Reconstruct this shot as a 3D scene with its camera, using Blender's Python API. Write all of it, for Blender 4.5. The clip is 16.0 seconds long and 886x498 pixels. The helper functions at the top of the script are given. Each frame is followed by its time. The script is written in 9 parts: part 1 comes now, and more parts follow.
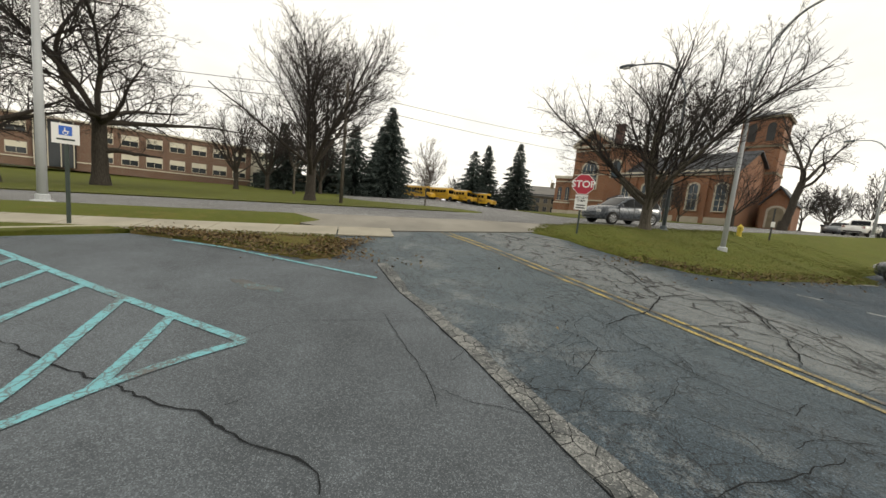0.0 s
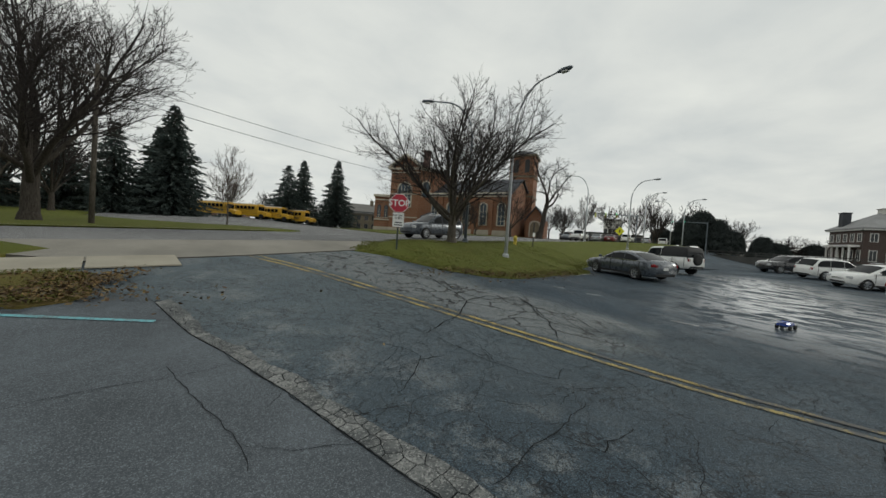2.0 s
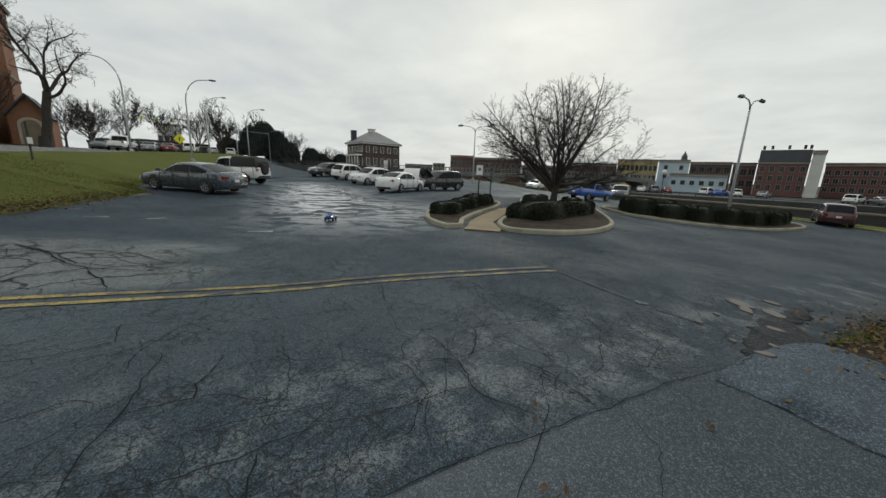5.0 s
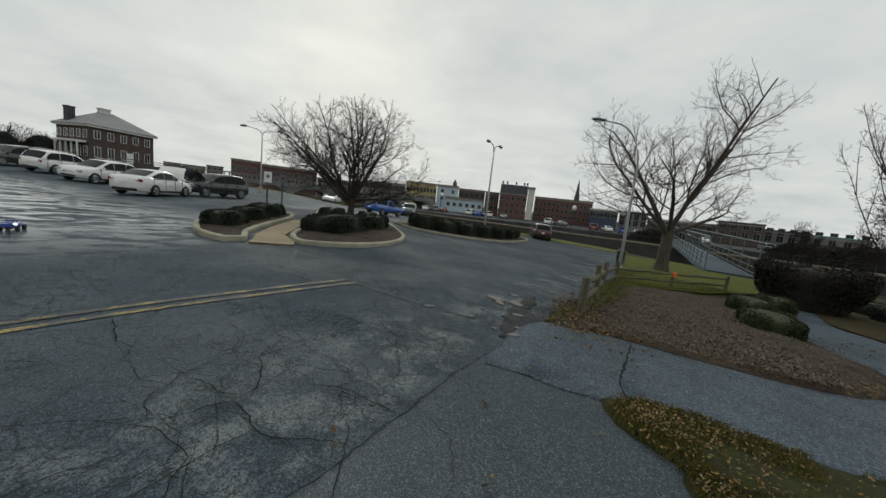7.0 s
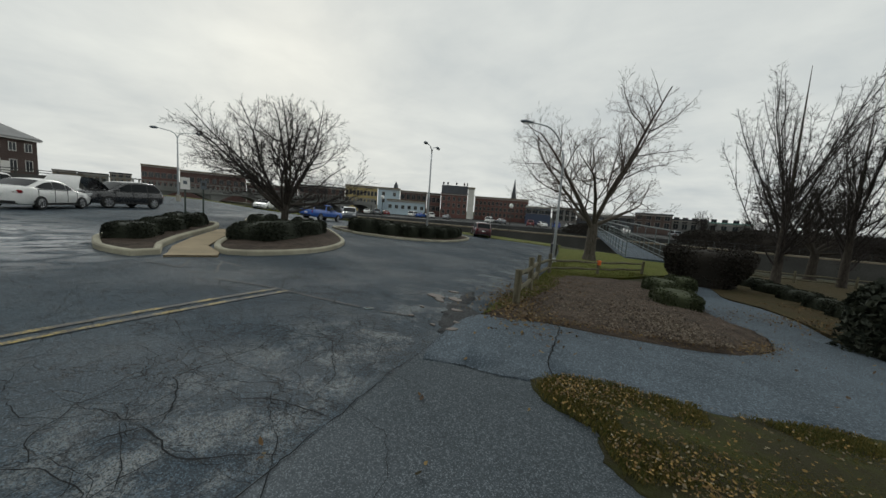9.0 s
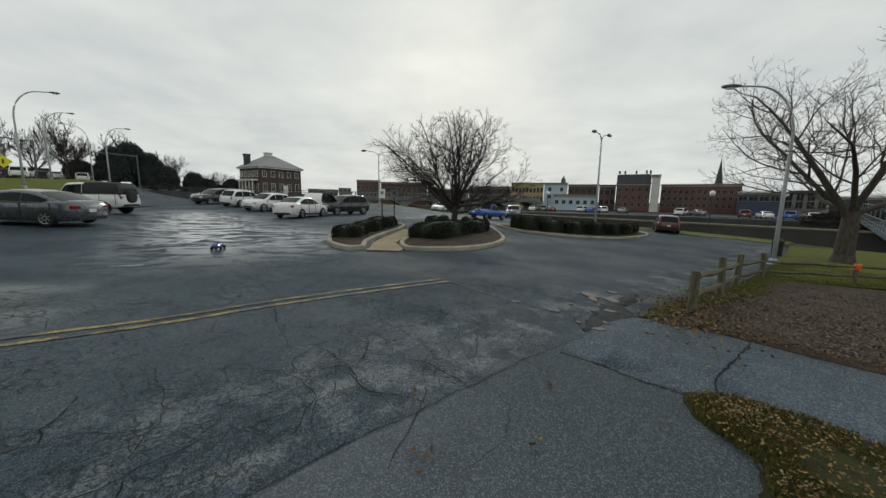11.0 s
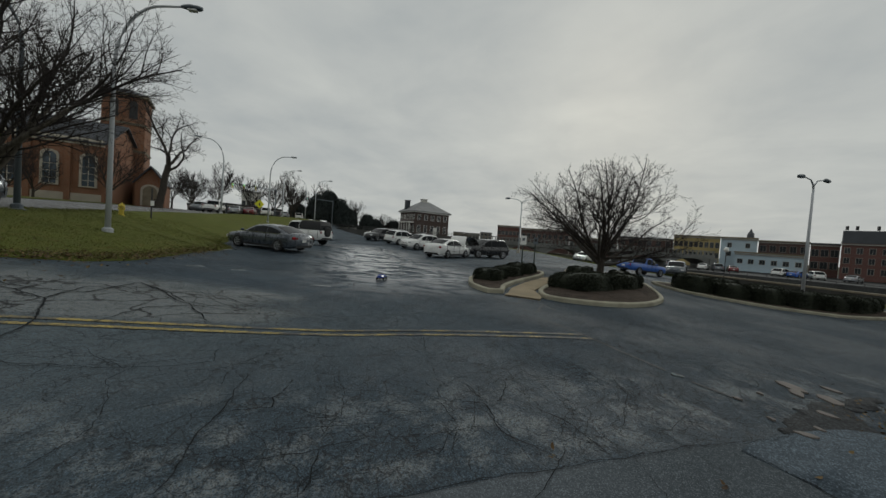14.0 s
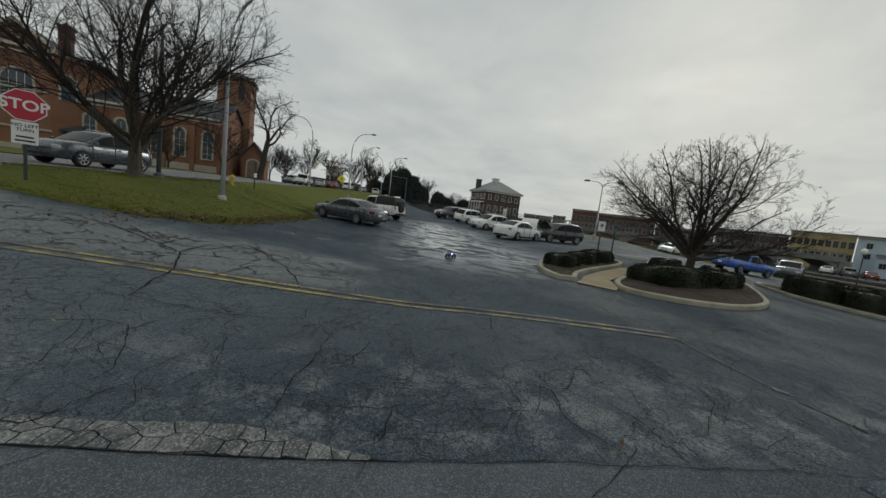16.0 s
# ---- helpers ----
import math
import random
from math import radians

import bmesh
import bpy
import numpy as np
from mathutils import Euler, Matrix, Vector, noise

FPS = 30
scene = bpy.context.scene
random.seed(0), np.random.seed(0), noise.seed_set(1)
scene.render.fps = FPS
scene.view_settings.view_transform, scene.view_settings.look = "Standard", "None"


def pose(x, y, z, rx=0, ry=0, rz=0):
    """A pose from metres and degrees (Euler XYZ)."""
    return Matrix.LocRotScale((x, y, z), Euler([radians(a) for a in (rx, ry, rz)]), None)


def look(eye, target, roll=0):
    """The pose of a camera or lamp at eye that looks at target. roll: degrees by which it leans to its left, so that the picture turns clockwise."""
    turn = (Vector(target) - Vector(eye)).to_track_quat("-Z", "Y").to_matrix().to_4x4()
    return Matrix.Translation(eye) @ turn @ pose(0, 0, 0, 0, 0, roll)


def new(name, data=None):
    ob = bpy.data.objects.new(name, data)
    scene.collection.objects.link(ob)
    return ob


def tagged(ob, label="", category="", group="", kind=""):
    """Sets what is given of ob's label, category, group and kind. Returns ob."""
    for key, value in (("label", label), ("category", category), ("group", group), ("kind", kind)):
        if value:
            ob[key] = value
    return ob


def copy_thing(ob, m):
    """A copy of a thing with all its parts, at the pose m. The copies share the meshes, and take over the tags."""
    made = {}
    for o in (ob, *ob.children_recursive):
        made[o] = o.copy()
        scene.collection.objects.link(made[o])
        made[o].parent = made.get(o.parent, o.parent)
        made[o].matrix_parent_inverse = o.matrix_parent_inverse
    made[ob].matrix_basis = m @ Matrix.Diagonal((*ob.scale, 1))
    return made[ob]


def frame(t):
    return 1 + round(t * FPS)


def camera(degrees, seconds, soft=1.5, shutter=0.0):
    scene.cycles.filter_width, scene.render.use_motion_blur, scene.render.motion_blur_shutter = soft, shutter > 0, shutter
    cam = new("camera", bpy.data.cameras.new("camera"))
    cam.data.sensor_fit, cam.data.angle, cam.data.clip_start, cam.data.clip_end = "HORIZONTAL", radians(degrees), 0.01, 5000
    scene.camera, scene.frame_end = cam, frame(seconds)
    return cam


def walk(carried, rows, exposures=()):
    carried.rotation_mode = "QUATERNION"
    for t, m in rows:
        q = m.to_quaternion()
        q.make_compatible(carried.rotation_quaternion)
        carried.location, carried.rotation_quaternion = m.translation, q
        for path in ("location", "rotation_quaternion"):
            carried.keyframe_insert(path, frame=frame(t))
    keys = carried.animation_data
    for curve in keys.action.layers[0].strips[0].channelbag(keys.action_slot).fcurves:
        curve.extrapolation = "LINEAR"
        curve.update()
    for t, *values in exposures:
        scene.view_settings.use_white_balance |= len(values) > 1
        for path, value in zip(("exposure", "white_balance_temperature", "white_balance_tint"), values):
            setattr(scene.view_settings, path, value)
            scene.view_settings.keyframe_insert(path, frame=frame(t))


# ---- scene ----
cam = camera(104.7, 16.0)

PATH = [
    (0, (0.712, -1.028, 1.7), (0.528, 0.949, 1.465), 5.6),
    (0.5, (0.693, -1.004, 1.708), (0.711, 0.99, 1.548), 6.1),
    (1, (0.692, -1.008, 1.721), (0.962, 0.972, 1.633), 6.5),
    (1.5, (0.718, -0.997, 1.728), (1.25, 0.93, 1.671), 5.3),
    (2, (0.759, -0.972, 1.738), (1.549, 0.864, 1.686), 3.9),
    (2.5, (0.77, -0.977, 1.757), (1.785, 0.746, 1.714), 3.6),
    (3, (0.734, -1.016, 1.767), (1.954, 0.569, 1.725), 3.3),
    (3.5, (0.773, -1.0, 1.753), (2.168, 0.432, 1.671), 3.0),
    (4, (0.871, -0.962, 1.736), (2.455, 0.245, 1.549), 1.3),
    (4.5, (1.08, -0.982, 1.744), (2.881, -0.181, 1.405), -0.7),
    (5, (1.09, -0.883, 1.754), (3.04, -0.787, 1.32), 2.0),
    (5.2, (1.099, -0.874, 1.76), (3.035, -1.103, 1.314), 3.6),
    (7.3, (1.244, -0.972, 1.667), (2.939, -2.003, 1.414), 5.9),
    (7.5, (1.246, -0.983, 1.655), (2.924, -2.045, 1.415), 5.6),
    (8, (1.24, -1.014, 1.658), (2.821, -2.219, 1.429), 4.8),
    (8.2, (1.235, -1.029, 1.655), (2.764, -2.299, 1.43), 4.3),
    (10.3, (0.761, -1.067, 1.699), (2.4, -2.173, 1.398), 2.1),
    (10.5, (0.732, -1.109, 1.702), (2.497, -1.998, 1.396), 1.7),
    (11, (0.642, -1.169, 1.715), (2.579, -1.577, 1.427), 0.9),
    (11.5, (0.506, -1.115, 1.726), (2.487, -0.951, 1.512), 0.9),
    (12, (0.391, -1.093, 1.762), (2.256, -0.384, 1.625), 1.3),
    (12.5, (0.367, -1.056, 1.762), (2.179, -0.213, 1.685), 2.4),
    (13, (0.377, -1.048, 1.756), (2.23, -0.3, 1.686), 3.1),
    (13.5, (0.394, -1.044, 1.753), (2.315, -0.493, 1.684), 3.3),
    (14, (0.406, -1.031, 1.751), (2.369, -0.651, 1.689), 4.1),
    (14.5, (0.404, -1.019, 1.751), (2.378, -0.699, 1.695), 5.4),
    (15, (0.389, -1.006, 1.757), (2.345, -0.6, 1.674), 6.3),
    (15.5, (0.378, -0.987, 1.753), (2.277, -0.377, 1.607), 6.6),
    (16, (0.357, -0.967, 1.747), (2.202, -0.226, 1.529), 7.0),
]
EXPOSURES = [(0.0, 0.72, 7100, 8), (1.0, 0.36, 6600, 6), (2.0, 0.0, 6400, 4), (3.5, -0.2, 6350, 4), (4.5, -0.12, 6300, 4), (5.0, 0.02, 6300, 4), (8.0, -0.08, 6300, 4), (10.5, 0.04, 6300, 4), (11.5, -0.12, 6300, 4), (12.5, -0.38, 6300, 4), (14.5, -0.54, 6300, 4), (16.0, -0.33, 6300, 4)]
walk(cam, [(t, look(eye, target, roll)) for t, eye, target, roll in PATH], EXPOSURES)

# ---- place ----
from collections import namedtuple

# ---- light ----
SUN_AZ, SUN_EL = 104.0, 24.0
world = bpy.data.worlds.new("sky")
scene.world = world
world.use_nodes = True


def build_sky(w):
    nt = w.node_tree
    nt.nodes.clear()
    n, l = nt.nodes.new, nt.links.new
    out, bg = n("ShaderNodeOutputWorld"), n("ShaderNodeBackground")
    sky = n("ShaderNodeTexSky")
    sky.sky_type, sky.sun_disc = "NISHITA", False
    sky.sun_elevation, sky.sun_rotation = radians(SUN_EL), radians(SUN_AZ)
    sky.dust_density = 4.0
    dim = n("ShaderNodeMix")
    dim.data_type, dim.blend_type = "RGBA", "MULTIPLY"
    dim.inputs[0].default_value = 1.0
    dim.inputs[7].default_value = (0.05, 0.05, 0.05, 1)
    l(sky.outputs[0], dim.inputs[6])
    co = n("ShaderNodeTexCoord")
    # cloud sheet: directions flattened on a high plane, so that banks shrink to the horizon
    sep = n("ShaderNodeSeparateXYZ")
    l(co.outputs["Generated"], sep.inputs[0])
    lift = n("ShaderNodeMath"); lift.operation = "ADD"; lift.inputs[1].default_value = 0.16
    l(sep.outputs[2], lift.inputs[0])
    top = n("ShaderNodeMath"); top.operation = "MAXIMUM"; top.inputs[1].default_value = 0.06
    l(lift.outputs[0], top.inputs[0])
    dx = n("ShaderNodeMath"); dx.operation = "DIVIDE"
    dy = n("ShaderNodeMath"); dy.operation = "DIVIDE"
    l(sep.outputs[0], dx.inputs[0]); l(top.outputs[0], dx.inputs[1])
    l(sep.outputs[1], dy.inputs[0]); l(top.outputs[0], dy.inputs[1])
    com = n("ShaderNodeCombineXYZ")
    l(dx.outputs[0], com.inputs[0]); l(dy.outputs[0], com.inputs[1])
    n1, n2 = n("ShaderNodeTexNoise"), n("ShaderNodeTexNoise")
    for k, sc, de, ro, di in ((n1, 0.75, 7.0, 0.52, 0.5), (n2, 2.3, 6.0, 0.55, 0.3)):
        k.inputs["Scale"].default_value, k.inputs["Detail"].default_value = sc, de
        k.inputs["Roughness"].default_value, k.inputs["Distortion"].default_value = ro, di
        l(com.outputs[0], k.inputs["Vector"])
    mixn = n("ShaderNodeMix"); mixn.data_type = "FLOAT"; mixn.inputs[0].default_value = 0.4
    l(n1.outputs[0], mixn.inputs[2]); l(n2.outputs[0], mixn.inputs[3])
    ramp = n("ShaderNodeValToRGB")
    e = ramp.color_ramp.elements
    e[0].position, e[0].color = 0.34, (0.545, 0.555, 0.56, 1)
    e[1].position, e[1].color = 0.68, (0.765, 0.75, 0.715, 1)
    m = e.new(0.5); m.color = (0.655, 0.65, 0.635, 1)
    l(mixn.outputs[0], ramp.inputs[0])
    # the veiled sun's side of the cloud sheet is brighter
    dot = n("ShaderNodeVectorMath"); dot.operation = "DOT_PRODUCT"
    a, b = radians(SUN_AZ), radians(SUN_EL)
    dot.inputs[1].default_value = (math.sin(a) * math.cos(b), math.cos(a) * math.cos(b), math.sin(b))
    l(co.outputs["Generated"], dot.inputs[0])
    glow = n("ShaderNodeMapRange")
    glow.inputs[1].default_value, glow.inputs[2].default_value = 0.1, 1.0
    glow.inputs[3].default_value, glow.inputs[4].default_value = 1.12, 1.08
    l(dot.outputs["Value"], glow.inputs[0])
    lit = n("ShaderNodeMix"); lit.data_type, lit.blend_type = "RGBA", "MULTIPLY"; lit.inputs[0].default_value = 1.0
    l(ramp.outputs[0], lit.inputs[6]); l(glow.outputs[0], lit.inputs[7])
    mix = n("ShaderNodeMix"); mix.data_type = "RGBA"; mix.inputs[0].default_value = 0.95
    l(dim.outputs[2], mix.inputs[6]); l(lit.outputs[2], mix.inputs[7])
    l(mix.outputs[2], bg.inputs[0])
    bg.inputs[1].default_value = 1.0
    l(bg.outputs[0], out.inputs[0])


build_sky(world)
sun = new("sun", bpy.data.lights.new("sun", "SUN"))
sun.data.energy, sun.data.angle, sun.data.color = 0.7, radians(16), (1.0, 0.96, 0.9)
sun.rotation_euler = (radians(90 - SUN_EL), 0, radians(-SUN_AZ + 180))

# ---- materials ----


class Mat:
    """A small builder of node materials."""

    def __init__(self, name, color, rough=0.8, metal=0.0, spec=0.5):
        self.m = bpy.data.materials.new(name)
        self.m.use_nodes = True
        self.t = self.m.node_tree
        self.b = self.t.nodes["Principled BSDF"]
        self.b.inputs["Base Color"].default_value = (*color, 1)
        self.b.inputs["Roughness"].default_value = rough
        self.b.inputs["Metallic"].default_value = metal
        self.b.inputs["Specular IOR Level"].default_value = spec
        self.co = None
        self.col = None
        self.base = color

    def n(self, kind, **ins):
        k = self.t.nodes.new("ShaderNode" + kind)
        for key, v in ins.items():
            k.inputs[key].default_value = v
        return k

    def l(self, a, b):
        self.t.links.new(a, b)

    def where(self, kind="Object"):
        if kind == "World":
            return self.n("NewGeometry").outputs["Position"]
        if self.co is None:
            self.co = self.n("TexCoord")
        return self.co.outputs[kind]

    def noise(self, scale, detail=6.0, rough=0.55, dist=0.0, kind="Object"):
        k = self.n("TexNoise", Scale=scale, Detail=detail, Roughness=rough, Distortion=dist)
        self.l(self.where(kind), k.inputs["Vector"])
        return k.outputs["Fac"]

    def ramp(self, fac, *stops):
        k = self.n("ValToRGB")
        e = k.color_ramp.elements
        while len(e) < len(stops):
            e.new(0.5)
        for q, (p, c) in zip(e, stops):
            q.position = p
            q.color = (*c, 1) if len(c) == 3 else c
        self.l(fac, k.inputs[0])
        return k.outputs[0]

    def mapr(self, fac, a, b, c, d):
        k = self.n("MapRange")
        for i, v in zip((1, 2, 3, 4), (a, b, c, d)):
            k.inputs[i].default_value = v
        self.l(fac, k.inputs[0])
        return k.outputs[0]

    def mix(self, fac, a, b, mode="MIX"):
        k = self.n("Mix")
        k.data_type, k.blend_type = "RGBA", mode
        for i, v in ((0, fac), (6, a), (7, b)):
            if isinstance(v, (int, float)):
                k.inputs[i].default_value = v
            elif isinstance(v, tuple):
                k.inputs[i].default_value = (*v, 1)
            else:
                self.l(v, k.inputs[i])
        return k.outputs[2]

    def math(self, op, a, b=0.0):
        k = self.n("Math")
        k.operation = op
        for i, v in ((0, a), (1, b)):
            if isinstance(v, (int, float)):
                k.inputs[i].default_value = v
            else:
                self.l(v, k.inputs[i])
        return k.outputs[0]

    def color(self, c):
        self.col = c
        self.l(c, self.b.inputs["Base Color"])
        return self

    def rough(self, r):
        self.l(r, self.b.inputs["Roughness"])
        return self

    def bump(self, h, strength=0.3, dist=0.01):
        k = self.n("Bump", Strength=strength, Distance=dist)
        self.l(h, k.inputs["Height"])
        self.l(k.outputs[0], self.b.inputs["Normal"])
        return self

    def done(self):
        return self.m


def mottled(name, color, rough=0.8, big=1.2, small=30.0, spread=0.25, metal=0.0, bump=0.15, dist=0.004, spec=0.5, kind="Object"):
    """A surface whose tone varies at two scales, with fine relief."""
    m = Mat(name, color, rough, metal, spec)
    a, b = m.noise(big, 5.0, kind=kind), m.noise(small, 4.0, kind=kind)
    lo, hi = tuple(c * (1 - spread) for c in color), tuple(min(1, c * (1 + spread)) for c in color)
    c1 = m.ramp(a, (0.3, lo), (0.7, hi))
    c2 = m.mix(m.mapr(b, 0.35, 0.65, 0.0, 0.5), c1, tuple(c * (1 - spread * 0.8) for c in color))
    m.color(c2)
    m.rough(m.mapr(b, 0.3, 0.7, max(0.02, rough - 0.08), min(1, rough + 0.08)))
    m.bump(b, bump, dist)
    return m.done()


def cracked(m, scale, width, warp=0.35, kind="World"):
    """1 on the lines of a net of cracks, 0 between."""
    v = m.n("TexVoronoi", Scale=scale, Randomness=1.0)
    v.feature = "DISTANCE_TO_EDGE"
    base = m.where(kind)
    nz = m.n("TexNoise", Scale=scale * 1.6, Detail=5.0)
    m.l(base, nz.inputs["Vector"])
    sub = m.n("VectorMath"); sub.operation = "SUBTRACT"; sub.inputs[1].default_value = (0.5, 0.5, 0.5)
    m.l(nz.outputs["Color"], sub.inputs[0])
    sc = m.n("VectorMath"); sc.operation = "SCALE"; sc.inputs["Scale"].default_value = warp / scale * 2
    m.l(sub.outputs[0], sc.inputs[0])
    add = m.n("VectorMath"); add.operation = "ADD"
    m.l(base, add.inputs[0]); m.l(sc.outputs[0], add.inputs[1])
    m.l(add.outputs[0], v.inputs["Vector"])
    return m.mapr(v.outputs["Distance"], 0.0, width * scale, 1.0, 0.0)


def asphalt(name, tone, wet=0.0, net=0.5, dark=(0.012, 0.012, 0.013), warm=0.0, light=0.0, blue=0.0, pale=0.0, cell=1.25, spec=0.25, fine=58.0, apron=0.0, fresh=0.0, grain=1.0):
    """Asphalt: stones of many tones in the binder, a net of cracks, bleached spots, damp streaks."""
    m = Mat(name, (tone,) * 3, 0.9, spec=spec)
    big, mid = m.noise(0.22, 5.0, kind="World"), m.noise(1.6, 6.0, kind="World")
    grit = m.noise(26.0, 4.0, 0.8, kind="World")
    st = m.n("TexVoronoi", Scale=fine, Randomness=1.0)
    m.l(m.where("World"), st.inputs["Vector"])
    sep = m.n("SeparateColor"); m.l(st.outputs["Color"], sep.inputs[0])
    stone = sep.outputs[0]
    cr, cb = 1 - blue + warm / tone, 1 + blue
    tint = lambda k, l=0.0: (tone * k * cr + l, tone * k + l, tone * k * cb + l)
    c = m.ramp(big, (0.32, tint(0.66)), (0.68, tint(1.28)))
    c = m.mix(m.mapr(mid, 0.5, 0.72, 0.0, 0.55), c, tint(1.45, light))
    c = m.mix(m.mapr(mid, 0.28, 0.45, 0.55, 0.0), c, tint(0.55))
    if pale:
        # bleached stone showing in blotches beside the seam
        off = m.n("VectorMath"); off.operation = "SUBTRACT"; off.inputs[1].default_value = (1.85, 1.05, 0)
        m.l(m.where("World"), off.inputs[0])
        dn = m.n("VectorMath"); dn.operation = "DOT_PRODUCT"; dn.inputs[1].default_value = (0.872, 0.49, 0)
        m.l(off.outputs[0], dn.inputs[0])
        d = dn.outputs["Value"]
        sepd = m.n("SeparateXYZ"); m.l(m.where("World"), sepd.inputs[0])
        # brightness painted in: tone raised towards the road to offset the exposure
        north_lift = m.mapr(m.math("ADD", sepd.outputs[1], m.math("MULTIPLY", m.math("SUBTRACT", big, 0.5), 5.0)), -1.0, 6.0, 0.0, 0.74)
        north_lift = m.math("MULTIPLY", north_lift, m.mapr(d, 4.5, 8.5, 1.0, 0.0))
        c = m.mix(north_lift, c, (0.140, 0.165, 0.173))
        # and painted darker southwards, to balance brightness there
        c = m.mix(m.mapr(sepd.outputs[1], -3.0, 1.0, 0.62, 0.0), c, tint(0.5))
        side = m.math("MULTIPLY", m.mapr(d, -0.1, 0.15, 0.0, 1.0), m.mapr(d, 0.7, 2.0, 1.0, 0.12))
        spot = m.math("ADD", m.math("MULTIPLY", m.noise(1.5, 6.0, 0.62, kind="World"), 0.72), m.math("MULTIPLY", grit, 0.28))
        c = m.mix(m.math("MULTIPLY", m.math("MULTIPLY", m.mapr(spot, 0.485, 0.585, 0.0, pale), m.mapr(stone, 0.15, 0.65, 0.35, 1.0)), side), c, (0.225, 0.236, 0.235))
    if fresh:
        # darker newer surface towards the grass wedge
        sep2 = m.n("SeparateXYZ"); m.l(m.where("World"), sep2.inputs[0])
        yy = m.math("ADD", sep2.outputs[1], m.math("MULTIPLY", m.math("SUBTRACT", m.noise(0.9, 5.0, 0.6, kind="World"), 0.5), 2.2))
        c = m.mix(m.mapr(yy, -2.6, -0.2, fresh, 0.0), c, (0.040, 0.052, 0.061))
    slab = None
    if apron:
        # bleached slabs between the yellow lines and the lawn, parted by wide cracks
        off = m.n("VectorMath"); off.operation = "SUBTRACT"; off.inputs[1].default_value = (3.85, 5.12, 0)
        m.l(m.where("World"), off.inputs[0])
        al, ac = m.n("VectorMath"), m.n("VectorMath")
        for q, v in ((al, (0.53, -0.85, 0)), (ac, (0.85, 0.53, 0))):
            q.operation = "DOT_PRODUCT"; q.inputs[1].default_value = v
            m.l(off.outputs[0], q.inputs[0])
        wav = m.math("MULTIPLY", m.math("SUBTRACT", m.noise(0.7, 6.0, 0.6, kind="World"), 0.5), 4.0)
        across = m.math("ADD", ac.outputs["Value"], wav)
        slab = m.math("MULTIPLY", m.mapr(ac.outputs["Value"], 0.15, 0.45, 0.0, 1.0), m.mapr(across, 2.6, 3.6, 1.0, 0.0))
        slab = m.math("MULTIPLY", slab, m.mapr(m.math("ADD", al.outputs["Value"], wav), 2.0, 3.4, 1.0, 0.0))
        c = m.mix(m.math("MULTIPLY", slab, apron), c, (0.235, 0.245, 0.238))
    c = m.mix(m.mapr(stone, 0.70, 1.0, 0.0, 0.85 * grain), c, tint(3.1, 0.03))
    c = m.mix(m.mapr(stone, 0.0, 0.42, 0.8 * grain, 0.0), c, tint(0.2))
    c = m.mix(m.mapr(grit, 0.36, 0.5, 0.5 * grain, 0.0), c, tint(0.45))
    c = m.mix(m.mapr(grit, 0.56, 0.68, 0.0, 0.4), c, tint(1.9, 0.01))
    gate = m.mapr(m.noise(0.5, 4.0, kind="World"), 0.36, 0.52, 0.0, 1.0)
    net1 = cracked(m, cell, 0.013, 0.6)
    net2 = m.math("MULTIPLY", cracked(m, cell * 2.6, 0.009, 0.55), gate)
    wear = m.mapr(m.noise(1.3, 4.0, kind="World"), 0.36, 0.54, 0.25, 1.0)
    lines = m.math("MULTIPLY", m.math("MULTIPLY", m.math("MAXIMUM", m.math("MULTIPLY", net1, 0.85), net2), net), wear)
    if slab is not None:
        lines = m.math("MAXIMUM", lines, m.math("MULTIPLY", m.mapr(cracked(m, 0.85, 0.05, 0.6), 0.2, 0.7, 0.0, 0.85), slab))
    c = m.mix(lines, c, dark)
    m.color(c)
    hgt = m.math("SUBTRACT", m.math("ADD", m.math("MULTIPLY", grit, 0.4), m.math("MULTIPLY", stone, 0.25)), lines)
    k = m.n("Bump", Strength=0.75, Distance=0.014)
    m.l(hgt, k.inputs["Height"])
    m.l(k.outputs[0], m.b.inputs["Normal"])
    if wet:
        strk = m.n("TexNoise", Scale=1.0, Detail=6.0, Roughness=0.6, Distortion=1.5)
        mp = m.n("Mapping")
        mp.inputs["Rotation"].default_value = (0, 0, radians(35)); mp.inputs["Scale"].default_value = (1.5, 0.62, 1)
        m.l(m.where("World"), mp.inputs[0]); m.l(mp.outputs[0], strk.inputs["Vector"])
        # standing damp along the lane between the parked cars
        off = m.n("VectorMath"); off.operation = "SUBTRACT"; off.inputs[1].default_value = (21.5, 7.3, 0)
        m.l(m.where("World"), off.inputs[0])
        al, ac = m.n("VectorMath"), m.n("VectorMath")
        for q, v in ((al, (0.87, 0.49, 0)), (ac, (-0.49, 0.87, 0))):
            q.operation = "DOT_PRODUCT"; q.inputs[1].default_value = v
            m.l(off.outputs[0], q.inputs[0])
        lane = m.math("MULTIPLY", m.mapr(m.math("ABSOLUTE", ac.outputs["Value"]), 1.5, 5.0, 1.0, 0.0), m.mapr(m.math("ABSOLUTE", al.outputs["Value"]), 7.5, 13.5, 1.0, 0.0))
        w = m.math("MULTIPLY", m.mapr(strk.outputs["Fac"], 0.44, 0.52, 0.0, wet), lane)
        m.l(m.math("SUBTRACT", 0.7, m.math("MULTIPLY", w, 0.66)), k.inputs["Strength"])
        m.l(m.math("ADD", spec, m.math("MULTIPLY", w, 0.6)), m.b.inputs["Specular IOR Level"])
        m.l(m.math("MULTIPLY", w, 0.75), m.b.inputs["Coat Weight"])
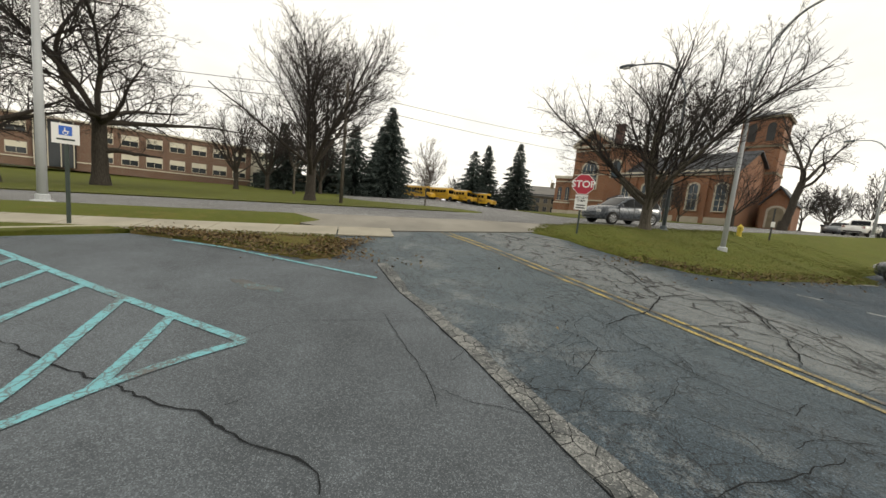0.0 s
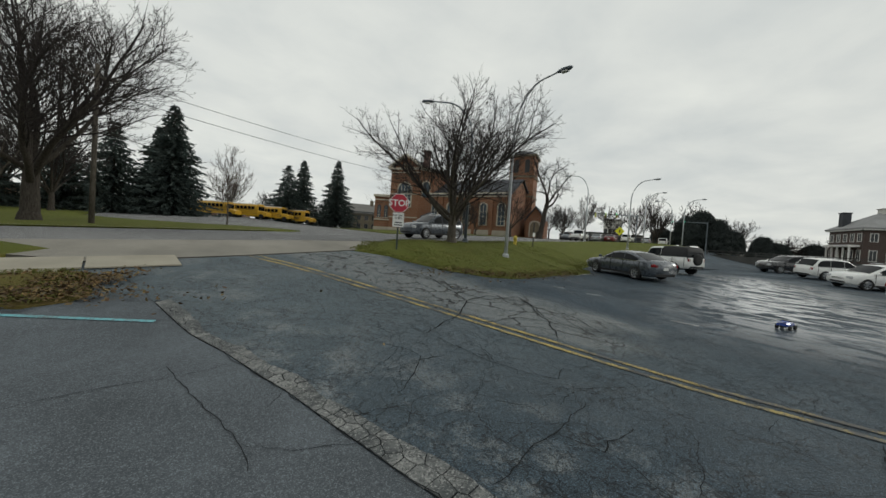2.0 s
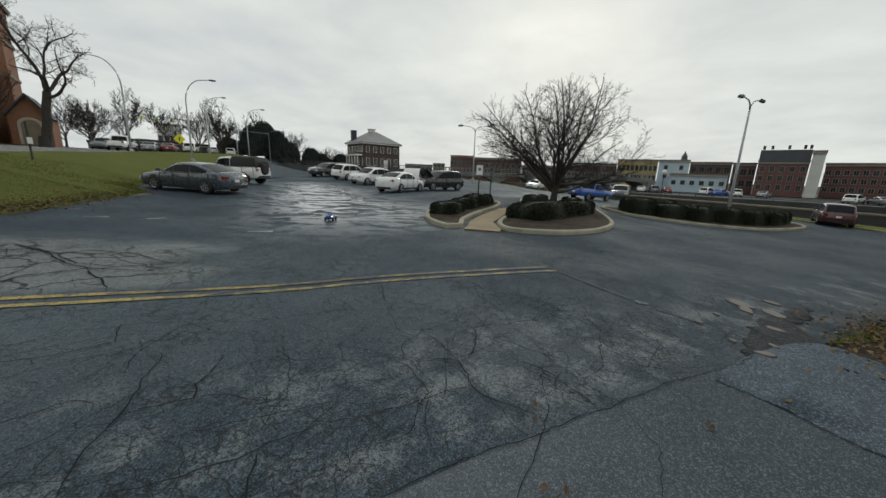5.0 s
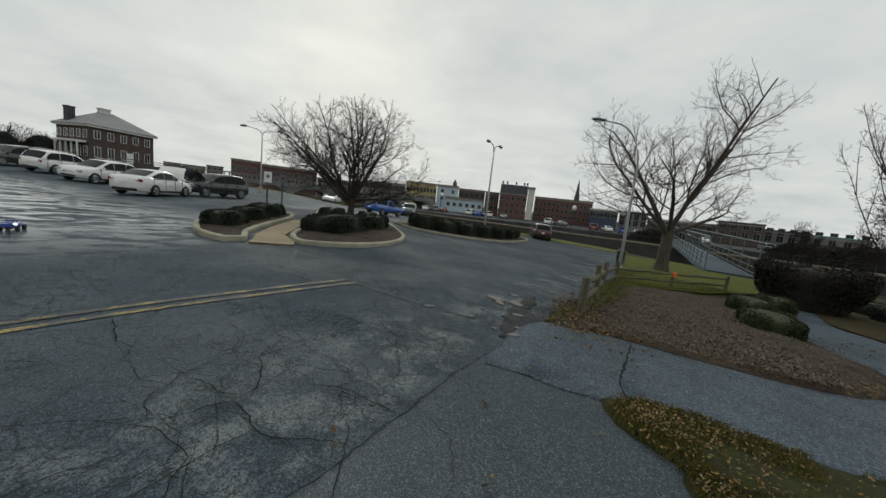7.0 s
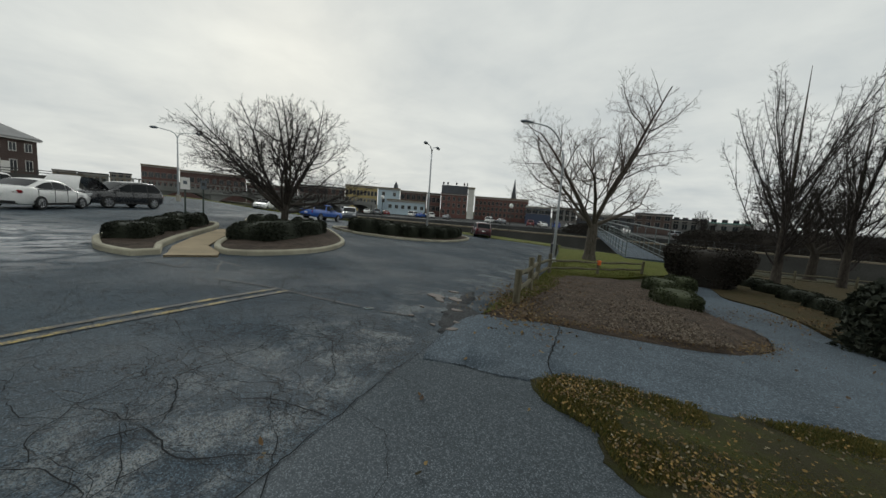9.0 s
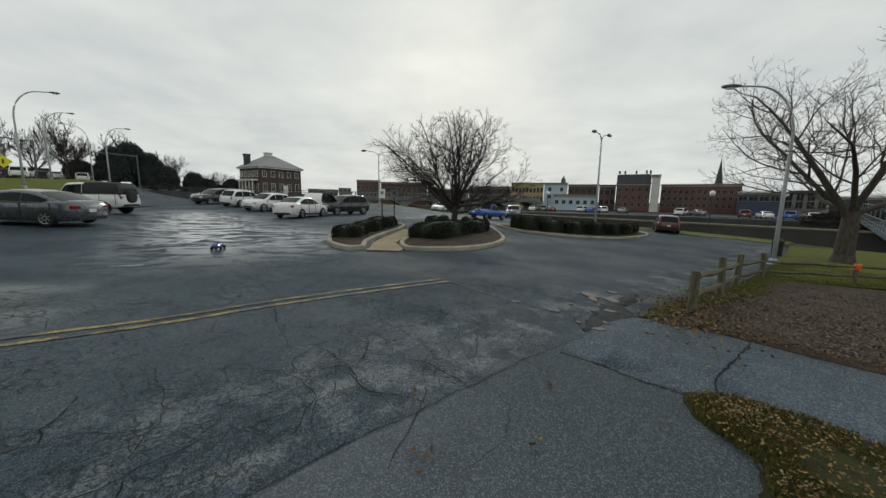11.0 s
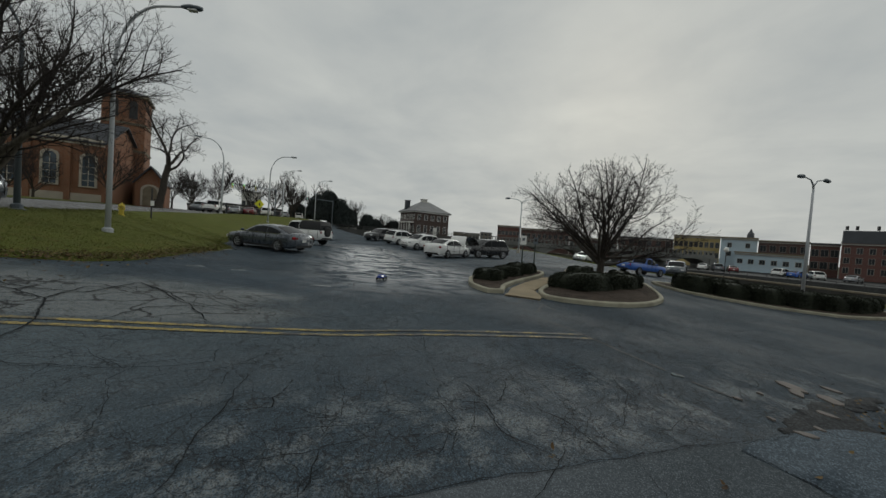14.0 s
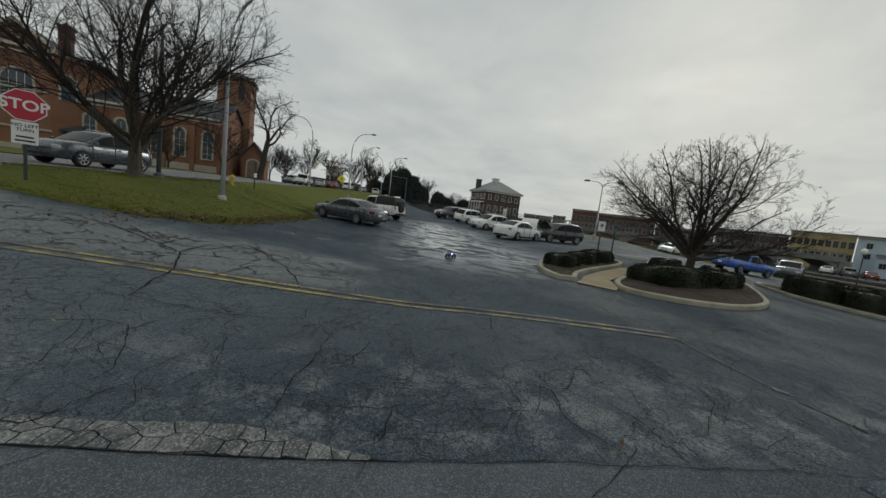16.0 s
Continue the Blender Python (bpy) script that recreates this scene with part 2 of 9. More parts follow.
        m.b.inputs["Coat Roughness"].default_value = 0.14
        damp = m.mapr(m.noise(0.3, 4.0, kind="World"), 0.42, 0.62, 0.86, 0.66)
        m.rough(m.math("ADD", m.math("MULTIPLY", damp, m.math("SUBTRACT", 1.0, w)), m.math("MULTIPLY", w, 0.16)))
    else:
        m.rough(m.mapr(grit, 0.3, 0.7, 0.82, 0.98))
    return m.done()


def paint_worn(name, color, base, cover=0.5, rough=0.7, south=0.0):
    """Road paint with bare asphalt showing through."""
    m = Mat(name, color, rough)
    a, b = m.noise(2.2, 5.0, kind="World"), m.noise(38.0, 5.0, 0.7, kind="World")
    k = m.math("ADD", m.math("MULTIPLY", a, 0.55), m.math("MULTIPLY", b, 0.45))
    if south:
        # traffic has worn it more towards the lot
        sp = m.n("SeparateXYZ"); m.l(m.where("World"), sp.inputs[0])
        k = m.math("ADD", k, m.mapr(sp.outputs[1], 3.5, -3.0, 0.0, south))
    cr = m.math("MULTIPLY", m.math("MAXIMUM", cracked(m, 2.6, 0.016), cracked(m, 6.5, 0.007)), 0.9)
    bare = m.math("MAXIMUM", m.mapr(k, cover - 0.05, cover + 0.05, 0.0, 1.0), cr)
    c = m.mix(m.mapr(b, 0.3, 0.7, 0.0, 0.5), color, tuple(v * 0.72 for v in color))
    m.color(m.mix(bare, c, (base,) * 3))
    m.bump(b, 0.3, 0.004)
    return m.done()


def brickwork(name, c1, c2, mortar, size=(0.22, 0.075), rough=0.9, kind="Object"):
    """Courses too fine to pick apart from where the camera is."""
    m = Mat(name, c1, rough)
    k = m.n("TexBrick", Scale=1.0)
    k.inputs["Color1"].default_value, k.inputs["Color2"].default_value, k.inputs["Mortar"].default_value = (*c1, 1), (*c2, 1), (*mortar, 1)
    k.inputs["Brick Width"].default_value, k.inputs["Row Height"].default_value, k.inputs["Mortar Size"].default_value = size[0], size[1], 0.008
    sep = m.n("SeparateXYZ"); m.l(m.where(kind), sep.inputs[0])
    com = m.n("CombineXYZ")
    m.l(m.math("ADD", sep.outputs[0], sep.outputs[1]), com.inputs[0]); m.l(sep.outputs[2], com.inputs[1])
    m.l(com.outputs[0], k.inputs["Vector"])
    big = m.noise(0.35, 6.0, kind=kind)
    c = m.mix(m.mapr(big, 0.35, 0.7, 0.0, 0.5), k.outputs["Color"], tuple(v * 0.62 for v in c1))
    m.color(c)
    m.bump(k.outputs["Fac"], 0.2, -0.006)
    return m.done()


def leafy(name, c1, c2, rough=0.75):
    """Many small blades or leaves, each with a tone of its own."""
    m = Mat(name, c1, rough, spec=0.25)
    g = m.n("NewGeometry")
    c = m.ramp(g.outputs["Random Per Island"], (0.0, c1), (1.0, c2))
    big = m.noise(0.8, 4.0, kind="World")
    m.color(m.mix(m.mapr(big, 0.3, 0.7, 0.0, 0.5), c, tuple(v * 0.6 for v in c1)))
    return m.done()


def turf(name, green, brown, amount=0.35):
    m = Mat(name, green, 0.95, spec=0.15)
    a, b, f = m.noise(0.35, 6.0, kind="World"), m.noise(2.2, 7.0, 0.65, kind="World"), m.noise(60.0, 4.0, 0.7, kind="World")
    c = m.ramp(a, (0.3, tuple(v * 0.8 for v in green)), (0.7, tuple(v * 1.15 for v in green)))
    c = m.mix(m.mapr(b, 0.62 - amount * 0.4, 0.8 - amount * 0.3, 0.0, 0.85), c, brown)
    c = m.mix(m.mapr(f, 0.35, 0.65, 0.7, 0.0), c, tuple(v * 0.4 for v in green))
    m.color(c)
    m.bump(f, 0.8, 0.03)
    return m.done()


def glass_dark(name, tint=(0.03, 0.035, 0.04), rough=0.06, spec=0.4):
    m = Mat(name, tint, rough, spec=spec)
    return m.done()


def carpaint(name, color, rough=0.28, metal=0.0):
    m = Mat(name, color, rough, metal)
    d = m.noise(7.0, 6.0)
    m.color(m.mix(m.mapr(d, 0.45, 0.75, 0.0, 0.3), color, tuple(0.6 * c + 0.05 for c in color)))
    m.rough(m.mapr(d, 0.3, 0.7, rough - 0.06, rough + 0.14))
    m.b.inputs["Coat Weight"].default_value = 0.8
    m.b.inputs["Coat Roughness"].default_value = 0.05
    return m.done()


def bark(name, color):
    m = Mat(name, color, 0.95, spec=0.2)
    mp = m.n("Mapping"); mp.inputs["Scale"].default_value = (9, 9, 2.0)
    m.l(m.where("Object"), mp.inputs[0])
    k = m.n("TexNoise", Scale=1.6, Detail=7.0, Roughness=0.65)
    m.l(mp.outputs[0], k.inputs["Vector"])
    m.color(m.ramp(k.outputs[0], (0.3, tuple(c * 0.5 for c in color)), (0.68, tuple(c * 1.5 for c in color))))
    m.bump(k.outputs[0], 0.7, 0.03)
    return m.done()


def litter(name, tones):
    m = Mat(name, tones[0], 0.9, spec=0.2)
    g = m.n("NewGeometry")
    m.color(m.ramp(g.outputs["Random Per Island"], *[(i / max(1, len(tones) - 1), t) for i, t in enumerate(tones)]))
    return m.done()


ASPHALT_WET = asphalt("asphalt_wet", 0.041, wet=1.0, net=0.9, fine=135.0, blue=0.40, pale=0.95, spec=0.32, apron=0.85)
ASPHALT_PATH = asphalt("asphalt_path", 0.088, net=0.12, blue=0.22, fine=85.0, grain=0.7)
ASPHALT_ROAD = asphalt("asphalt_road", 0.155, net=0.25)
ASPHALT_SMOOTH = asphalt("asphalt_smooth", 0.105, net=0.06, blue=0.12, cell=0.7, fine=140.0, fresh=0.85, grain=0.5)
ASPHALT_PATCH = asphalt("asphalt_patch", 0.017, net=0.3, blue=0.15, spec=0.4)
CRACK = mottled("crack_fill", (0.020, 0.022, 0.024), 0.95, spec=0.1)


CONCRETE = mottled("concrete", (0.36, 0.34, 0.29), 0.9, 0.8, 40, 0.22, kind="World")
CHIP = mottled("broken_asphalt", (0.19, 0.17, 0.155), 0.95, 3, 60, 0.3)
CONCRETE_WALK = mottled("concrete_walk", (0.32, 0.295, 0.235), 0.9, 0.9, 45, 0.2, kind="World")
KERB = mottled("kerb_concrete", (0.34, 0.32, 0.24), 0.9, 1.5, 35, 0.3, kind="World")
GRASS = turf("lawn", (0.12, 0.138, 0.026), (0.22, 0.165, 0.055), 0.25)
GRASS_PATCHY = turf("lawn_patchy", (0.075, 0.085, 0.022), (0.04, 0.032, 0.024), 0.85)
GRASS_DRY = turf("lawn_dry", (0.125, 0.12, 0.028), (0.17, 0.115, 0.05), 0.6)
LEAF_BANK = turf("leafy_bank", (0.06, 0.058, 0.024), (0.095, 0.066, 0.036), 0.7)
MULCH = turf("mulch", (0.062, 0.048, 0.038), (0.13, 0.10, 0.078), 0.55)
EARTH = turf("rough_ground", (0.05, 0.055, 0.03), (0.09, 0.075, 0.05), 0.5)
YELLOW = paint_worn("yellow_paint", (0.44, 0.335, 0.085), 0.07, 0.498, south=0.075)
BLUE = paint_worn("blue_paint", (0.15, 0.41, 0.46), 0.10, 0.555)
BLUE_FADED = paint_worn("faded_blue_paint", (0.10, 0.26, 0.30), 0.085, 0.46)
PALE_DASH = paint_worn("pale_dash", (0.42, 0.43, 0.42), 0.05, 0.52)
WHITE_FADED = paint_worn("faded_white_paint", (0.16, 0.19, 0.21), 0.045, 0.41)
BRICK_SCHOOL = brickwork("school_brick", (0.19, 0.105, 0.07), (0.15, 0.08, 0.055), (0.22, 0.19, 0.16))
BRICK_CHURCH = brickwork("church_brick", (0.265, 0.115, 0.058), (0.21, 0.088, 0.045), (0.25, 0.19, 0.145))
BRICK_DARK = brickwork("dark_brick", (0.105, 0.052, 0.045), (0.085, 0.042, 0.038), (0.13, 0.11, 0.10))
BRICK_RED = brickwork("red_brick", (0.15, 0.064, 0.052), (0.12, 0.052, 0.043), (0.14, 0.11, 0.10))
STONE = mottled("pale_stone", (0.42, 0.38, 0.31), 0.85, 0.7, 20, 0.2)
STONE_BROWN = mottled("brown_stone", (0.20, 0.17, 0.12), 0.9, 0.9, 8, 0.3)
SLATE = mottled("slate", (0.045, 0.05, 0.06), 0.7, 0.6, 12, 0.3)
SLATE_GREY = mottled("grey_shingle", (0.17, 0.165, 0.155), 0.85, 0.6, 12, 0.2)
TRIM = mottled("cream_trim", (0.55, 0.50, 0.41), 0.7, 0.8, 20, 0.12)
WHITE = mottled("white_paint", (0.72, 0.71, 0.68), 0.6, 0.8, 20, 0.1)
PANEL = mottled("pale_panel", (0.62, 0.58, 0.48), 0.6, 0.7, 12, 0.12)
PANE = glass_dark("window_glass")
PANE_BLUE = glass_dark("church_glass", (0.05, 0.07, 0.09), 0.12)
POLE_GREY = mottled("galvanised_pole", (0.36, 0.38, 0.40), 0.5, 0.6, 25, 0.12, metal=0.4)
POLE_PALE = mottled("pale_painted_pole", (0.43, 0.45, 0.47), 0.5, 0.5, 25, 0.12)
POLE_DARK = mottled("dark_pole", (0.10, 0.12, 0.14), 0.5, 0.6, 20, 0.2)
POST_GREEN = mottled("green_post", (0.035, 0.05, 0.042), 0.55, 1.0, 25, 0.2)
RED_SIGN = mottled("red_sign", (0.42, 0.015, 0.04), 0.4, 1.5, 30, 0.12)
WHITE_SIGN = mottled("white_sign", (0.74, 0.74, 0.72), 0.4, 1.5, 30, 0.06)
BLUE_SIGN = mottled("blue_sign", (0.03, 0.12, 0.48), 0.4, 1.5, 30, 0.1)
YELLOW_SIGN = mottled("yellow_sign", (0.75, 0.72, 0.02), 0.4, 1.5, 30, 0.06)
BLACK = mottled("black_plastic", (0.02, 0.02, 0.021), 0.5, 2, 30, 0.2)
BARK_DARK = bark("dark_bark", (0.052, 0.045, 0.038))
BARK_GREY = bark("grey_bark", (0.085, 0.075, 0.062))
TWIG = bark("twigs", (0.036, 0.031, 0.029))
TWIG_PALE = bark("pale_twigs", (0.095, 0.078, 0.068))
NEEDLE = leafy("needles", (0.040, 0.058, 0.056), (0.085, 0.105, 0.092))
HEDGE = leafy("hedge_leaves", (0.013, 0.019, 0.012), (0.034, 0.038, 0.022))
DUSK_GREEN = leafy("dusk_evergreen", (0.028, 0.037, 0.037), (0.052, 0.063, 0.058))
BRUSH = leafy("brush_twigs", (0.022, 0.019, 0.015), (0.04, 0.034, 0.027))
YEW = leafy("yew_leaves", (0.025, 0.034, 0.014), (0.06, 0.07, 0.03))
WEDGE_BLADES = leafy("wedge_blades", (0.055, 0.075, 0.018), (0.23, 0.17, 0.05))
BLADES = leafy("grass_blades", (0.09, 0.11, 0.02), (0.20, 0.19, 0.06))
LEAVES = litter("fallen_leaves", [(0.15, 0.095, 0.04), (0.08, 0.05, 0.03), (0.22, 0.16, 0.07), (0.06, 0.042, 0.03), (0.12, 0.10, 0.06)])
WEDGE_LEAVES = litter("wedge_leaves", [(0.20, 0.13, 0.045), (0.10, 0.065, 0.035), (0.30, 0.20, 0.07), (0.07, 0.05, 0.03), (0.24, 0.21, 0.14)])
WOODCHIP = litter("wood_chips", [(0.085, 0.066, 0.05), (0.16, 0.125, 0.095), (0.05, 0.04, 0.033), (0.21, 0.18, 0.14), (0.11, 0.085, 0.06)])
FENCE_WOOD = bark("weathered_wood", (0.12, 0.11, 0.075))

# ---- shape helpers ----


class Mesh:
    """Gathers vertices and faces for one mesh."""

    def __init__(self):
        self.v, self.f = [], []

    def add(self, verts, faces):
        o = len(self.v)
        self.v += [tuple(p) for p in verts]
        self.f += [tuple(i + o for i in f) for f in faces]
        return self

    def box(self, c, s, rz=0.0, m=None):
        x, y, z = (k / 2 for k in s)
        pts = [Vector((a * x, b * y, d * z)) for d in (-1, 1) for a, b in ((-1, -1), (1, -1), (1, 1), (-1, 1))]
        r = Matrix.Rotation(radians(rz), 3, "Z") if m is None else m
        return self.add([r @ p + Vector(c) for p in pts],
                        [(3, 2, 1, 0), (4, 5, 6, 7), (0, 1, 5, 4), (1, 2, 6, 5), (2, 3, 7, 6), (3, 0, 4, 7)])

    def soft(self, c, s, r=0.02, rz=0.0):
        """A box with its upright and top edges chamfered."""
        x, y, z = (k / 2 for k in s)
        rings = []
        for zz, q in ((-z, 0), (z - r, 0), (z, r)):
            a, b = x - q, y - q
            rings.append([(-a + r, -b, zz), (a - r, -b, zz), (a, -b + r, zz), (a, b - r, zz), (a - r, b, zz), (-a + r, b, zz), (-a, b - r, zz), (-a, -b + r, zz)])
        ro = Matrix.Rotation(radians(rz), 3, "Z")
        pts = [ro @ Vector(p) + Vector(c) for k in rings for p in k]
        fs = [tuple(range(7, -1, -1)), tuple(range(16, 24))]
        fs += [(8 * k + i, 8 * k + (i + 1) % 8, 8 * k + 8 + (i + 1) % 8, 8 * k + 8 + i) for k in (0, 1) for i in range(8)]
        return self.add(pts, fs)

    def tube(self, pts, radii, n=8, caps=True):
        """A tube along points."""
        pts = [Vector(p) for p in pts]
        rings, up = [], Vector((0, 0, 1))
        for i, p in enumerate(pts):
            d = (pts[min(i + 1, len(pts) - 1)] - pts[max(i - 1, 0)]).normalized()
            a = d.cross(up if abs(d.z) < 0.95 else Vector((1, 0, 0))).normalized()
            b = d.cross(a)
            r = radii[i] if hasattr(radii, "__len__") else radii
            rings += [p + (a * math.cos(2 * math.pi * k / n) + b * math.sin(2 * math.pi * k / n)) * r for k in range(n)]
        fs = [(i * n + k, i * n + (k + 1) % n, (i + 1) * n + (k + 1) % n, (i + 1) * n + k) for i in range(len(pts) - 1) for k in range(n)]
        if caps:
            fs += [tuple(range(n - 1, -1, -1)), tuple(range((len(pts) - 1) * n, len(pts) * n))]
        return self.add(rings, [f[::-1] for f in fs])

    def lathe(self, prof, n=16, at=(0, 0, 0)):
        """Turned about the upright axis from (radius, height) pairs."""
        pts = [(at[0] + r * math.cos(2 * math.pi * k / n), at[1] + r * math.sin(2 * math.pi * k / n), at[2] + z) for r, z in prof for k in range(n)]
        fs = [(i * n + k, i * n + (k + 1) % n, (i + 1) * n + (k + 1) % n, (i + 1) * n + k) for i in range(len(prof) - 1) for k in range(n)]
        fs += [tuple(range(n - 1, -1, -1)), tuple(range((len(prof) - 1) * n, len(prof) * n))]
        return self.add(pts, fs)

    def prism(self, poly, z0, z1):
        """An upright prism over a polygon, counter-clockwise from above."""
        n = len(poly)
        pts = [(x, y, z0) for x, y in poly] + [(x, y, z1) for x, y in poly]
        return self.add(pts, [tuple(range(n - 1, -1, -1)), tuple(range(n, 2 * n))] + [(i, (i + 1) % n, n + (i + 1) % n, n + i) for i in range(n)])

    def plate(self, poly, axis_u, axis_v, at, thick):
        """A flat plate over a 2D polygon in the plane u, v, standing out by thick along u x v."""
        u, v, o = Vector(axis_u), Vector(axis_v), Vector(at)
        w = u.cross(v).normalized() * thick
        n = len(poly)
        pts = [o + u * a + v * b for a, b in poly] + [o + u * a + v * b + w for a, b in poly]
        return self.add(pts, [tuple(range(n - 1, -1, -1)), tuple(range(n, 2 * n))] + [(i, (i + 1) % n, n + (i + 1) % n, n + i) for i in range(n)])

    def data(self, name, smooth=False):
        me = bpy.data.meshes.new(name)
        me.from_pydata(self.v, [], self.f)
        if smooth:
            me.shade_smooth()
        me.update()
        return me


def thing(name, label, category, group="", at=(0, 0, 0), rz=0.0, kind=""):
    """An empty at a thing's base that holds its parts."""
    ob = new(name)
    ob.matrix_basis = pose(at[0], at[1], at[2], 0, 0, rz)
    ob.empty_display_size = 0.2
    return tagged(ob, label, category, group, kind)


def part(name, mesh, material, parent, label="", smooth=False, kind=""):
    """One mesh under a thing or a part, in the thing's own axes."""
    ob = new(name, mesh.data(name, smooth) if isinstance(mesh, Mesh) else mesh)
    if not ob.data.materials:
        ob.data.materials.append(material)
    ob.parent = parent
    return tagged(ob, label, kind=kind)


def solid(name, mesh, material, label, category, group="", kind="", smooth=False, at=None):
    """One mesh that is a thing by itself."""
    ob = new(name, mesh.data(name, smooth))
    ob.data.materials.append(material)
    if at is not None:
        ob.location = at
    return tagged(ob, label, category, group, kind)


# ---- terrain ----


def ease(t):
    t = np.clip(t, 0, 1)
    return t * t * (3 - 2 * t)


def road_edge(x):
    """y of the road's near edge."""
    xc = np.clip(x, -16, 50)
    return 13.44 + 0.428 * xc + 0.0041 * xc * xc + (x - xc) * (0.428 + 0.0082 * xc)


def road_rise(x):
    return 1.28 + 0.046 * np.clip(x, -30, 22) + 0.035 * np.clip(x - 22, 0, 40) + 0.008 * np.clip(x - 62, 0, 80) + 0.015 * np.clip(x + 30, -200, 0)


def terrain(x, y):
    """Height of the ground: the lot falls to the south, the drive climbs to the road, lawns climb beyond it."""
    x, y = np.asarray(x, float), np.asarray(y, float)
    e = road_edge(x)
    d = (y - e) / 1.1
    ys = np.maximum(np.minimum(e - 7 - 6 * ease((16 - x) / 4), 8 + 0.3 * (x - 10) + 4 * ease((x - 14) / 4)), 8.0) * ease((x - 3) / 11)
    t = np.clip((y - ys) / np.clip(e - ys, 0.5, 13.5 + 10 * ease((6 - x) / 6)), 0, 1)
    north = road_rise(x) * t ** (1.6 - 0.3 * ease((x - 3) / 11))
    south = -1.2 * ease((-y - 1) / 20) * (1 - 0.25 * ease((x - 15) / 20)) - 0.03 * np.clip(-y - 21, 0, 25)
    low = (0.25 * ease((x - 8) / 20) + 0.3 * ease((x - 12) / 6) * ease((y - 6) / 8) + 0.3 * ease((x - 34) / 14) * ease((y + 14) / 10)) * (1 - t)
    beyond = 0.28 * np.clip(d / 12, 0, 1) + np.clip(d - 12, 0, 60) * (0.018 + 0.03 * ease((12 - x) / 25))
    return north + south + low + beyond


def h(x, y):
    return float(terrain(x, y))


def river(x, y):
    """How far a place lies past the bank, along the fall to the river in the south-east."""
    return (x - 30) * 0.50 - (y + 26) * 0.866 - 4


def clip_cell(poly, x0, x1, y0, y1):
    """The part of a polygon inside a rectangle."""
    for axis, lim, sign in ((0, x0, 1), (0, x1, -1), (1, y0, 1), (1, y1, -1)):
        out = []
        for i, p in enumerate(poly):
            q = poly[i - 1]
            a, b = (q[axis] - lim) * sign, (p[axis] - lim) * sign
            if (a >= 0) != (b >= 0):
                t = a / (a - b)
                out.append((q[0] + t * (p[0] - q[0]), q[1] + t * (p[1] - q[1])))
            if b >= 0:
                out.append(p)
        poly = out
        if len(poly) < 3:
            return []
    return poly


def curve_through(pts, step=0.5, closed=True):
    """A smooth outline through corner points."""
    n, out = len(pts), []
    for i in range(n if closed else n - 1):
        p = [np.array(pts[(i + k - 1) % n] if closed else pts[min(max(i + k - 1, 0), n - 1)], float) for k in range(4)]
        m = max(1, int(np.linalg.norm(p[2] - p[1]) / step))
        for k in range(m):
            t = k / m
            out.append(tuple(0.5 * (2 * p[1] + (p[2] - p[0]) * t + (2 * p[0] - 5 * p[1] + 4 * p[2] - p[3]) * t * t + (3 * p[1] - p[0] - 3 * p[2] + p[3]) * t ** 3)))
    if not closed:
        out.append(tuple(pts[-1]))
    return out


def roughen(poly, amount, scale=1.5):
    return [(x + noise.noise((x * scale, y * scale, 3.1)) * amount, y + noise.noise((x * scale, y * scale, 9.7)) * amount) for x, y in poly]


def sheet(name, poly, material, label, category, cell=1.0, lift=0.0, skirt=0.15, swell=0.0, kind="structure", smooth=True):
    """Ground cover over an outline, laid on the terrain; swell: how high it bulges inside its edge."""
    px, py = np.array([p[0] for p in poly]), np.array([p[1] for p in poly])
    g = Mesh()
    index = {}

    def vert(x, y):
        key = (round(x, 3), round(y, 3))
        if key not in index:
            z = h(x, y) + lift
            if swell:
                ax, ay = px, py
                bx, by = np.roll(px, -1), np.roll(py, -1)
                ex, ey = bx - ax, by - ay
                t = np.clip(((x - ax) * ex + (y - ay) * ey) / np.maximum(ex * ex + ey * ey, 1e-9), 0, 1)
                dist = float(np.sqrt(((ax + t * ex - x) ** 2 + (ay + t * ey - y) ** 2).min()))
                z += swell * float(ease(dist / 0.7)) + (noise.noise((x * 0.9, y * 0.9, 0)) * 0.02 if dist > 0.1 else 0)
            index[key] = len(g.v)
            g.v.append((x, y, z))
        return index[key]

    x = math.floor(px.min() / cell) * cell
    while x < px.max():
        y = math.floor(py.min() / cell) * cell
        col = clip_cell(poly, x, x + cell, -1e5, 1e5)
        while y < py.max() and col:
            c = clip_cell(col, x, x + cell, y, y + cell)
            if len(c) >= 3:
                ids = []
                for p in c:
                    k = vert(*p)
                    if not ids or (k != ids[-1] and k != ids[0]):
                        ids.append(k)
                if len(ids) >= 3:
                    g.f.append(tuple(ids))
            y += cell
        x += cell
    n = len(poly)
    for i in range(n):
        a, b = poly[i], poly[(i + 1) % n]
        za, zb = h(*a) + lift, h(*b) + lift
        g.add([(*a, za), (*b, zb), (*b, zb - skirt), (*a, za - skirt)], [(3, 2, 1, 0)])
    me = g.data(name, smooth)
    bm = bmesh.new()
    bm.from_mesh(me)
    bmesh.ops.remove_doubles(bm, verts=bm.verts, dist=0.002)
    bmesh.ops.recalc_face_normals(bm, faces=bm.faces)
    up = sum(f.normal.z for f in bm.faces)
    if up < 0:
        bmesh.ops.reverse_faces(bm, faces=bm.faces)
    bm.to_mesh(me)
    bm.free()
    me.materials.append(material)
    return tagged(new(name, me), label, category, kind=kind)


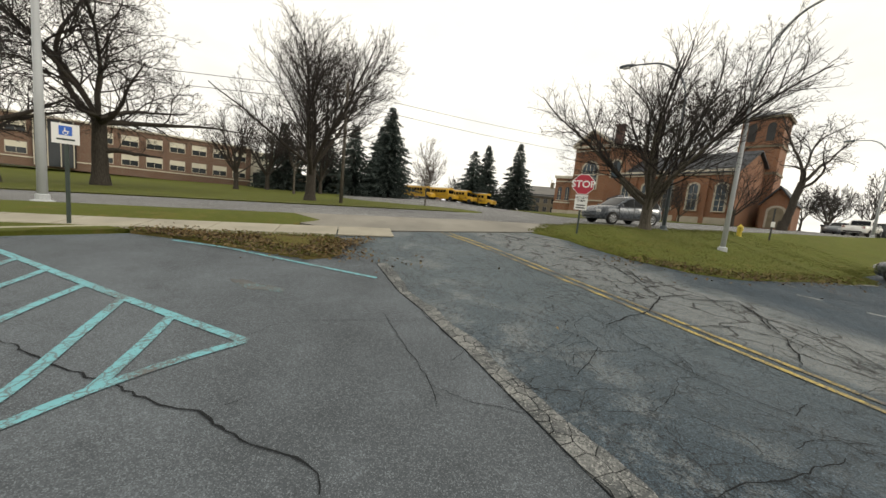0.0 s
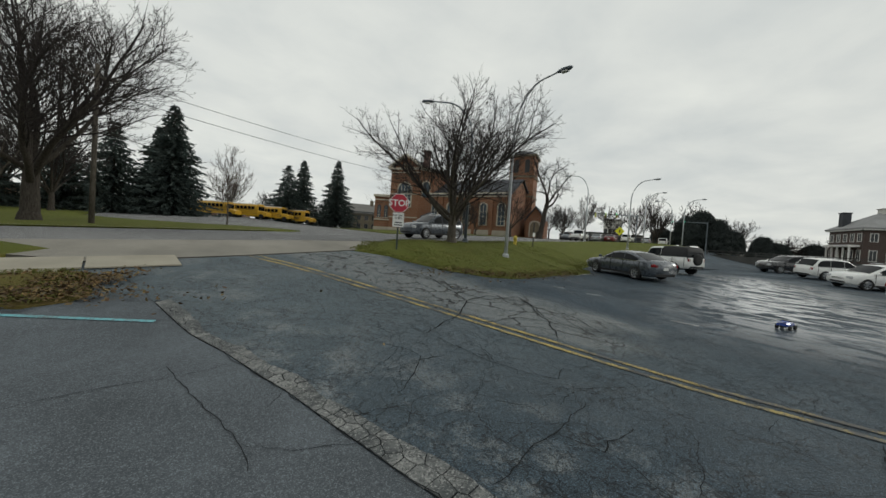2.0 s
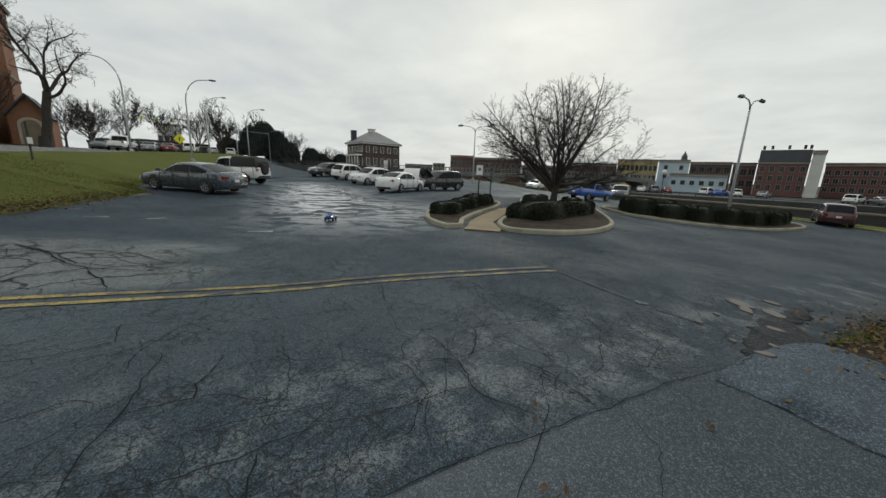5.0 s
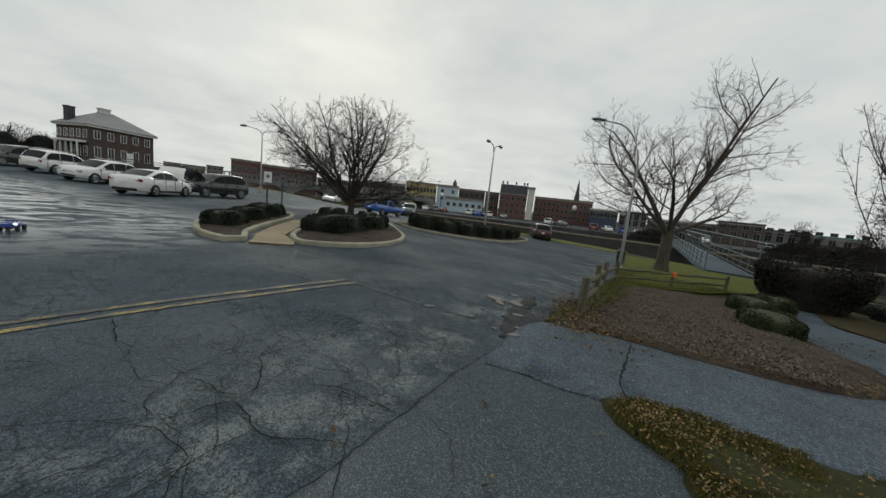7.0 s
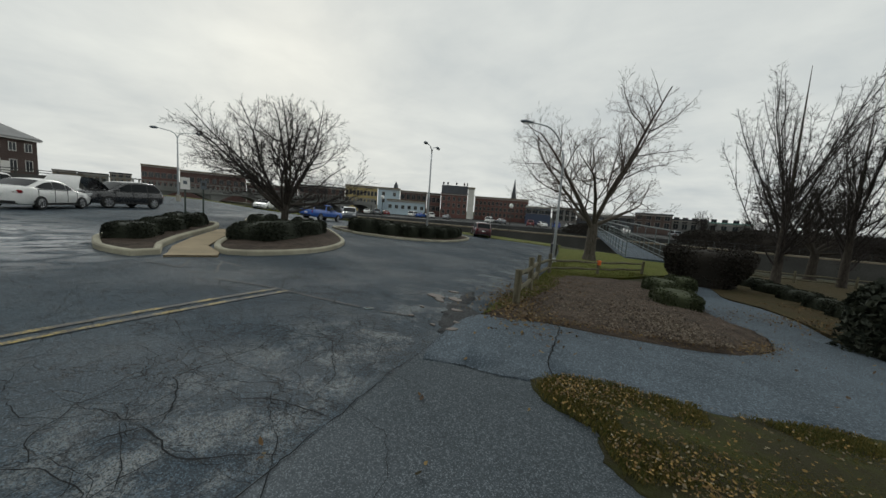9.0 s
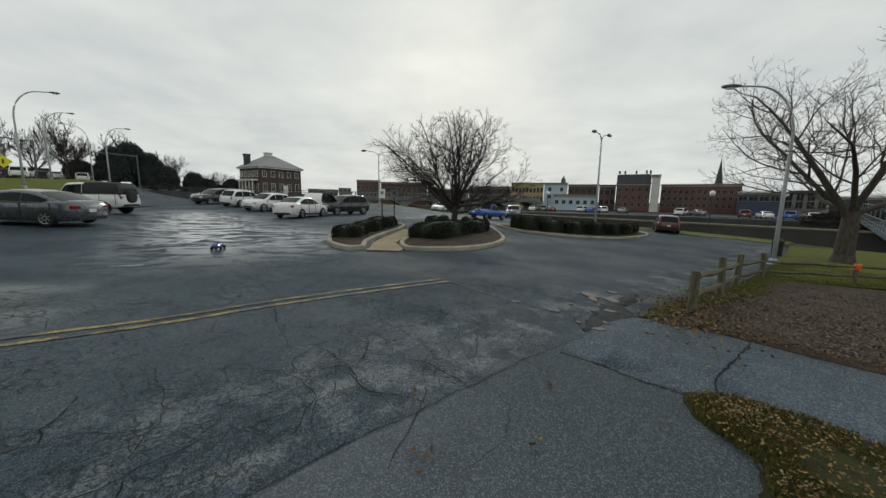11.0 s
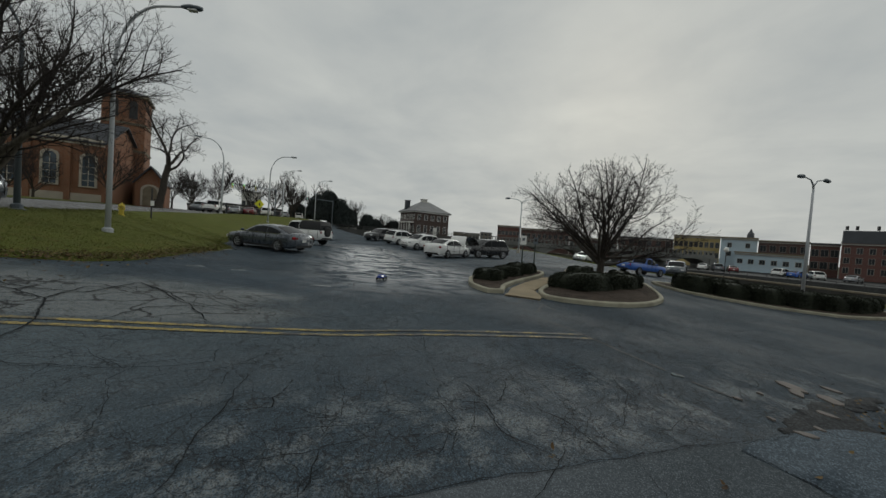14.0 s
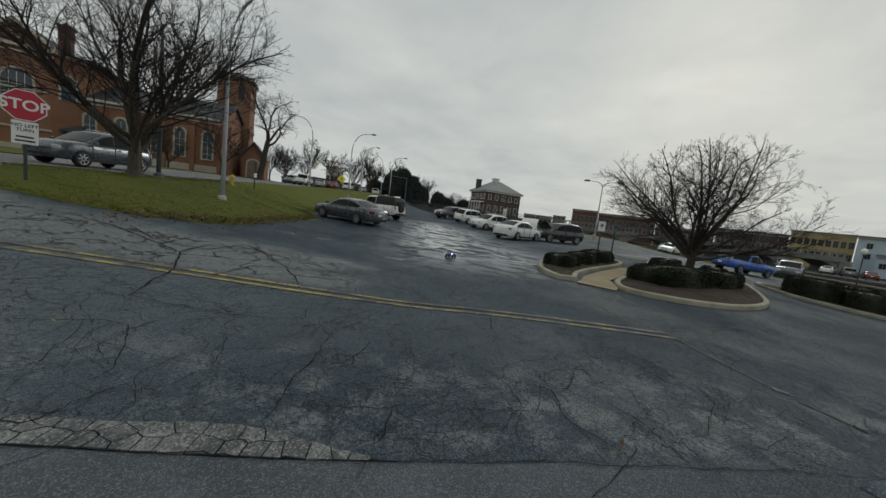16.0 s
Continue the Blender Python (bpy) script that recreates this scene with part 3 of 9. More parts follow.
def band(name, pts, width, material, label, category, lift=0.012, kind="structure", jitter=0.0, step=0.25, smooth_path=True, parent=None):
    """A strip that follows a line on the ground."""
    line = curve_through(pts, step, False) if smooth_path else pts
    g = Mesh()
    rows = []
    for i, (x, y) in enumerate(line):
        a, b = np.array(line[max(i - 1, 0)]), np.array(line[min(i + 1, len(line) - 1)])
        d = (b - a) / max(np.linalg.norm(b - a), 1e-6)
        w = width if not hasattr(width, "__len__") else np.interp(i / max(1, len(line) - 1), np.linspace(0, 1, len(width)), width)
        w = w * (1 + jitter * noise.noise((x * 2.3, y * 2.3, 5.0)) + jitter * 0.7 * noise.noise((x * 9.0, y * 9.0, 2.0)))
        off = jitter * w * 0.6 * noise.noise((x * 3.0, y * 3.0, 8.0))
        rows.append([(x - d[1] * (s * w / 2 + off), y + d[0] * (s * w / 2 + off)) for s in (-1, 1)])
    for i in range(len(rows) - 1):
        q = [rows[i][1], rows[i][0], rows[i + 1][0], rows[i + 1][1]]
        g.add([(x, y, h(x, y) + lift) for x, y in q], [(0, 1, 2, 3)])
    me = g.data(name)
    bm = bmesh.new(); bm.from_mesh(me)
    bmesh.ops.remove_doubles(bm, verts=bm.verts, dist=0.001)
    bmesh.ops.recalc_face_normals(bm, faces=bm.faces)
    if sum(f.normal.z for f in bm.faces) < 0:
        bmesh.ops.reverse_faces(bm, faces=bm.faces)
    bm.to_mesh(me); bm.free()
    me.materials.append(material)
    ob = new(name, me)
    if parent:
        ob.parent = parent
        return ob
    return tagged(ob, label, category, kind=kind)

# ---- ground ----


def growing(lo, hi, step, limit):
    xs = list(np.arange(lo, hi + step, step))
    s = step
    while xs[-1] < limit:
        s *= 1.25
        xs.append(xs[-1] + s)
    s = step
    while xs[0] > -limit:
        s *= 1.25
        xs.insert(0, xs[0] - s)
    return np.array(xs)


def ground_height(x, y):
    """The sheet under everything: it drops to the river and climbs again to the town."""
    r = river(x, y)
    near = terrain(np.clip(x, -90, 120), np.clip(y, -60, 110)) - 0.09
    dip = -3.4 * ease(r / 9) * (1 - ease((r - 34) / 14)) - 0.6 * ease((r - 34) / 14)
    return near + dip


def build_ground():
    xs, ys = growing(-60, 90, 2.0, 2600), growing(-60, 90, 2.0, 2600)
    gx, gy = np.meshgrid(xs, ys, indexing="ij")
    gz = ground_height(gx, gy)
    n = len(ys)
    g = Mesh()
    g.v = list(zip(gx.ravel().tolist(), gy.ravel().tolist(), gz.ravel().tolist()))
    g.f = [(i * n + j, (i + 1) * n + j, (i + 1) * n + j + 1, i * n + j + 1) for i in range(len(xs) - 1) for j in range(n - 1)]
    return solid("ground", g, EARTH, "dull winter ground reaching to the horizon", "ground", kind="structure", smooth=True)


build_ground()

# road with its kerbs
RX = np.arange(-90, 131, 2.0)


def offset_edge(d):
    """Points at a set distance beyond the road's near edge."""
    out = []
    for x in RX:
        s = float(road_edge(x + 0.1) - road_edge(x - 0.1)) / 0.2
        k = 1 / math.sqrt(1 + s * s)
        out.append((float(x) - s * k * d, float(road_edge(x)) + k * d))
    return out


ROAD_W = 12.2
near_line, far_line = offset_edge(0.0), offset_edge(ROAD_W)
sheet("road", near_line + far_line[::-1], ASPHALT_ROAD, "pale grey worn asphalt road across the drive", "road", 2.0, 0.0)
far_lawn = offset_edge(ROAD_W + 0.18)
SIDE = 58.0
# far side lawns, cut by the bus drive
CUT0, CUT1 = -0.5, 9.5


def split(line, lo, hi):
    return [p for p in line if lo <= p[0] <= hi]


school_lawn = split(far_lawn, -88, CUT0) + [(CUT0 + 1.5, 29), (CUT0 - 1, 34), (-12, 37), (-20, 46), (-30, 78), (-88, 60)]
sheet("school_lawn", school_lawn, GRASS, "yellow-green winter lawn in front of the school", "lawn", 2.0, 0.06, 0.3, 0.05)
church_lawn = split(far_lawn, CUT1, 128) + [(128, 110), (60, 92), (8, 80), (10, 48), (CUT1, 36)]
sheet("church_lawn", church_lawn, GRASS, "mown lawn around the brick church", "lawn", 2.0, 0.06, 0.3, 0.05)
sheet("bus_yard", [(CUT0 + 1.2, 25.5), (CUT1 - 0.6, 29.8), (CUT1 - 0.2, 48), (7.5, 110), (-40, 110), (-29, 78), (-19.5, 46), (-11.5, 37), (CUT0 - 0.5, 34), (CUT0 + 1.2, 30)], ASPHALT_ROAD, "pale asphalt yard where the buses stand", "yard", 2.0, -0.02)
for lo, hi, nm in ((-88, CUT0, "west"), (CUT1, 128, "east")):
    band("kerb_" + nm, split(offset_edge(ROAD_W + 0.1), lo, hi), 0.2, KERB, "low worn concrete kerb along the road", "kerb", 0.10)

# the lot and the drive
LOT = [(-3.9, 9.1), (-2.6, 7.1), (-2.4, 6.3), (-2.8, 5.8), (-4.2, 6.0), (-6.1, 6.2), (-7.4, 6.2), (-8.6, 5.1), (-14, -1), (-26, -14), (-26, -22), (-9, -22),
       (-1.5, -4.2), (0.8, -3.25), (1.9, -3.4), (2.4, -3.5), (2.9, -3.8), (3.1, -4.1), (4.0, -4.4), (5.2, -5.4), (5.9, -6.8), (7.6, -10.2), (11.6, -17.3), (13.9, -21.3),
       (17.3, -27.2), (20.3, -31.4), (22.6, -30.4), (24.5, -28.4), (31, -25.2), (45, -17.5), (62, -7.5), (76, 2), (78, 18), (58, 23), (40, 21.5), (27, 18.6), (23, 17.6), (19, 16.3), (16.9, 15.0), (15.5, 12.9), (11.6, 11.2), (7.9, 9.4), (6.0, 9.2),
       (5.0, 10.1), (4.1, 11.8), (2.6, 12.6), (1.2, 13.2), (-3, 12.2)]
LOT_D = []
for i, p in enumerate(LOT):
    q = LOT[(i + 1) % len(LOT)]
    m = max(1, int(math.dist(p, q) / 0.6))
    LOT_D += [(p[0] + (q[0] - p[0]) * k / m, p[1] + (q[1] - p[1]) * k / m) for k in range(m)]
sheet("parking_lot", LOT_D, ASPHALT_WET, "dark damp cracked asphalt parking lot", "parking lot", 0.5, 0.0, 0.2)


def swath(x0, x1, d0, d1, step=0.8):
    """An outline between two distances from the road's near edge."""
    xs = np.arange(x0, x1 + step / 2, step)

    def row(d):
        out = []
        for x in xs:
            s = float(road_edge(x + 0.1) - road_edge(x - 0.1)) / 0.2
            k = 1 / math.sqrt(1 + s * s)
            out.append((float(x) - s * k * d, float(road_edge(x)) + k * d))
        return out
    return row(d0) + row(d1)[::-1]


# lawn with the stop sign, between the lot, the drive and the road
stop_lawn = [(2.7, 12.65), (4.1, 11.8), (5.0, 10.1), (6.0, 9.2), (7.9, 9.4), (11.6, 11.2), (15.5, 12.9), (16.9, 15.0), (19, 16.3), (23, 17.6), (26.5, 18.8), (34, 22.6), (44, 27.6), (56, 33.2), (70, 39.6), (82, 45.2)]
stop_lawn = roughen(curve_through(stop_lawn, 0.3, False), 0.10) + [p for p in offset_edge(-0.15)[::-1] if 4.5 < p[0] < 82] + [(3.6, 14.6)]
sheet("verge_lawn", stop_lawn, GRASS, "sloping green lawn with brown leaves at its edge", "lawn", 0.7, 0.02, 0.25, 0.07)
sheet("parking_lot_far", [(26, 17.9), (34, 22.4), (44, 27.4), (56, 33.0), (70, 39.4), (84, 45.6), (84, 22), (78, 17), (58, 21), (40, 19.5)], ASPHALT_WET, "dark damp asphalt of the far lot beside the road", "parking lot", 2.0, 0.012, 0.1)
island_w = [(-3.2, 8.15), (-2.75, 7.4), (-2.35, 6.5), (-2.7, 5.9), (-4.2, 6.05), (-6.1, 6.25), (-7.4, 6.25), (-7.7, 6.45), (-5.5, 7.3)]
sheet("verge_west", roughen(curve_through(island_w, 0.25), 0.07), GRASS_DRY, "dry grass verge littered with brown leaves", "verge", 0.5, 0.02, 0.25, 0.09)
strip_w = [p for p in offset_edge(-0.15) if -60 < p[0] < -4.2] + [(-4.6, 10.2)] + [p for p in offset_edge(-2.3)[::-1] if -60 < p[0] < -4.6]
sheet("verge_strip_west", strip_w, GRASS, "green grass strip between pavement and road", "verge", 1.0, 0.03, 0.25, 0.05)
kerb_lawn = [(-8.4, 6.5), (-7.6, 6.45), (-8.8, 5.3), (-14, -0.8), (-26, -13.8), (-40, -14), (-40, 2)] + [p for p in offset_edge(-3.6) if -40 < p[0] < -9.5]
sheet("lawn_west", kerb_lawn, GRASS, "green lawn behind the lot's concrete kerb", "lawn", 1.0, 0.04, 0.25, 0.06)


def walk_slabs(name, x0, x1, d0, d1, label):
    """A pavement with its slabs as pieces."""
    base = sheet(name, swath(x0, x1, d0, d1), CONCRETE_WALK, label, "pavement", 1.5, 0.035, 0.2)
    x = x0
    k = 0
    while x < min(x1, x0 + 46):
        o = swath(x + 0.02, x + 1.48, d0 + 0.03, d1 - 0.03, 0.73)
        g = Mesh()
        zs = [h(a, b) + 0.052 for a, b in o]
        n = len(o)
        g.add([(a, b, z) for (a, b), z in zip(o, zs)] + [(a, b, z - 0.03) for (a, b), z in zip(o, zs)],
              [tuple(range(n))] + [(i, n + i, n + (i + 1) % n, (i + 1) % n) for i in range(n)])
        part("slab", g, CONCRETE_WALK, base)
        x += 1.5
        k += 1
    return base


walk_slabs("pavement_west", -36, -4.4, -3.5, -2.3, "pale concrete pavement with slab joints")
walk_slabs("pavement_east", 4.2, 60, -2.55, -1.35, "pale concrete pavement across the lawn")
APRON = mottled("stained_concrete", (0.23, 0.215, 0.185), 0.9, 0.5, 30, 0.3, kind="World")
sheet("apron", [(-4.4, 9.3), (-3.6, 9.0), (-0.5, 10.6), (2.9, 12.6), (4.3, 13.3), (3.9, 14.9), (1.0, 13.85), (-2.5, 12.35), (-6.0, 10.95), (-5.6, 9.6)], APRON, "stained concrete apron where the drive meets the road", "apron", 0.7, 0.03, 0.1)
# lot kerb in front of the sign for the reserved bay
band("lot_kerb", [(-7.55, 6.35), (-8.8, 5.2), (-14.1, -0.9), (-26, -13.9)], 0.18, KERB, "chipped concrete kerb at the lot's edge", "kerb", 0.15)

# south side: grass wedge, path, mulch bed, lawn
wedge = [(1.91, -3.43), (2.25, -3.71), (2.79, -3.8), (3.11, -4.05), (2.98, -4.41), (2.61, -4.77), (2.18, -4.98), (1.72, -5.22), (1.4, -5.54), (1.03, -5.92), (-1.5, -8), (-3, -7.5), (-1.0, -4.3), (0.8, -3.4)]
sheet("grass_wedge", roughen(roughen(curve_through(wedge, 0.06), 0.10, 2.5), 0.05, 9.0), GRASS_PATCHY, "patchy grass wedge strewn with yellow-brown leaves", "verge", 0.3, 0.02, 0.25, 0.05)
path = [(4.6, -4.0), (5.2, -5.35), (4.43, -6.2), (3.7, -6.68), (3.06, -7.2), (2.46, -7.75), (1.97, -8.8), (1.87, -10.05), (2.33, -11.7), (2.98, -12.35), (3.9, -13.85), (4.6, -15.2), (5.4, -17.6), (6.2, -20.5), (5.4, -21.5), (4.4, -19.0), (3.1, -18.0), (1.95, -16.1), (1.02, -13.1), (-0.2, -11.2), (-2.2, -10.6), (-2.6, -8.6), (-0.6, -7.2), (1.0, -5.9), (1.4, -5.5), (1.72, -5.18), (2.18, -4.95), (2.61, -4.74), (2.98, -4.38), (3.11, -4.0), (3.35, -3.8), (3.7, -3.62), (4.05, -3.3)]
sheet("path", curve_through(path, 0.3), ASPHALT_PATH, "smooth grey asphalt footpath leaving the lot", "path", 0.7, 0.012, 0.1)
bed = [(5.15, -5.5), (4.43, -6.25), (3.7, -6.73), (3.06, -7.25), (2.46, -7.8), (1.99, -8.8), (1.9, -10.1), (2.36, -11.75), (3.02, -12.4), (3.95, -13.9), (4.65, -15.2), (5.5, -17.5), (7.5, -19.2), (9.8, -15.0), (7.4, -10.2), (5.85, -7.0)]
sheet("mulch_bed", roughen(curve_through(bed, 0.12), 0.10, 2.2), MULCH, "brown mulch bed covered with leaf litter and wood chips", "bed", 0.5, 0.014, 0.2, 0.08)
lawn_s = [(5.2, -5.45), (5.95, -6.9), (7.65, -10.3), (11.6, -17.3), (13.9, -21.3), (17.3, -27.2), (19.8, -31.2), (17, -36), (8, -38), (8.2, -24), (8.6, -19.5), (9.2, -14.9), (7.0, -10.6), (5.7, -7.4)]
sheet("lawn_south", roughen(lawn_s, 0.05), GRASS, "green lawn behind the split-rail fence", "lawn", 0.7, 0.025, 0.25, 0.06)
sheet("bank_strip", [(20.3, -31.6), (22.6, -30.5), (24.5, -28.6), (31, -25.4), (45, -17.7), (62, -7.7), (76, 1.5), (79, -2), (64, -11), (47, -21), (33, -28.6), (22, -35)], GRASS, "narrow grass strip along the river bank", "verge", 1.5, 0.03, 0.3, 0.05)
band("bank_kerb", [(20.3, -31.45), (22.6, -30.35), (24.5, -28.35), (31, -25.1), (45, -17.4), (62, -7.4), (76, 2.1)], 0.16, KERB, "concrete kerb along the river side of the lot", "kerb", 0.12, step=1.0)

# river
g = Mesh()
g.add([(30 + 0.5 * r + 0.866 * t, -26 - 0.866 * r + 0.5 * t, -4.2) for r, t in ((8, -160), (46, -160), (46, 220), (8, 220))], [(0, 1, 2, 3)])
WATER = Mat("river_water", (0.03, 0.035, 0.035), 0.12)
WATER.bump(WATER.noise(0.8, 4.0, kind="World"), 0.25, 0.05)
solid("river", g, WATER.done(), "dark grey river below the bank", "water", kind="structure")

# ---- surfaces and paint of the lot ----
SEAM = [(-1.66, 6.66), (-1.09, 5.61), (-0.5, 4.56), (0.04, 3.82), (0.43, 3.2), (0.75, 2.72), (1.06, 2.16), (1.28, 1.78), (1.55, 1.3), (1.95, 0.6), (2.3, 0.0), (2.65, -0.6), (3.0, -1.15), (3.3, -1.72), (3.6, -2.25), (3.95, -2.85), (4.45, -3.85), (4.75, -4.3)]
west = curve_through(SEAM, 0.4, False) + [(4.0, -4.2), (3.1, -4.4), (2.7, -4.4), (2.2, -4.3), (1.4, -4.3), (0.6, -4.4), (-0.6, -5.2), (-8, -21), (-25, -21), (-25, -14), (-13.7, -1), (-8.5, 4.9), (-7.4, 6.05), (-6.1, 6.1), (-4.2, 5.9), (-2.8, 5.7), (-2.3, 6.25)]
sheet("lot_west", west, ASPHALT_SMOOTH, "grey speckled asphalt with fine gravel showing", "parking lot", 0.5, 0.006, 0.05)
sheet("tar_patch", roughen(roughen(curve_through([(5.3, -4.6), (5.75, -5.0), (6.2, -5.75), (6.85, -6.7), (6.35, -6.4), (5.64, -5.5), (5.15, -5.38), (4.75, -4.75), (4.5, -4.3), (4.7, -4.15), (5.05, -4.35)], 0.10), 0.14, 3.0), 0.10, 8.0), ASPHALT_PATCH, "near-black broken asphalt patch by the path", "worn patch", 0.4, 0.010, 0.02)


JOINT = [(4.2, -6.35), (3.65, -5.3), (3.2, -4.5), (3.02, -4.25)]


def crack_line(g, pts, width, lift=0.016):
    """A jagged dark line along points."""
    line = []
    for i in range(len(pts) - 1):
        a, b = np.array(pts[i], float), np.array(pts[i + 1], float)
        m = max(2, int(np.linalg.norm(b - a) / 0.07))
        line += [tuple(a + (b - a) * k / m) for k in range(m)]
    line.append(tuple(pts[-1]))
    line = [(x + 0.04 * noise.noise((x * 3.1, y * 3.1, 1)) + 0.028 * noise.noise((x * 13, y * 13, 2)), y + 0.04 * noise.noise((x * 3.1, y * 3.1, 7)) + 0.028 * noise.noise((x * 13, y * 13, 5))) for x, y in line]
    rows = []
    for i, (x, y) in enumerate(line):
        a, b = np.array(line[max(i - 1, 0)]), np.array(line[min(i + 1, len(line) - 1)])
        d = (b - a) / max(np.linalg.norm(b - a), 1e-6)
        t = i / max(1, len(line) - 1)
        w = 0.62 * width * (0.45 + 0.55 * math.sin(math.pi * min(1, max(0, t))) ** 0.5) * max(0.4, 1 + 0.9 * noise.noise((x * 9, y * 9, 4)))
        rows.append(((x - d[1] * w / 2, y + d[0] * w / 2), (x + d[1] * w / 2, y - d[0] * w / 2)))
    for (a, b), (c, d) in zip(rows, rows[1:]):
        g.add([(x, y, h(x, y) + lift) for x, y in (b, d, c, a)], [(0, 1, 2, 3)])


g = Mesh()
crack_line(g, SEAM, 0.015)
solid("seam_crack", g, CRACK, "open dark seam running across the asphalt", "crack", kind="structure")
g = Mesh()
crack_line(g, [(-3.63, 1.64), (-3.22, 1.53), (-2.79, 1.43), (-2.43, 1.36), (-2.17, 1.3), (-1.97, 1.27), (-1.74, 1.22), (-1.51, 1.17), (-1.28, 1.16), (-1.11, 1.15), (-0.9, 1.05), (-0.71, 0.95), (-0.46, 0.92), (-0.28, 0.89), (-0.1, 0.8), (-0.01, 0.66)], 0.03)
crack_line(g, [(-1.71, 2.42), (-1.54, 2.77), (-1.21, 3.01), (-0.7, 3.18), (-0.15, 3.33), (0.14, 3.54)], 0.01)
crack_line(g, [(-0.46, 3.56), (-0.08, 2.83), (0.25, 2.34), (0.44, 1.91), (0.53, 1.64)], 0.014)
crack_line(g, [(-1.07, 1.26), (-0.97, 1.39)], 0.01)
crack_line(g, [(1.21, 2.29), (1.27, 2.13), (1.55, 2.2), (1.81, 2.2)], 0.018)
crack_line(g, [(2.84, 4.22), (2.97, 3.78), (3.14, 3.37), (3.26, 3.06), (3.43, 2.77), (3.6, 2.56), (3.77, 2.44), (3.88, 2.36), (4.24, 2.64)], 0.02)
crack_line(g, [(2.79, 2.08), (2.96, 1.94), (3.09, 1.84), (3.1, 1.69)], 0.016)
crack_line(g, [(3.96, 2.07), (4.03, 1.95), (4.16, 1.87)], 0.018)
crack_line(g, [(2.8, 4.21), (3.21, 4.59), (3.89, 5.2), (4.56, 6.22), (5.35, 6.6), (5.82, 6.34), (6.29, 6.15), (5.78, 5.1), (5.7, 4.63), (5.79, 4.28), (5.87, 3.97), (6.17, 3.78)], 0.045)
crack_line(g, [(4.56, 6.22), (4.56, 7.02), (4.54, 8.37), (4.28, 9.53), (3.47, 10.12)], 0.045)
crack_line(g, [(3.8, 1.78), (3.48, 1.63), (3.1, 1.43), (2.87, 1.37), (2.64, 1.3), (2.43, 1.16), (2.28, 1.09), (2.13, 1.05)], 0.02)
crack_line(g, [(3.85, 1.27), (3.66, 1.17), (3.41, 1.16), (3.27, 1.08), (3.12, 1.31), (3.04, 1.42)], 0.02)
crack_line(g, [(3.27, 1.08), (3.31, 0.85), (3.3, 0.59), (3.35, 0.42)], 0.014)
crack_line(g, [(2.51, 0.9), (2.61, 0.64), (2.72, 0.5), (2.83, 0.34), (2.96, 0.23), (3.15, -0.04)], 0.018)
crack_line(g, [(2.82, 0.32), (2.65, 0.26), (2.49, 0.18), (2.43, 0.17)], 0.024)
crack_line(g, [(4.8, 8.46), (4.67, 7.43), (4.82, 6.78), (5.08, 6.23), (5.63, 6.36), (6.3, 6.68), (6.22, 5.91), (5.83, 4.96), (5.91, 4.39), (6.41, 3.94)], 0.045)
crack_line(g, [(6.41, 3.94), (6.74, 4.92), (6.6, 5.62), (6.15, 5.7), (6.3, 6.68)], 0.045)
crack_line(g, [(4.2, 4.64), (4.6, 4.79), (5.1, 4.89), (5.67, 4.65), (5.09, 3.69)], 0.045)
crack_line(g, [(3.54, 0.13), (3.62, -0.06), (3.68, -0.29), (3.76, -0.51)], 0.012)
crack_line(g, [(3.96, -0.47), (4.07, -0.74), (4.07, -0.91), (3.91, -0.98), (3.67, -1.05), (3.51, -1.2), (3.41, -1.33), (3.36, -1.46), (3.29, -1.59)], 0.022)
crack_line(g, [(4.63, -0.49), (4.46, -0.66), (4.27, -0.79), (4.13, -0.97), (4.2, -1.05), (4.53, -1.13), (4.78, -1.08), (4.9, -1.25), (4.9, -1.48), (5.08, -1.75), (5.32, -2.01), (5.53, -2.13), (5.61, -2.29)], 0.018)
crack_line(g, [(3.13, -0.05), (3.24, -0.32), (3.38, -0.59), (3.55, -0.82), (3.65, -1.04)], 0.014)
crack_line(g, [(4.23, -1.35), (4.15, -1.46), (4.05, -1.62), (3.97, -1.73), (3.83, -1.8), (3.72, -1.86), (3.61, -1.95), (3.52, -1.99)], 0.02)
crack_line(g, [(5.92, -1.96), (5.72, -2.17), (5.41, -2.31), (5.2, -2.45), (5.05, -2.64), (4.84, -2.72), (4.74, -2.83), (4.61, -2.91), (4.46, -2.93)], 0.018)
crack_line(g, [(3.98, -0.43), (4.28, -0.33), (4.64, -0.51), (4.83, -0.74), (4.97, -0.94)], 0.014)
crack_line(g, [(6.17, 0.33), (5.52, 0.1), (5.28, -0.06)], 0.02)
crack_line(g, [(5.14, -0.67), (5.4, -1.15), (5.6, -1.54), (5.85, -1.91)], 0.012)
crack_line(g, [(6.21, -2.68), (5.97, -3.04), (6.04, -3.41), (6.14, -3.71)], 0.016)
crack_line(g, [(5.67, -3.24), (5.33, -3.15), (5.19, -3.24), (5.12, -3.31)], 0.016)
crack_line(g, [(1.89, 4.75), (2.18, 5.09), (2.73, 4.91)], 0.012)
crack_line(g, [(1.67, 4.43), (2.03, 4.17), (2.3, 4.1), (2.43, 4.05)], 0.012)
crack_line(g, [(1.55, 4.25), (1.89, 3.94), (2.11, 3.75), (2.31, 3.58), (2.37, 3.34), (2.27, 3.09), (2.11, 2.81), (1.91, 2.51), (1.68, 2.44)], 0.016)
crack_line(g, [(4.05, -3.3), (3.7, -3.62), (3.35, -3.8), (3.12, -4.0)], 0.018)
crack_line(g, JOINT, 0.03, 0.02)
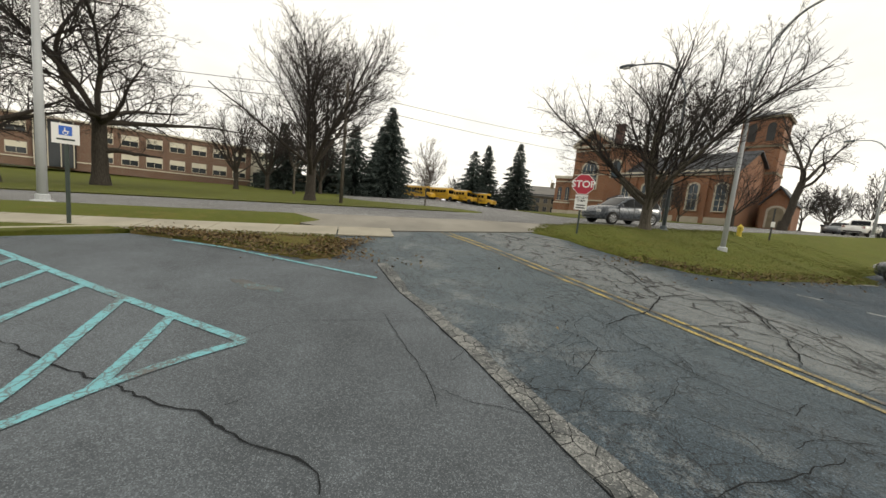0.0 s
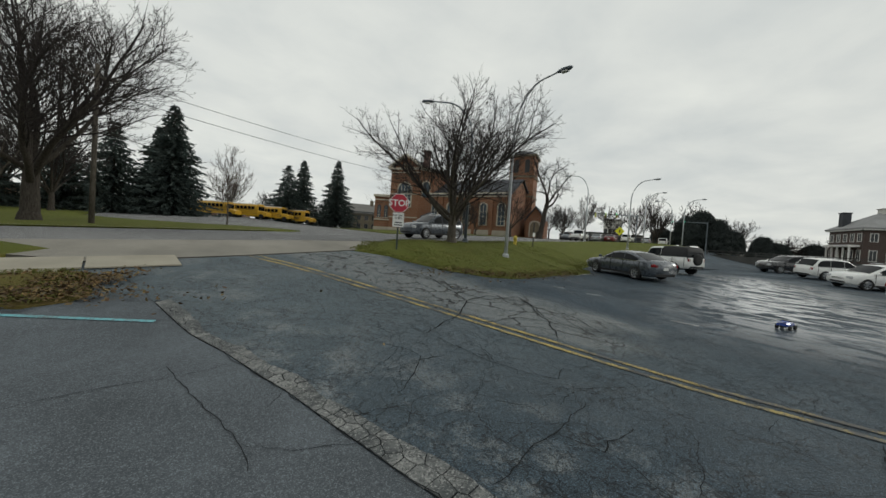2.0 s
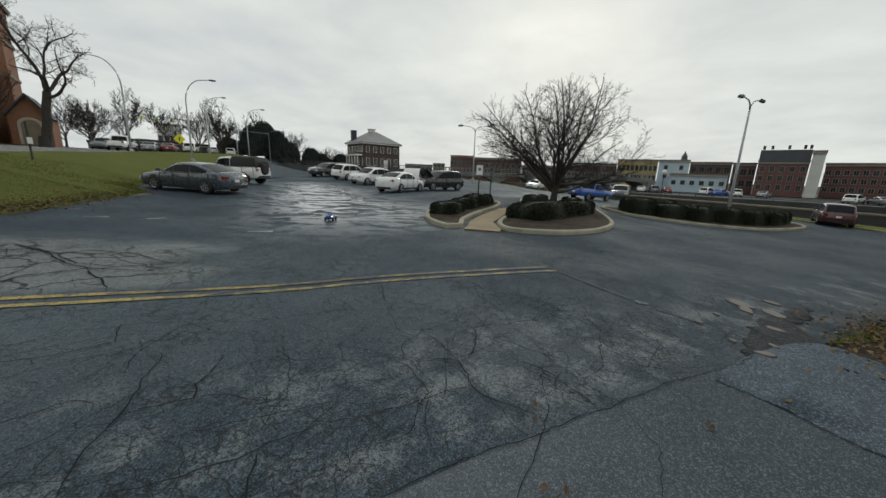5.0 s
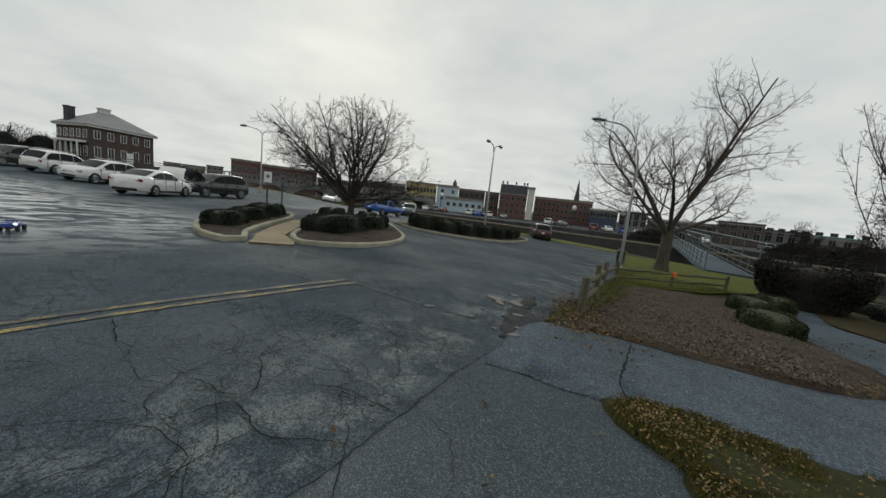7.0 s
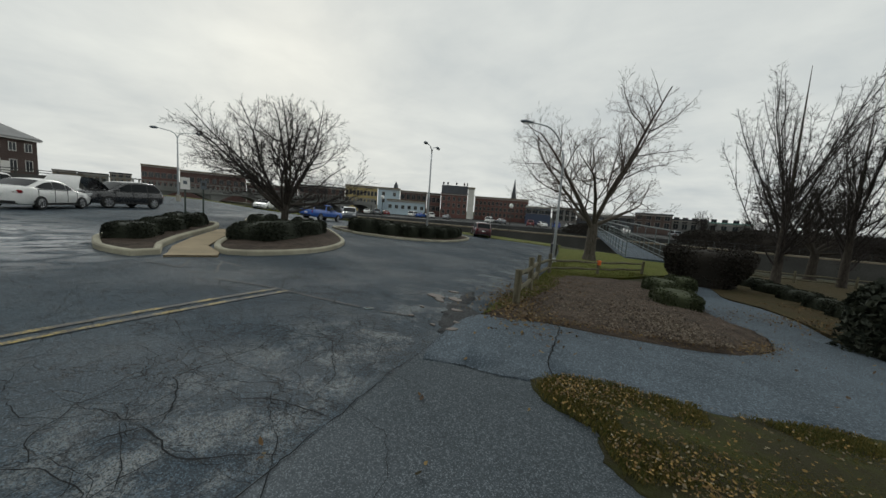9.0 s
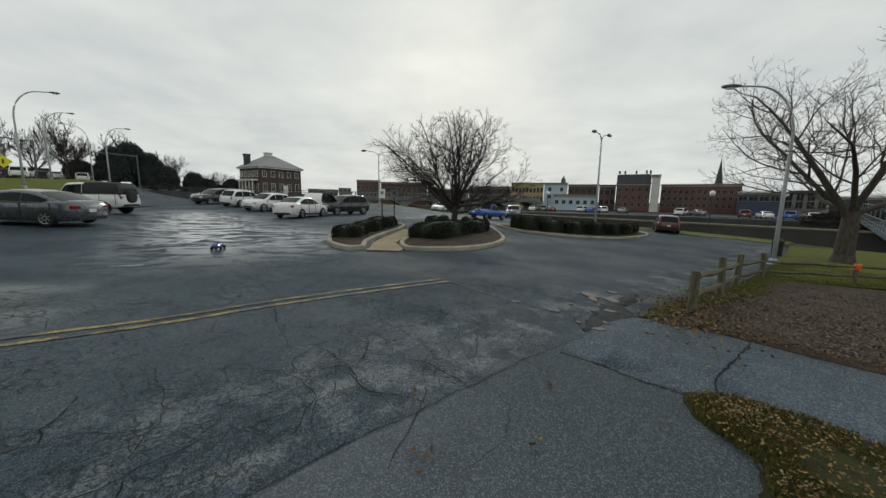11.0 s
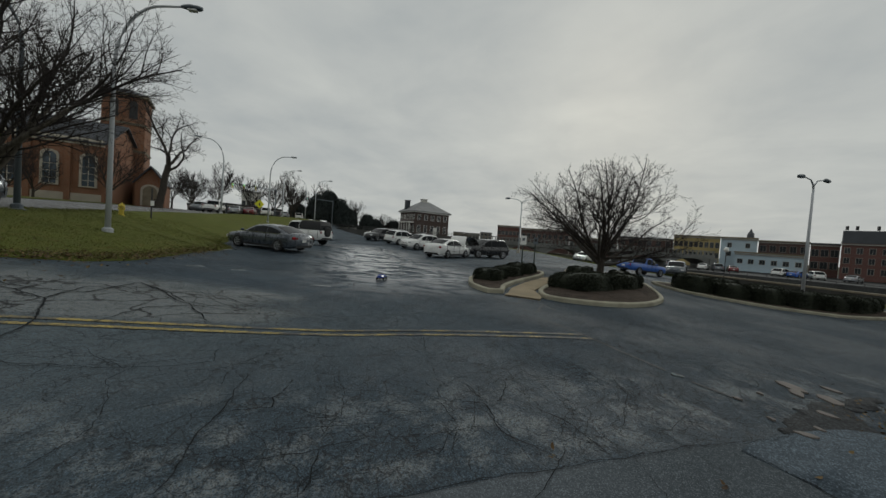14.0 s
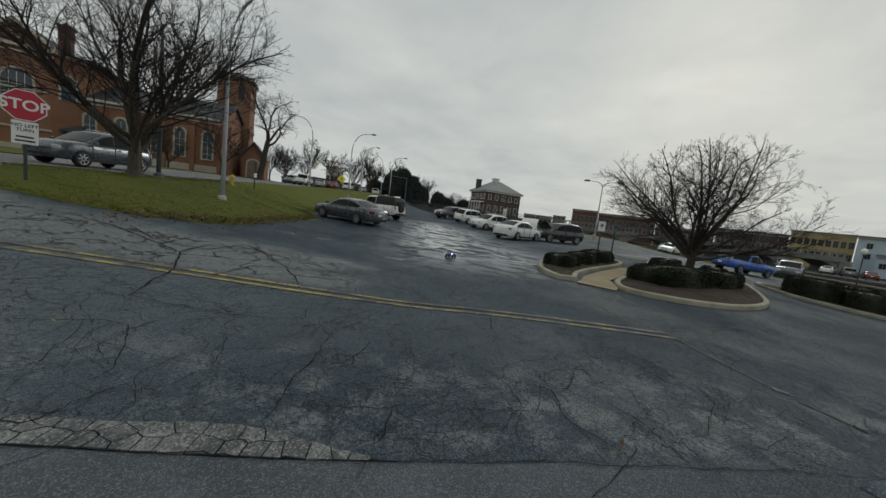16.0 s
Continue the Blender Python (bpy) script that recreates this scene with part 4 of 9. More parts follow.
solid("long_cracks", g, CRACK, "long branching cracks in the old asphalt", "cracks", kind="stuff")


def worn_strip():
    """Bleached asphalt along the seam, broken into blocks with dark joints between them."""
    rng = random.Random(41)
    line = [np.array(p) for p in curve_through(SEAM, 0.06, False)]
    line = [p for p in line if -0.1 < p[1] < 6.2]
    d = [np.linalg.norm(line[i + 1] - line[i]) for i in range(len(line) - 1)]
    at = np.concatenate([[0], np.cumsum(d)])
    px, py = np.array([p[0] for p in line]), np.array([p[1] for p in line])
    end = at[-1]

    def spot(u, v):
        x, y = np.interp(u, at, px), np.interp(u, at, py)
        e = max(0.3, min(u + 0.2, at[-1]))
        t = np.array([np.interp(e, at, px) - np.interp(e - 0.3, at, px), np.interp(e, at, py) - np.interp(e - 0.3, at, py)])
        t /= np.linalg.norm(t)
        return (float(x - t[1] * v), float(y + t[0] * v))

    def width(u):
        return (0.24 + 0.09 * noise.noise((u * 0.9, 3.3, 0)) + 0.07 * noise.noise((u * 3.1, 7.7, 0)) + 0.26 * float(ease((u - 5.2) / 1.6))) * (0.04 + 0.96 * float(ease((end - u) / 1.6)))

    bed_pts = [spot(u, 0.012) for u in np.arange(0, end, 0.12)] + [spot(u, width(u) - 0.01) for u in np.arange(end - 0.02, 0, -0.12)]
    ob = sheet("worn_strip", bed_pts, CRACK, "pale crumbling asphalt strip broken into small blocks", "worn strip", 0.4, 0.0085, 0.01)
    seeds, u = [], 0.0
    while u < end:
        w, v = width(u), rng.uniform(0.02, 0.08)
        while v < w + 0.02:
            seeds.append((u + rng.uniform(-0.06, 0.06), v))
            v += rng.uniform(0.12, 0.26)
        u += rng.uniform(0.10, 0.19)
    for su, sv in seeds:
        cell = [(su - 0.3, 0.012), (su + 0.3, 0.012), (su + 0.3, width(su + 0.3)), (su, width(su)), (su - 0.3, width(su - 0.3))]
        for qu, qv in seeds:
            if (qu, qv) == (su, sv) or abs(qu - su) > 0.6:
                continue
            mu, mv, nu, nv = (su + qu) / 2, (sv + qv) / 2, qu - su, qv - sv
            out = []
            for i, p in enumerate(cell):
                o = cell[i - 1]
                e, f = (o[0] - mu) * nu + (o[1] - mv) * nv, (p[0] - mu) * nu + (p[1] - mv) * nv
                if (e <= 0) != (f <= 0):
                    t = e / (e - f)
                    out.append((o[0] + t * (p[0] - o[0]), o[1] + t * (p[1] - o[1])))
                if f <= 0:
                    out.append(p)
            cell = out
            if len(cell) < 3:
                break
        if len(cell) < 3:
            continue
        fine_ring = []
        for i, p in enumerate(cell):
            q = cell[(i + 1) % len(cell)]
            for t in (0, 0.5):
                a, b = p[0] + (q[0] - p[0]) * t, p[1] + (q[1] - p[1]) * t
                fine_ring.append((a + 0.014 * noise.noise((a * 14, b * 14, 1.0)), max(0.008, b + 0.014 * noise.noise((a * 14, b * 14, 9.0)))))
        n = len(fine_ring)
        cu, cv = sum(p[0] for p in fine_ring) / n, sum(p[1] for p in fine_ring) / n
        r = max(0.03, sum(math.dist(p, (cu, cv)) for p in fine_ring) / n)
        k = 1 - rng.uniform(0.0015, 0.005) / r
        if cu < 0.05 or cu > end - 0.05:
            continue
        pts = [spot(cu + (a - cu) * k, cv + (b - cv) * k) for a, b in fine_ring]
        top = [spot(cu + (a - cu) * (k - 0.004 / r), cv + (b - cv) * (k - 0.004 / r)) for a, b in fine_ring]
        z = rng.uniform(0.0105, 0.0135)
        g = Mesh()
        g.add([(x, y, h(x, y) + 0.004) for x, y in pts] + [(x, y, h(x, y) + z) for x, y in top], [tuple(range(n, 2 * n))] + [(i, (i + 1) % n, n + (i + 1) % n, n + i) for i in range(n)])
        if sum(top[i - 1][0] * top[i][1] - top[i][0] * top[i - 1][1] for i in range(n)) < 0:
            g.f = [f[::-1] for f in g.f]
        part("block", g, PALE_BLOCK, ob)


def pale_stone():
    m = Mat("bleached_asphalt", (0.2, 0.195, 0.175), 0.95, spec=0.2)
    st = m.n("TexVoronoi", Scale=75.0, Randomness=1.0)
    m.l(m.where("World"), st.inputs["Vector"])
    sp = m.n("SeparateColor"); m.l(st.outputs["Color"], sp.inputs[0])
    inf = m.n("ObjectInfo")
    c = m.mix(inf.outputs["Random"], (0.235, 0.24, 0.232), (0.13, 0.135, 0.135))
    c = m.mix(m.mapr(m.noise(2.6, 6.0, 0.65, kind="World"), 0.45, 0.58, 0.0, 0.85), c, (0.075, 0.082, 0.085))
    c = m.mix(m.mapr(sp.outputs[0], 0.0, 0.4, 0.8, 0.0), c, (0.055, 0.058, 0.06))
    c = m.mix(m.mapr(sp.outputs[0], 0.75, 1.0, 0.0, 0.6), c, (0.40, 0.40, 0.385))
    m.color(c)
    m.bump(sp.outputs[0], 0.6, 0.008)
    return m.done()


PALE_BLOCK = pale_stone()
worn_strip()
# a web of finer cracks over the drive
crng = random.Random(12)
g = Mesh()
for _ in range(260):
    x, y = crng.uniform(1.5, 9.5), crng.uniform(-4.5, 9.0)
    if x < np.interp(y, [p[1] for p in SEAM[::-1]], [p[0] for p in SEAM[::-1]]) + 0.3 or x > 4.4 + 0.42 * (5 - y) + 3.0:
        continue
    a = crng.uniform(0, 6.28)
    pts = [(x, y)]
    for _ in range(crng.randint(2, 5)):
        a += crng.uniform(-0.9, 0.9)
        x, y = x + 0.45 * math.cos(a), y + 0.45 * math.sin(a)
        pts.append((x, y))
    crack_line(g, pts, crng.uniform(0.006, 0.013), 0.015)
solid("fine_cracks", g, CRACK, "web of fine cracks in the drive's asphalt", "cracks", kind="stuff")

YEL = [(-0.35, 10.6), (-0.1, 10.3), (0.6, 9.65), (1.9, 8.05), (3.85, 5.12), (5.2, 2.75), (6.4, 0.5), (7.15, -1.35), (7.7, -2.7)]
for s in (-0.13, 0.13):
    d = [(x + s * 0.86, y + s * 0.5) for x, y in YEL]
    band("yellow_line", d, 0.10, YELLOW, "worn yellow centre line on the drive", "road marking", 0.011, step=0.2)
for pts in ([(-8.6, 4.35), (-7.3, 4.0), (-3.9, 2.95), (-2.8, 2.62), (-1.62, 2.27)], [(-1.62, 2.27), (-1.9, 1.78), (-2.12, 1.2), (-2.25, 0.55), (-2.5, -0.6), (-2.9, -2.2)],
            [(-2.8, 2.6), (-2.45, 1.9), (-2.12, 1.2)], [(-3.8, 2.92), (-3.2, 1.95), (-2.6, 1.0), (-2.3, 0.3)], [(-4.7, 3.2), (-4.2, 2.0), (-3.3, 0.4), (-2.6, -0.8)], [(-5.8, 3.52), (-5.2, 2.3), (-4.2, 0.4), (-2.8, -1.8)], [(-6.8, 3.85), (-6.0, 2.4), (-4.4, -0.6)]):
    band("bay_marking", pts, 0.115, BLUE, "light blue painted line of the reserved bay", "road marking", 0.017, step=0.2)
band("bay_marking", [(-6.1, 6.02), (-4.7, 5.92), (-3.0, 5.55), (-1.05, 5.12)], 0.09, BLUE, "light blue painted line along the verge", "road marking", 0.017, step=0.2)
for pts in ([(11.17, -0.72), (10.7, -1.0), (10.26, -1.3)], [(10.26, -1.3), (11.15, -1.51)], [(11.6, -1.75), (10.86, -2.13)], [(10.86, -2.13), (10.2, -1.97), (9.57, -1.85), (9.81, -1.38)], [(10.86, -2.13), (10.18, -2.42)], [(8.97, -1.79), (8.37, -2.26), (7.88, -2.64)], [(7.88, -2.64), (7.21, -2.98), (6.82, -3.2)], [(6.82, -3.2), (6.5, -3.39), (6.22, -3.55)], [(5.9, -3.75), (5.5, -4.1)]):
    band("faded_marking", pts, 0.042, WHITE_FADED, "faded pale marking near the hedged island", "road marking", 0.010, step=0.2)
# short pale broken dashes on the asphalt towards the lawn
for pts in ([(13.7, 12.05), (15.2, 12.6)], [(10.0, 10.43), (10.23, 9.95)], [(9.4, 8.9), (9.9, 8.74)], [(10.0, 4.9), (10.17, 4.3)], [(10.4, 8.16), (10.94, 8.05)]):
    band("faded_marking", pts, 0.10, PALE_DASH, "short pale dash on the asphalt near the lawn", "road marking", 0.010, jitter=0.4, step=0.1)
sheet("faded_mark", roughen(curve_through([(6.18, -3.62), (6.1, -3.74), (6.02, -3.68), (6.08, -3.57)], 0.03), 0.03, 5), BLUE_FADED, "faded blue paint splash on the asphalt", "road marking", 0.3, 0.012, 0.01)
sheet("faded_mark", roughen(curve_through([(-3.2, 4.15), (-2.2, 4.0), (-2.3, 3.8), (-3.0, 3.95)], 0.08), 0.08, 4), BLUE_FADED, "worn remains of a blue painted symbol", "road marking", 0.3, 0.012, 0.01)
# broken slabs lying on the dark patch
for k, (x, y, s, rz) in enumerate(((6.55, -5.4, 0.24, 20), (6.25, -5.3, 0.18, -15), (6.8, -6.15, 0.15, 30), (6.17, -5.66, 0.26, 8), (5.53, -5.08, 0.13, 40), (4.95, -4.6, 0.08, 5), (4.71, -4.3, 0.11, 70), (5.0, -4.16, 0.07, 30), (5.9, -4.6, 0.07, 10), (5.5, -4.1, 0.06, 50))):
    g = Mesh()
    pr = random.Random(k)
    ring = [(s * pr.uniform(0.6, 1) * math.cos(6.283 * q / 6), s * 0.6 * pr.uniform(0.6, 1) * math.sin(6.283 * q / 6)) for q in range(6)]
    ring = [(x * pr.uniform(0.7, 1.25), y * pr.uniform(0.7, 1.25)) for x, y in ring]
    g.prism(ring, 0, 0.02)
    o = solid("asphalt_chip", g, CHIP, "flat pale piece of broken asphalt lying on the lot", "rubble", "broken asphalt pieces", at=(x, y, h(x, y) + 0.006))
    o.rotation_euler[2] = radians(rz)


# ---- grass blades and fallen leaves ----


def inside(poly, x, y):
    c = False
    for i in range(len(poly)):
        (x0, y0), (x1, y1) = poly[i - 1], poly[i]
        if (y0 > y) != (y1 > y) and x < (x1 - x0) * (y - y0) / (y1 - y0) + x0:
            c = not c
    return c


def blades(name, poly, count, size, seed, label, material=None, lift=0.06, box=None, patchy=-1.0):
    """Tufts of grass over an outline."""
    rng = random.Random(seed)
    xs, ys = [p[0] for p in poly], [p[1] for p in poly]
    bx = box or (min(xs), max(xs), min(ys), max(ys))
    g = Mesh()
    done = tries = 0
    while done < count and tries < count * 12:
        tries += 1
        x, y = rng.uniform(bx[0], bx[1]), rng.uniform(bx[2], bx[3])
        if not inside(poly, x, y) or noise.noise((x * 1.7, y * 1.7, seed)) < patchy:
            continue
        z = h(x, y) + lift
        for _ in range(3):
            a, ln, ben = rng.uniform(0, 6.28), size * rng.uniform(0.5, 1.3), rng.uniform(0.2, 0.9)
            w = size * 0.09
            c, s = math.cos(a), math.sin(a)
            px, py = x + rng.gauss(0, size * 0.4), y + rng.gauss(0, size * 0.4)
            g.add([(px - s * w, py + c * w, z - 0.02), (px + s * w, py - c * w, z - 0.02), (px + c * ln * ben * 0.5, py + s * ln * ben * 0.5, z + ln * 0.65), (px + c * ln * ben, py + s * ln * ben, z + ln * (0.95 - 0.4 * ben))], [(0, 1, 2), (1, 3, 2)])
        done += 1
    return solid(name, g, material or BLADES, label, "grass", kind="stuff")


def leaves(name, spots, count, seed, label, material=None, size=(0.018, 0.042), lift=0.03, within=None):
    """Curled fallen leaves round given spots (x, y, spread, along angle, stretch)."""
    rng = random.Random(seed)
    g = Mesh()
    for _ in range(count):
        x, y, sp, ang, st = rng.choice(spots)
        u, v = rng.gauss(0, sp * st), rng.gauss(0, sp)
        x, y = x + u * math.cos(ang) - v * math.sin(ang), y + u * math.sin(ang) + v * math.cos(ang)
        if within and not inside(within, x, y):
            continue
        s = rng.uniform(*size)
        m = pose(x, y, h(x, y) + lift + rng.uniform(0, 0.02), rng.gauss(0, 22), rng.gauss(0, 22), rng.uniform(0, 360))
        pts = [(-s, 0, 0.2 * s), (-0.3 * s, -0.5 * s, 0), (0.4 * s, -0.45 * s, 0.1 * s), (s, 0, 0.3 * s), (0.4 * s, 0.45 * s, 0.15 * s), (-0.3 * s, 0.5 * s, 0)]
        g.add([m @ Vector(p) for p in pts], [(0, 1, 5), (1, 2, 4, 5), (2, 3, 4)])
    return solid(name, g, material or LEAVES, label, "leaves", kind="stuff")


blades("grass_tufts_wedge", wedge, 17000, 0.034, 1, "short uneven grass of the wedge by the path", WEDGE_BLADES, box=(-1.8, 3.2, -7.6, -3.2), lift=0.05, patchy=-0.12)
blades("grass_tufts_west", island_w, 1800, 0.05, 2, "dry tufts of the west verge", lift=0.07)
near_lawn = [p for p in stop_lawn if p[0] < 24]
blades("grass_tufts_verge", stop_lawn, 16000, 0.06, 3, "mown tufts of the verge lawn", lift=0.06, box=(2.5, 20, 8.8, 21))
blades("grass_tufts_south", lawn_s, 7000, 0.06, 4, "tufts along the split-rail fence", lift=0.06, box=(5, 13, -22, -5.4))
leaves("leaves_wedge", [(2.0, -4.2, 0.35, -0.6, 2.0), (1.2, -4.8, 0.5, -0.7, 2.0), (2.7, -4.2, 0.2, 0, 1), (1.5, -3.7, 0.12, 0.1, 4), (0.3, -5.2, 0.6, -0.7, 2.0), (2.4, -4.5, 0.3, -0.6, 2), (0.9, -4.0, 0.35, 0, 2)], 3000, 5, "yellow-brown leaves strewn over the grass wedge", WEDGE_LEAVES, (0.006, 0.020), 0.07, wedge)
leaves("leaves_west", [(-3.2, 6.4, 0.3, 0.0, 3.0), (-4.6, 6.5, 0.3, -0.1, 4.0), (-2.7, 7.0, 0.2, 1.2, 3), (-6.5, 6.5, 0.15, 0, 3), (-3.6, 7.2, 0.25, 0.4, 2), (-5.0, 6.8, 0.2, 0.2, 3)], 5200, 6, "brown leaves gathered along the west verge", size=(0.025, 0.055), lift=0.08)
leaves("leaves_verge", [(6.6, 9.5, 0.25, 0.2, 4.0), (9.5, 10.4, 0.25, 0.45, 6), (13, 11.9, 0.3, 0.45, 6), (8.0, 10.6, 0.8, 0.4, 3)], 2400, 7, "brown leaves along the lawn's edge", size=(0.025, 0.055), lift=0.07)
leaves("leaves_fence", [(5.7, -6.9, 0.3, -1.0, 3), (6.8, -9.2, 0.4, -1.0, 4), (5.1, -6.4, 0.3, -0.8, 3), (7.6, -12.5, 0.6, -1.0, 3)], 2600, 8, "yellow and brown leaves by the split-rail fence", lift=0.08)
leaves("wood_chips", [(4.4, -8.0, 0.8, -0.8, 2), (4.6, -11.5, 1.3, -1.2, 2), (3.6, -8.8, 0.7, -1.0, 2), (5.6, -14.5, 1.2, -1.2, 2), (3.0, -8.6, 0.3, -0.9, 3)], 14000, 9, "wood chips and dead leaves over the mulch bed", WOODCHIP, (0.010, 0.030), 0.1, within=bed)
leaves("leaves_bed", [(4.6, -6.3, 0.14, -2.4, 4), (3.6, -7.2, 0.15, -2.4, 5), (2.6, -8.2, 0.14, -2.2, 4), (2.0, -9.4, 0.15, -1.7, 4), (4.2, -7.6, 0.6, -2.4, 2), (3.6, -9.2, 0.7, -1.9, 2)], 3000, 11, "dry leaves blown along the edge of the mulch bed", size=(0.010, 0.025), lift=0.05)
leaves("stray_leaves", [(2.7, -1.5, 0.06, 0, 1), (3.35, -1.5, 0.04, 0, 1), (2.5, -2.2, 0.3, 0, 2), (1.8, 3.1, 1.5, 0, 1), (4, -3.2, 0.5, 0, 2), (0.5, 5.0, 1.2, 0, 2)], 26, 10, "few stray leaves lying on the asphalt", lift=0.02)

# ---- buildings ----


def polar(az, r):
    return (0.6 + r * math.sin(radians(az)), -0.9 + r * math.cos(radians(az)))


def gable_frame(a, b):
    """Length, turn and middle of a wall line between two plan points."""
    d = Vector((b[0] - a[0], b[1] - a[1]))
    return d.length, math.degrees(math.atan2(d.y, d.x)), ((a[0] + b[0]) / 2, (a[1] + b[1]) / 2)


def arch(w, hh, n=10):
    """The outline of a round-headed opening, its sill at 0."""
    r = w / 2
    return [(-r, 0), (r, 0)] + [(r * math.cos(math.pi * k / n), hh - r + r * math.sin(math.pi * k / n)) for k in range(n + 1)]


def ring_plate(g, inner, outer, at, thick, u=(1, 0, 0), v=(0, 0, 1)):
    """A surround between two outlines of equal length."""
    U, V, o = Vector(u), Vector(v), Vector(at)
    w = U.cross(V).normalized() * thick
    n = len(inner)
    pts = [o + U * a + V * b for a, b in inner] + [o + U * a + V * b for a, b in outer]
    pts += [p + w for p in pts]
    fs = []
    for i in range(n):
        j = (i + 1) % n
        fs += [(2 * n + i, 2 * n + j, 3 * n + j, 3 * n + i), (n + i, n + j, 3 * n + j, 3 * n + i), (i, j, 2 * n + j, 2 * n + i)]
    g.add(pts, fs)


def arched_window(parent, x, z, w, hh, y=0.0, glass=None, bars=2, surround=True, name="window"):
    """Round-headed window on a wall that faces -y: glass, frame bars, stone surround and sill."""
    g = Mesh()
    g.plate(arch(w, hh), (1, 0, 0), (0, 0, 1), (x, y - 0.02, z), 0.03)
    win = part(name, g, glass or PANE_BLUE, parent)
    if surround:
        g = Mesh()
        ring_plate(g, arch(w, hh), [(a * (1 + 0.5 / w) if abs(a) > 1e-6 else a, b + (0.25 if b > hh * 0.3 else 0)) for a, b in arch(w, hh)], (x, y - 0.0, z), 0.12)
        part("surround", g, STONE, win)
    g = Mesh()
    for k in range(bars):
        g.box((x - w / 2 + w * (k + 1) / (bars + 1), y - 0.07, z + hh * 0.46), (0.06, 0.05, hh * 0.9))
    for k in range(3):
        g.box((x, y - 0.07, z + hh * (0.18 + 0.22 * k)), (w, 0.05, 0.05))
    part("glazing_bar", g, TRIM, win)
    g = Mesh()
    g.box((x, y - 0.08, z - 0.08), (w + 0.5, 0.22, 0.16))
    part("sill", g, STONE, win)
    return win


def flat_window(parent, x, z, w, hh, y=0.0, frame=None, glass=None, panel=0.0, name="window", bars=1):
    """A rectangular window on a wall that faces -y; panel: the share of its height closed by a pale panel."""
    g = Mesh()
    g.box((x, y - 0.01, z + hh / 2), (w, 0.06, hh))
    win = part(name, g, glass or PANE, parent)
    g = Mesh()
    t = 0.08
    for cx, cz, sx, sz in ((x, z, w + 2 * t, t), (x, z + hh, w + 2 * t, t), (x - w / 2 - t / 2, z + hh / 2, t, hh), (x + w / 2 + t / 2, z + hh / 2, t, hh)):
        g.box((cx, y - 0.04, cz), (sx, 0.12, sz))
    for k in range(bars):
        g.box((x - w / 2 + w * (k + 1) / (bars + 1), y - 0.045, z + hh / 2), (0.05, 0.06, hh))
    part("window_frame", g, frame or TRIM, win)
    if panel:
        g = Mesh()
        g.box((x, y - 0.07, z + hh * (1 - panel / 2)), (w, 0.06, hh * panel - 0.05))
        part("panel", g, PANEL, win)
    return win


def pitched(g, length, depth, z0, rise, over=0.4, y0=0.0):
    """A gable roof whose ridge runs along x, over a plan from y0 to y0 + depth."""
    a, b, t = length / 2 + over, depth / 2 + over, 0.22
    c = y0 + depth / 2
    k = rise / (depth / 2)
    e = z0 - k * over
    pts = [(sx * a, c + sy, z) for sx in (-1, 1) for sy, z in ((-b, e), (0, z0 + rise), (b, e), (b, e - t), (0, z0 + rise - t), (-b, e - t))]
    fs = [(0, 1, 7, 6), (1, 2, 8, 7), (2, 3, 9, 8), (3, 4, 10, 9), (4, 5, 11, 10), (5, 0, 6, 11), (5, 4, 3, 2, 1, 0), (6, 7, 8, 9, 10, 11)]
    g.add(pts, fs)


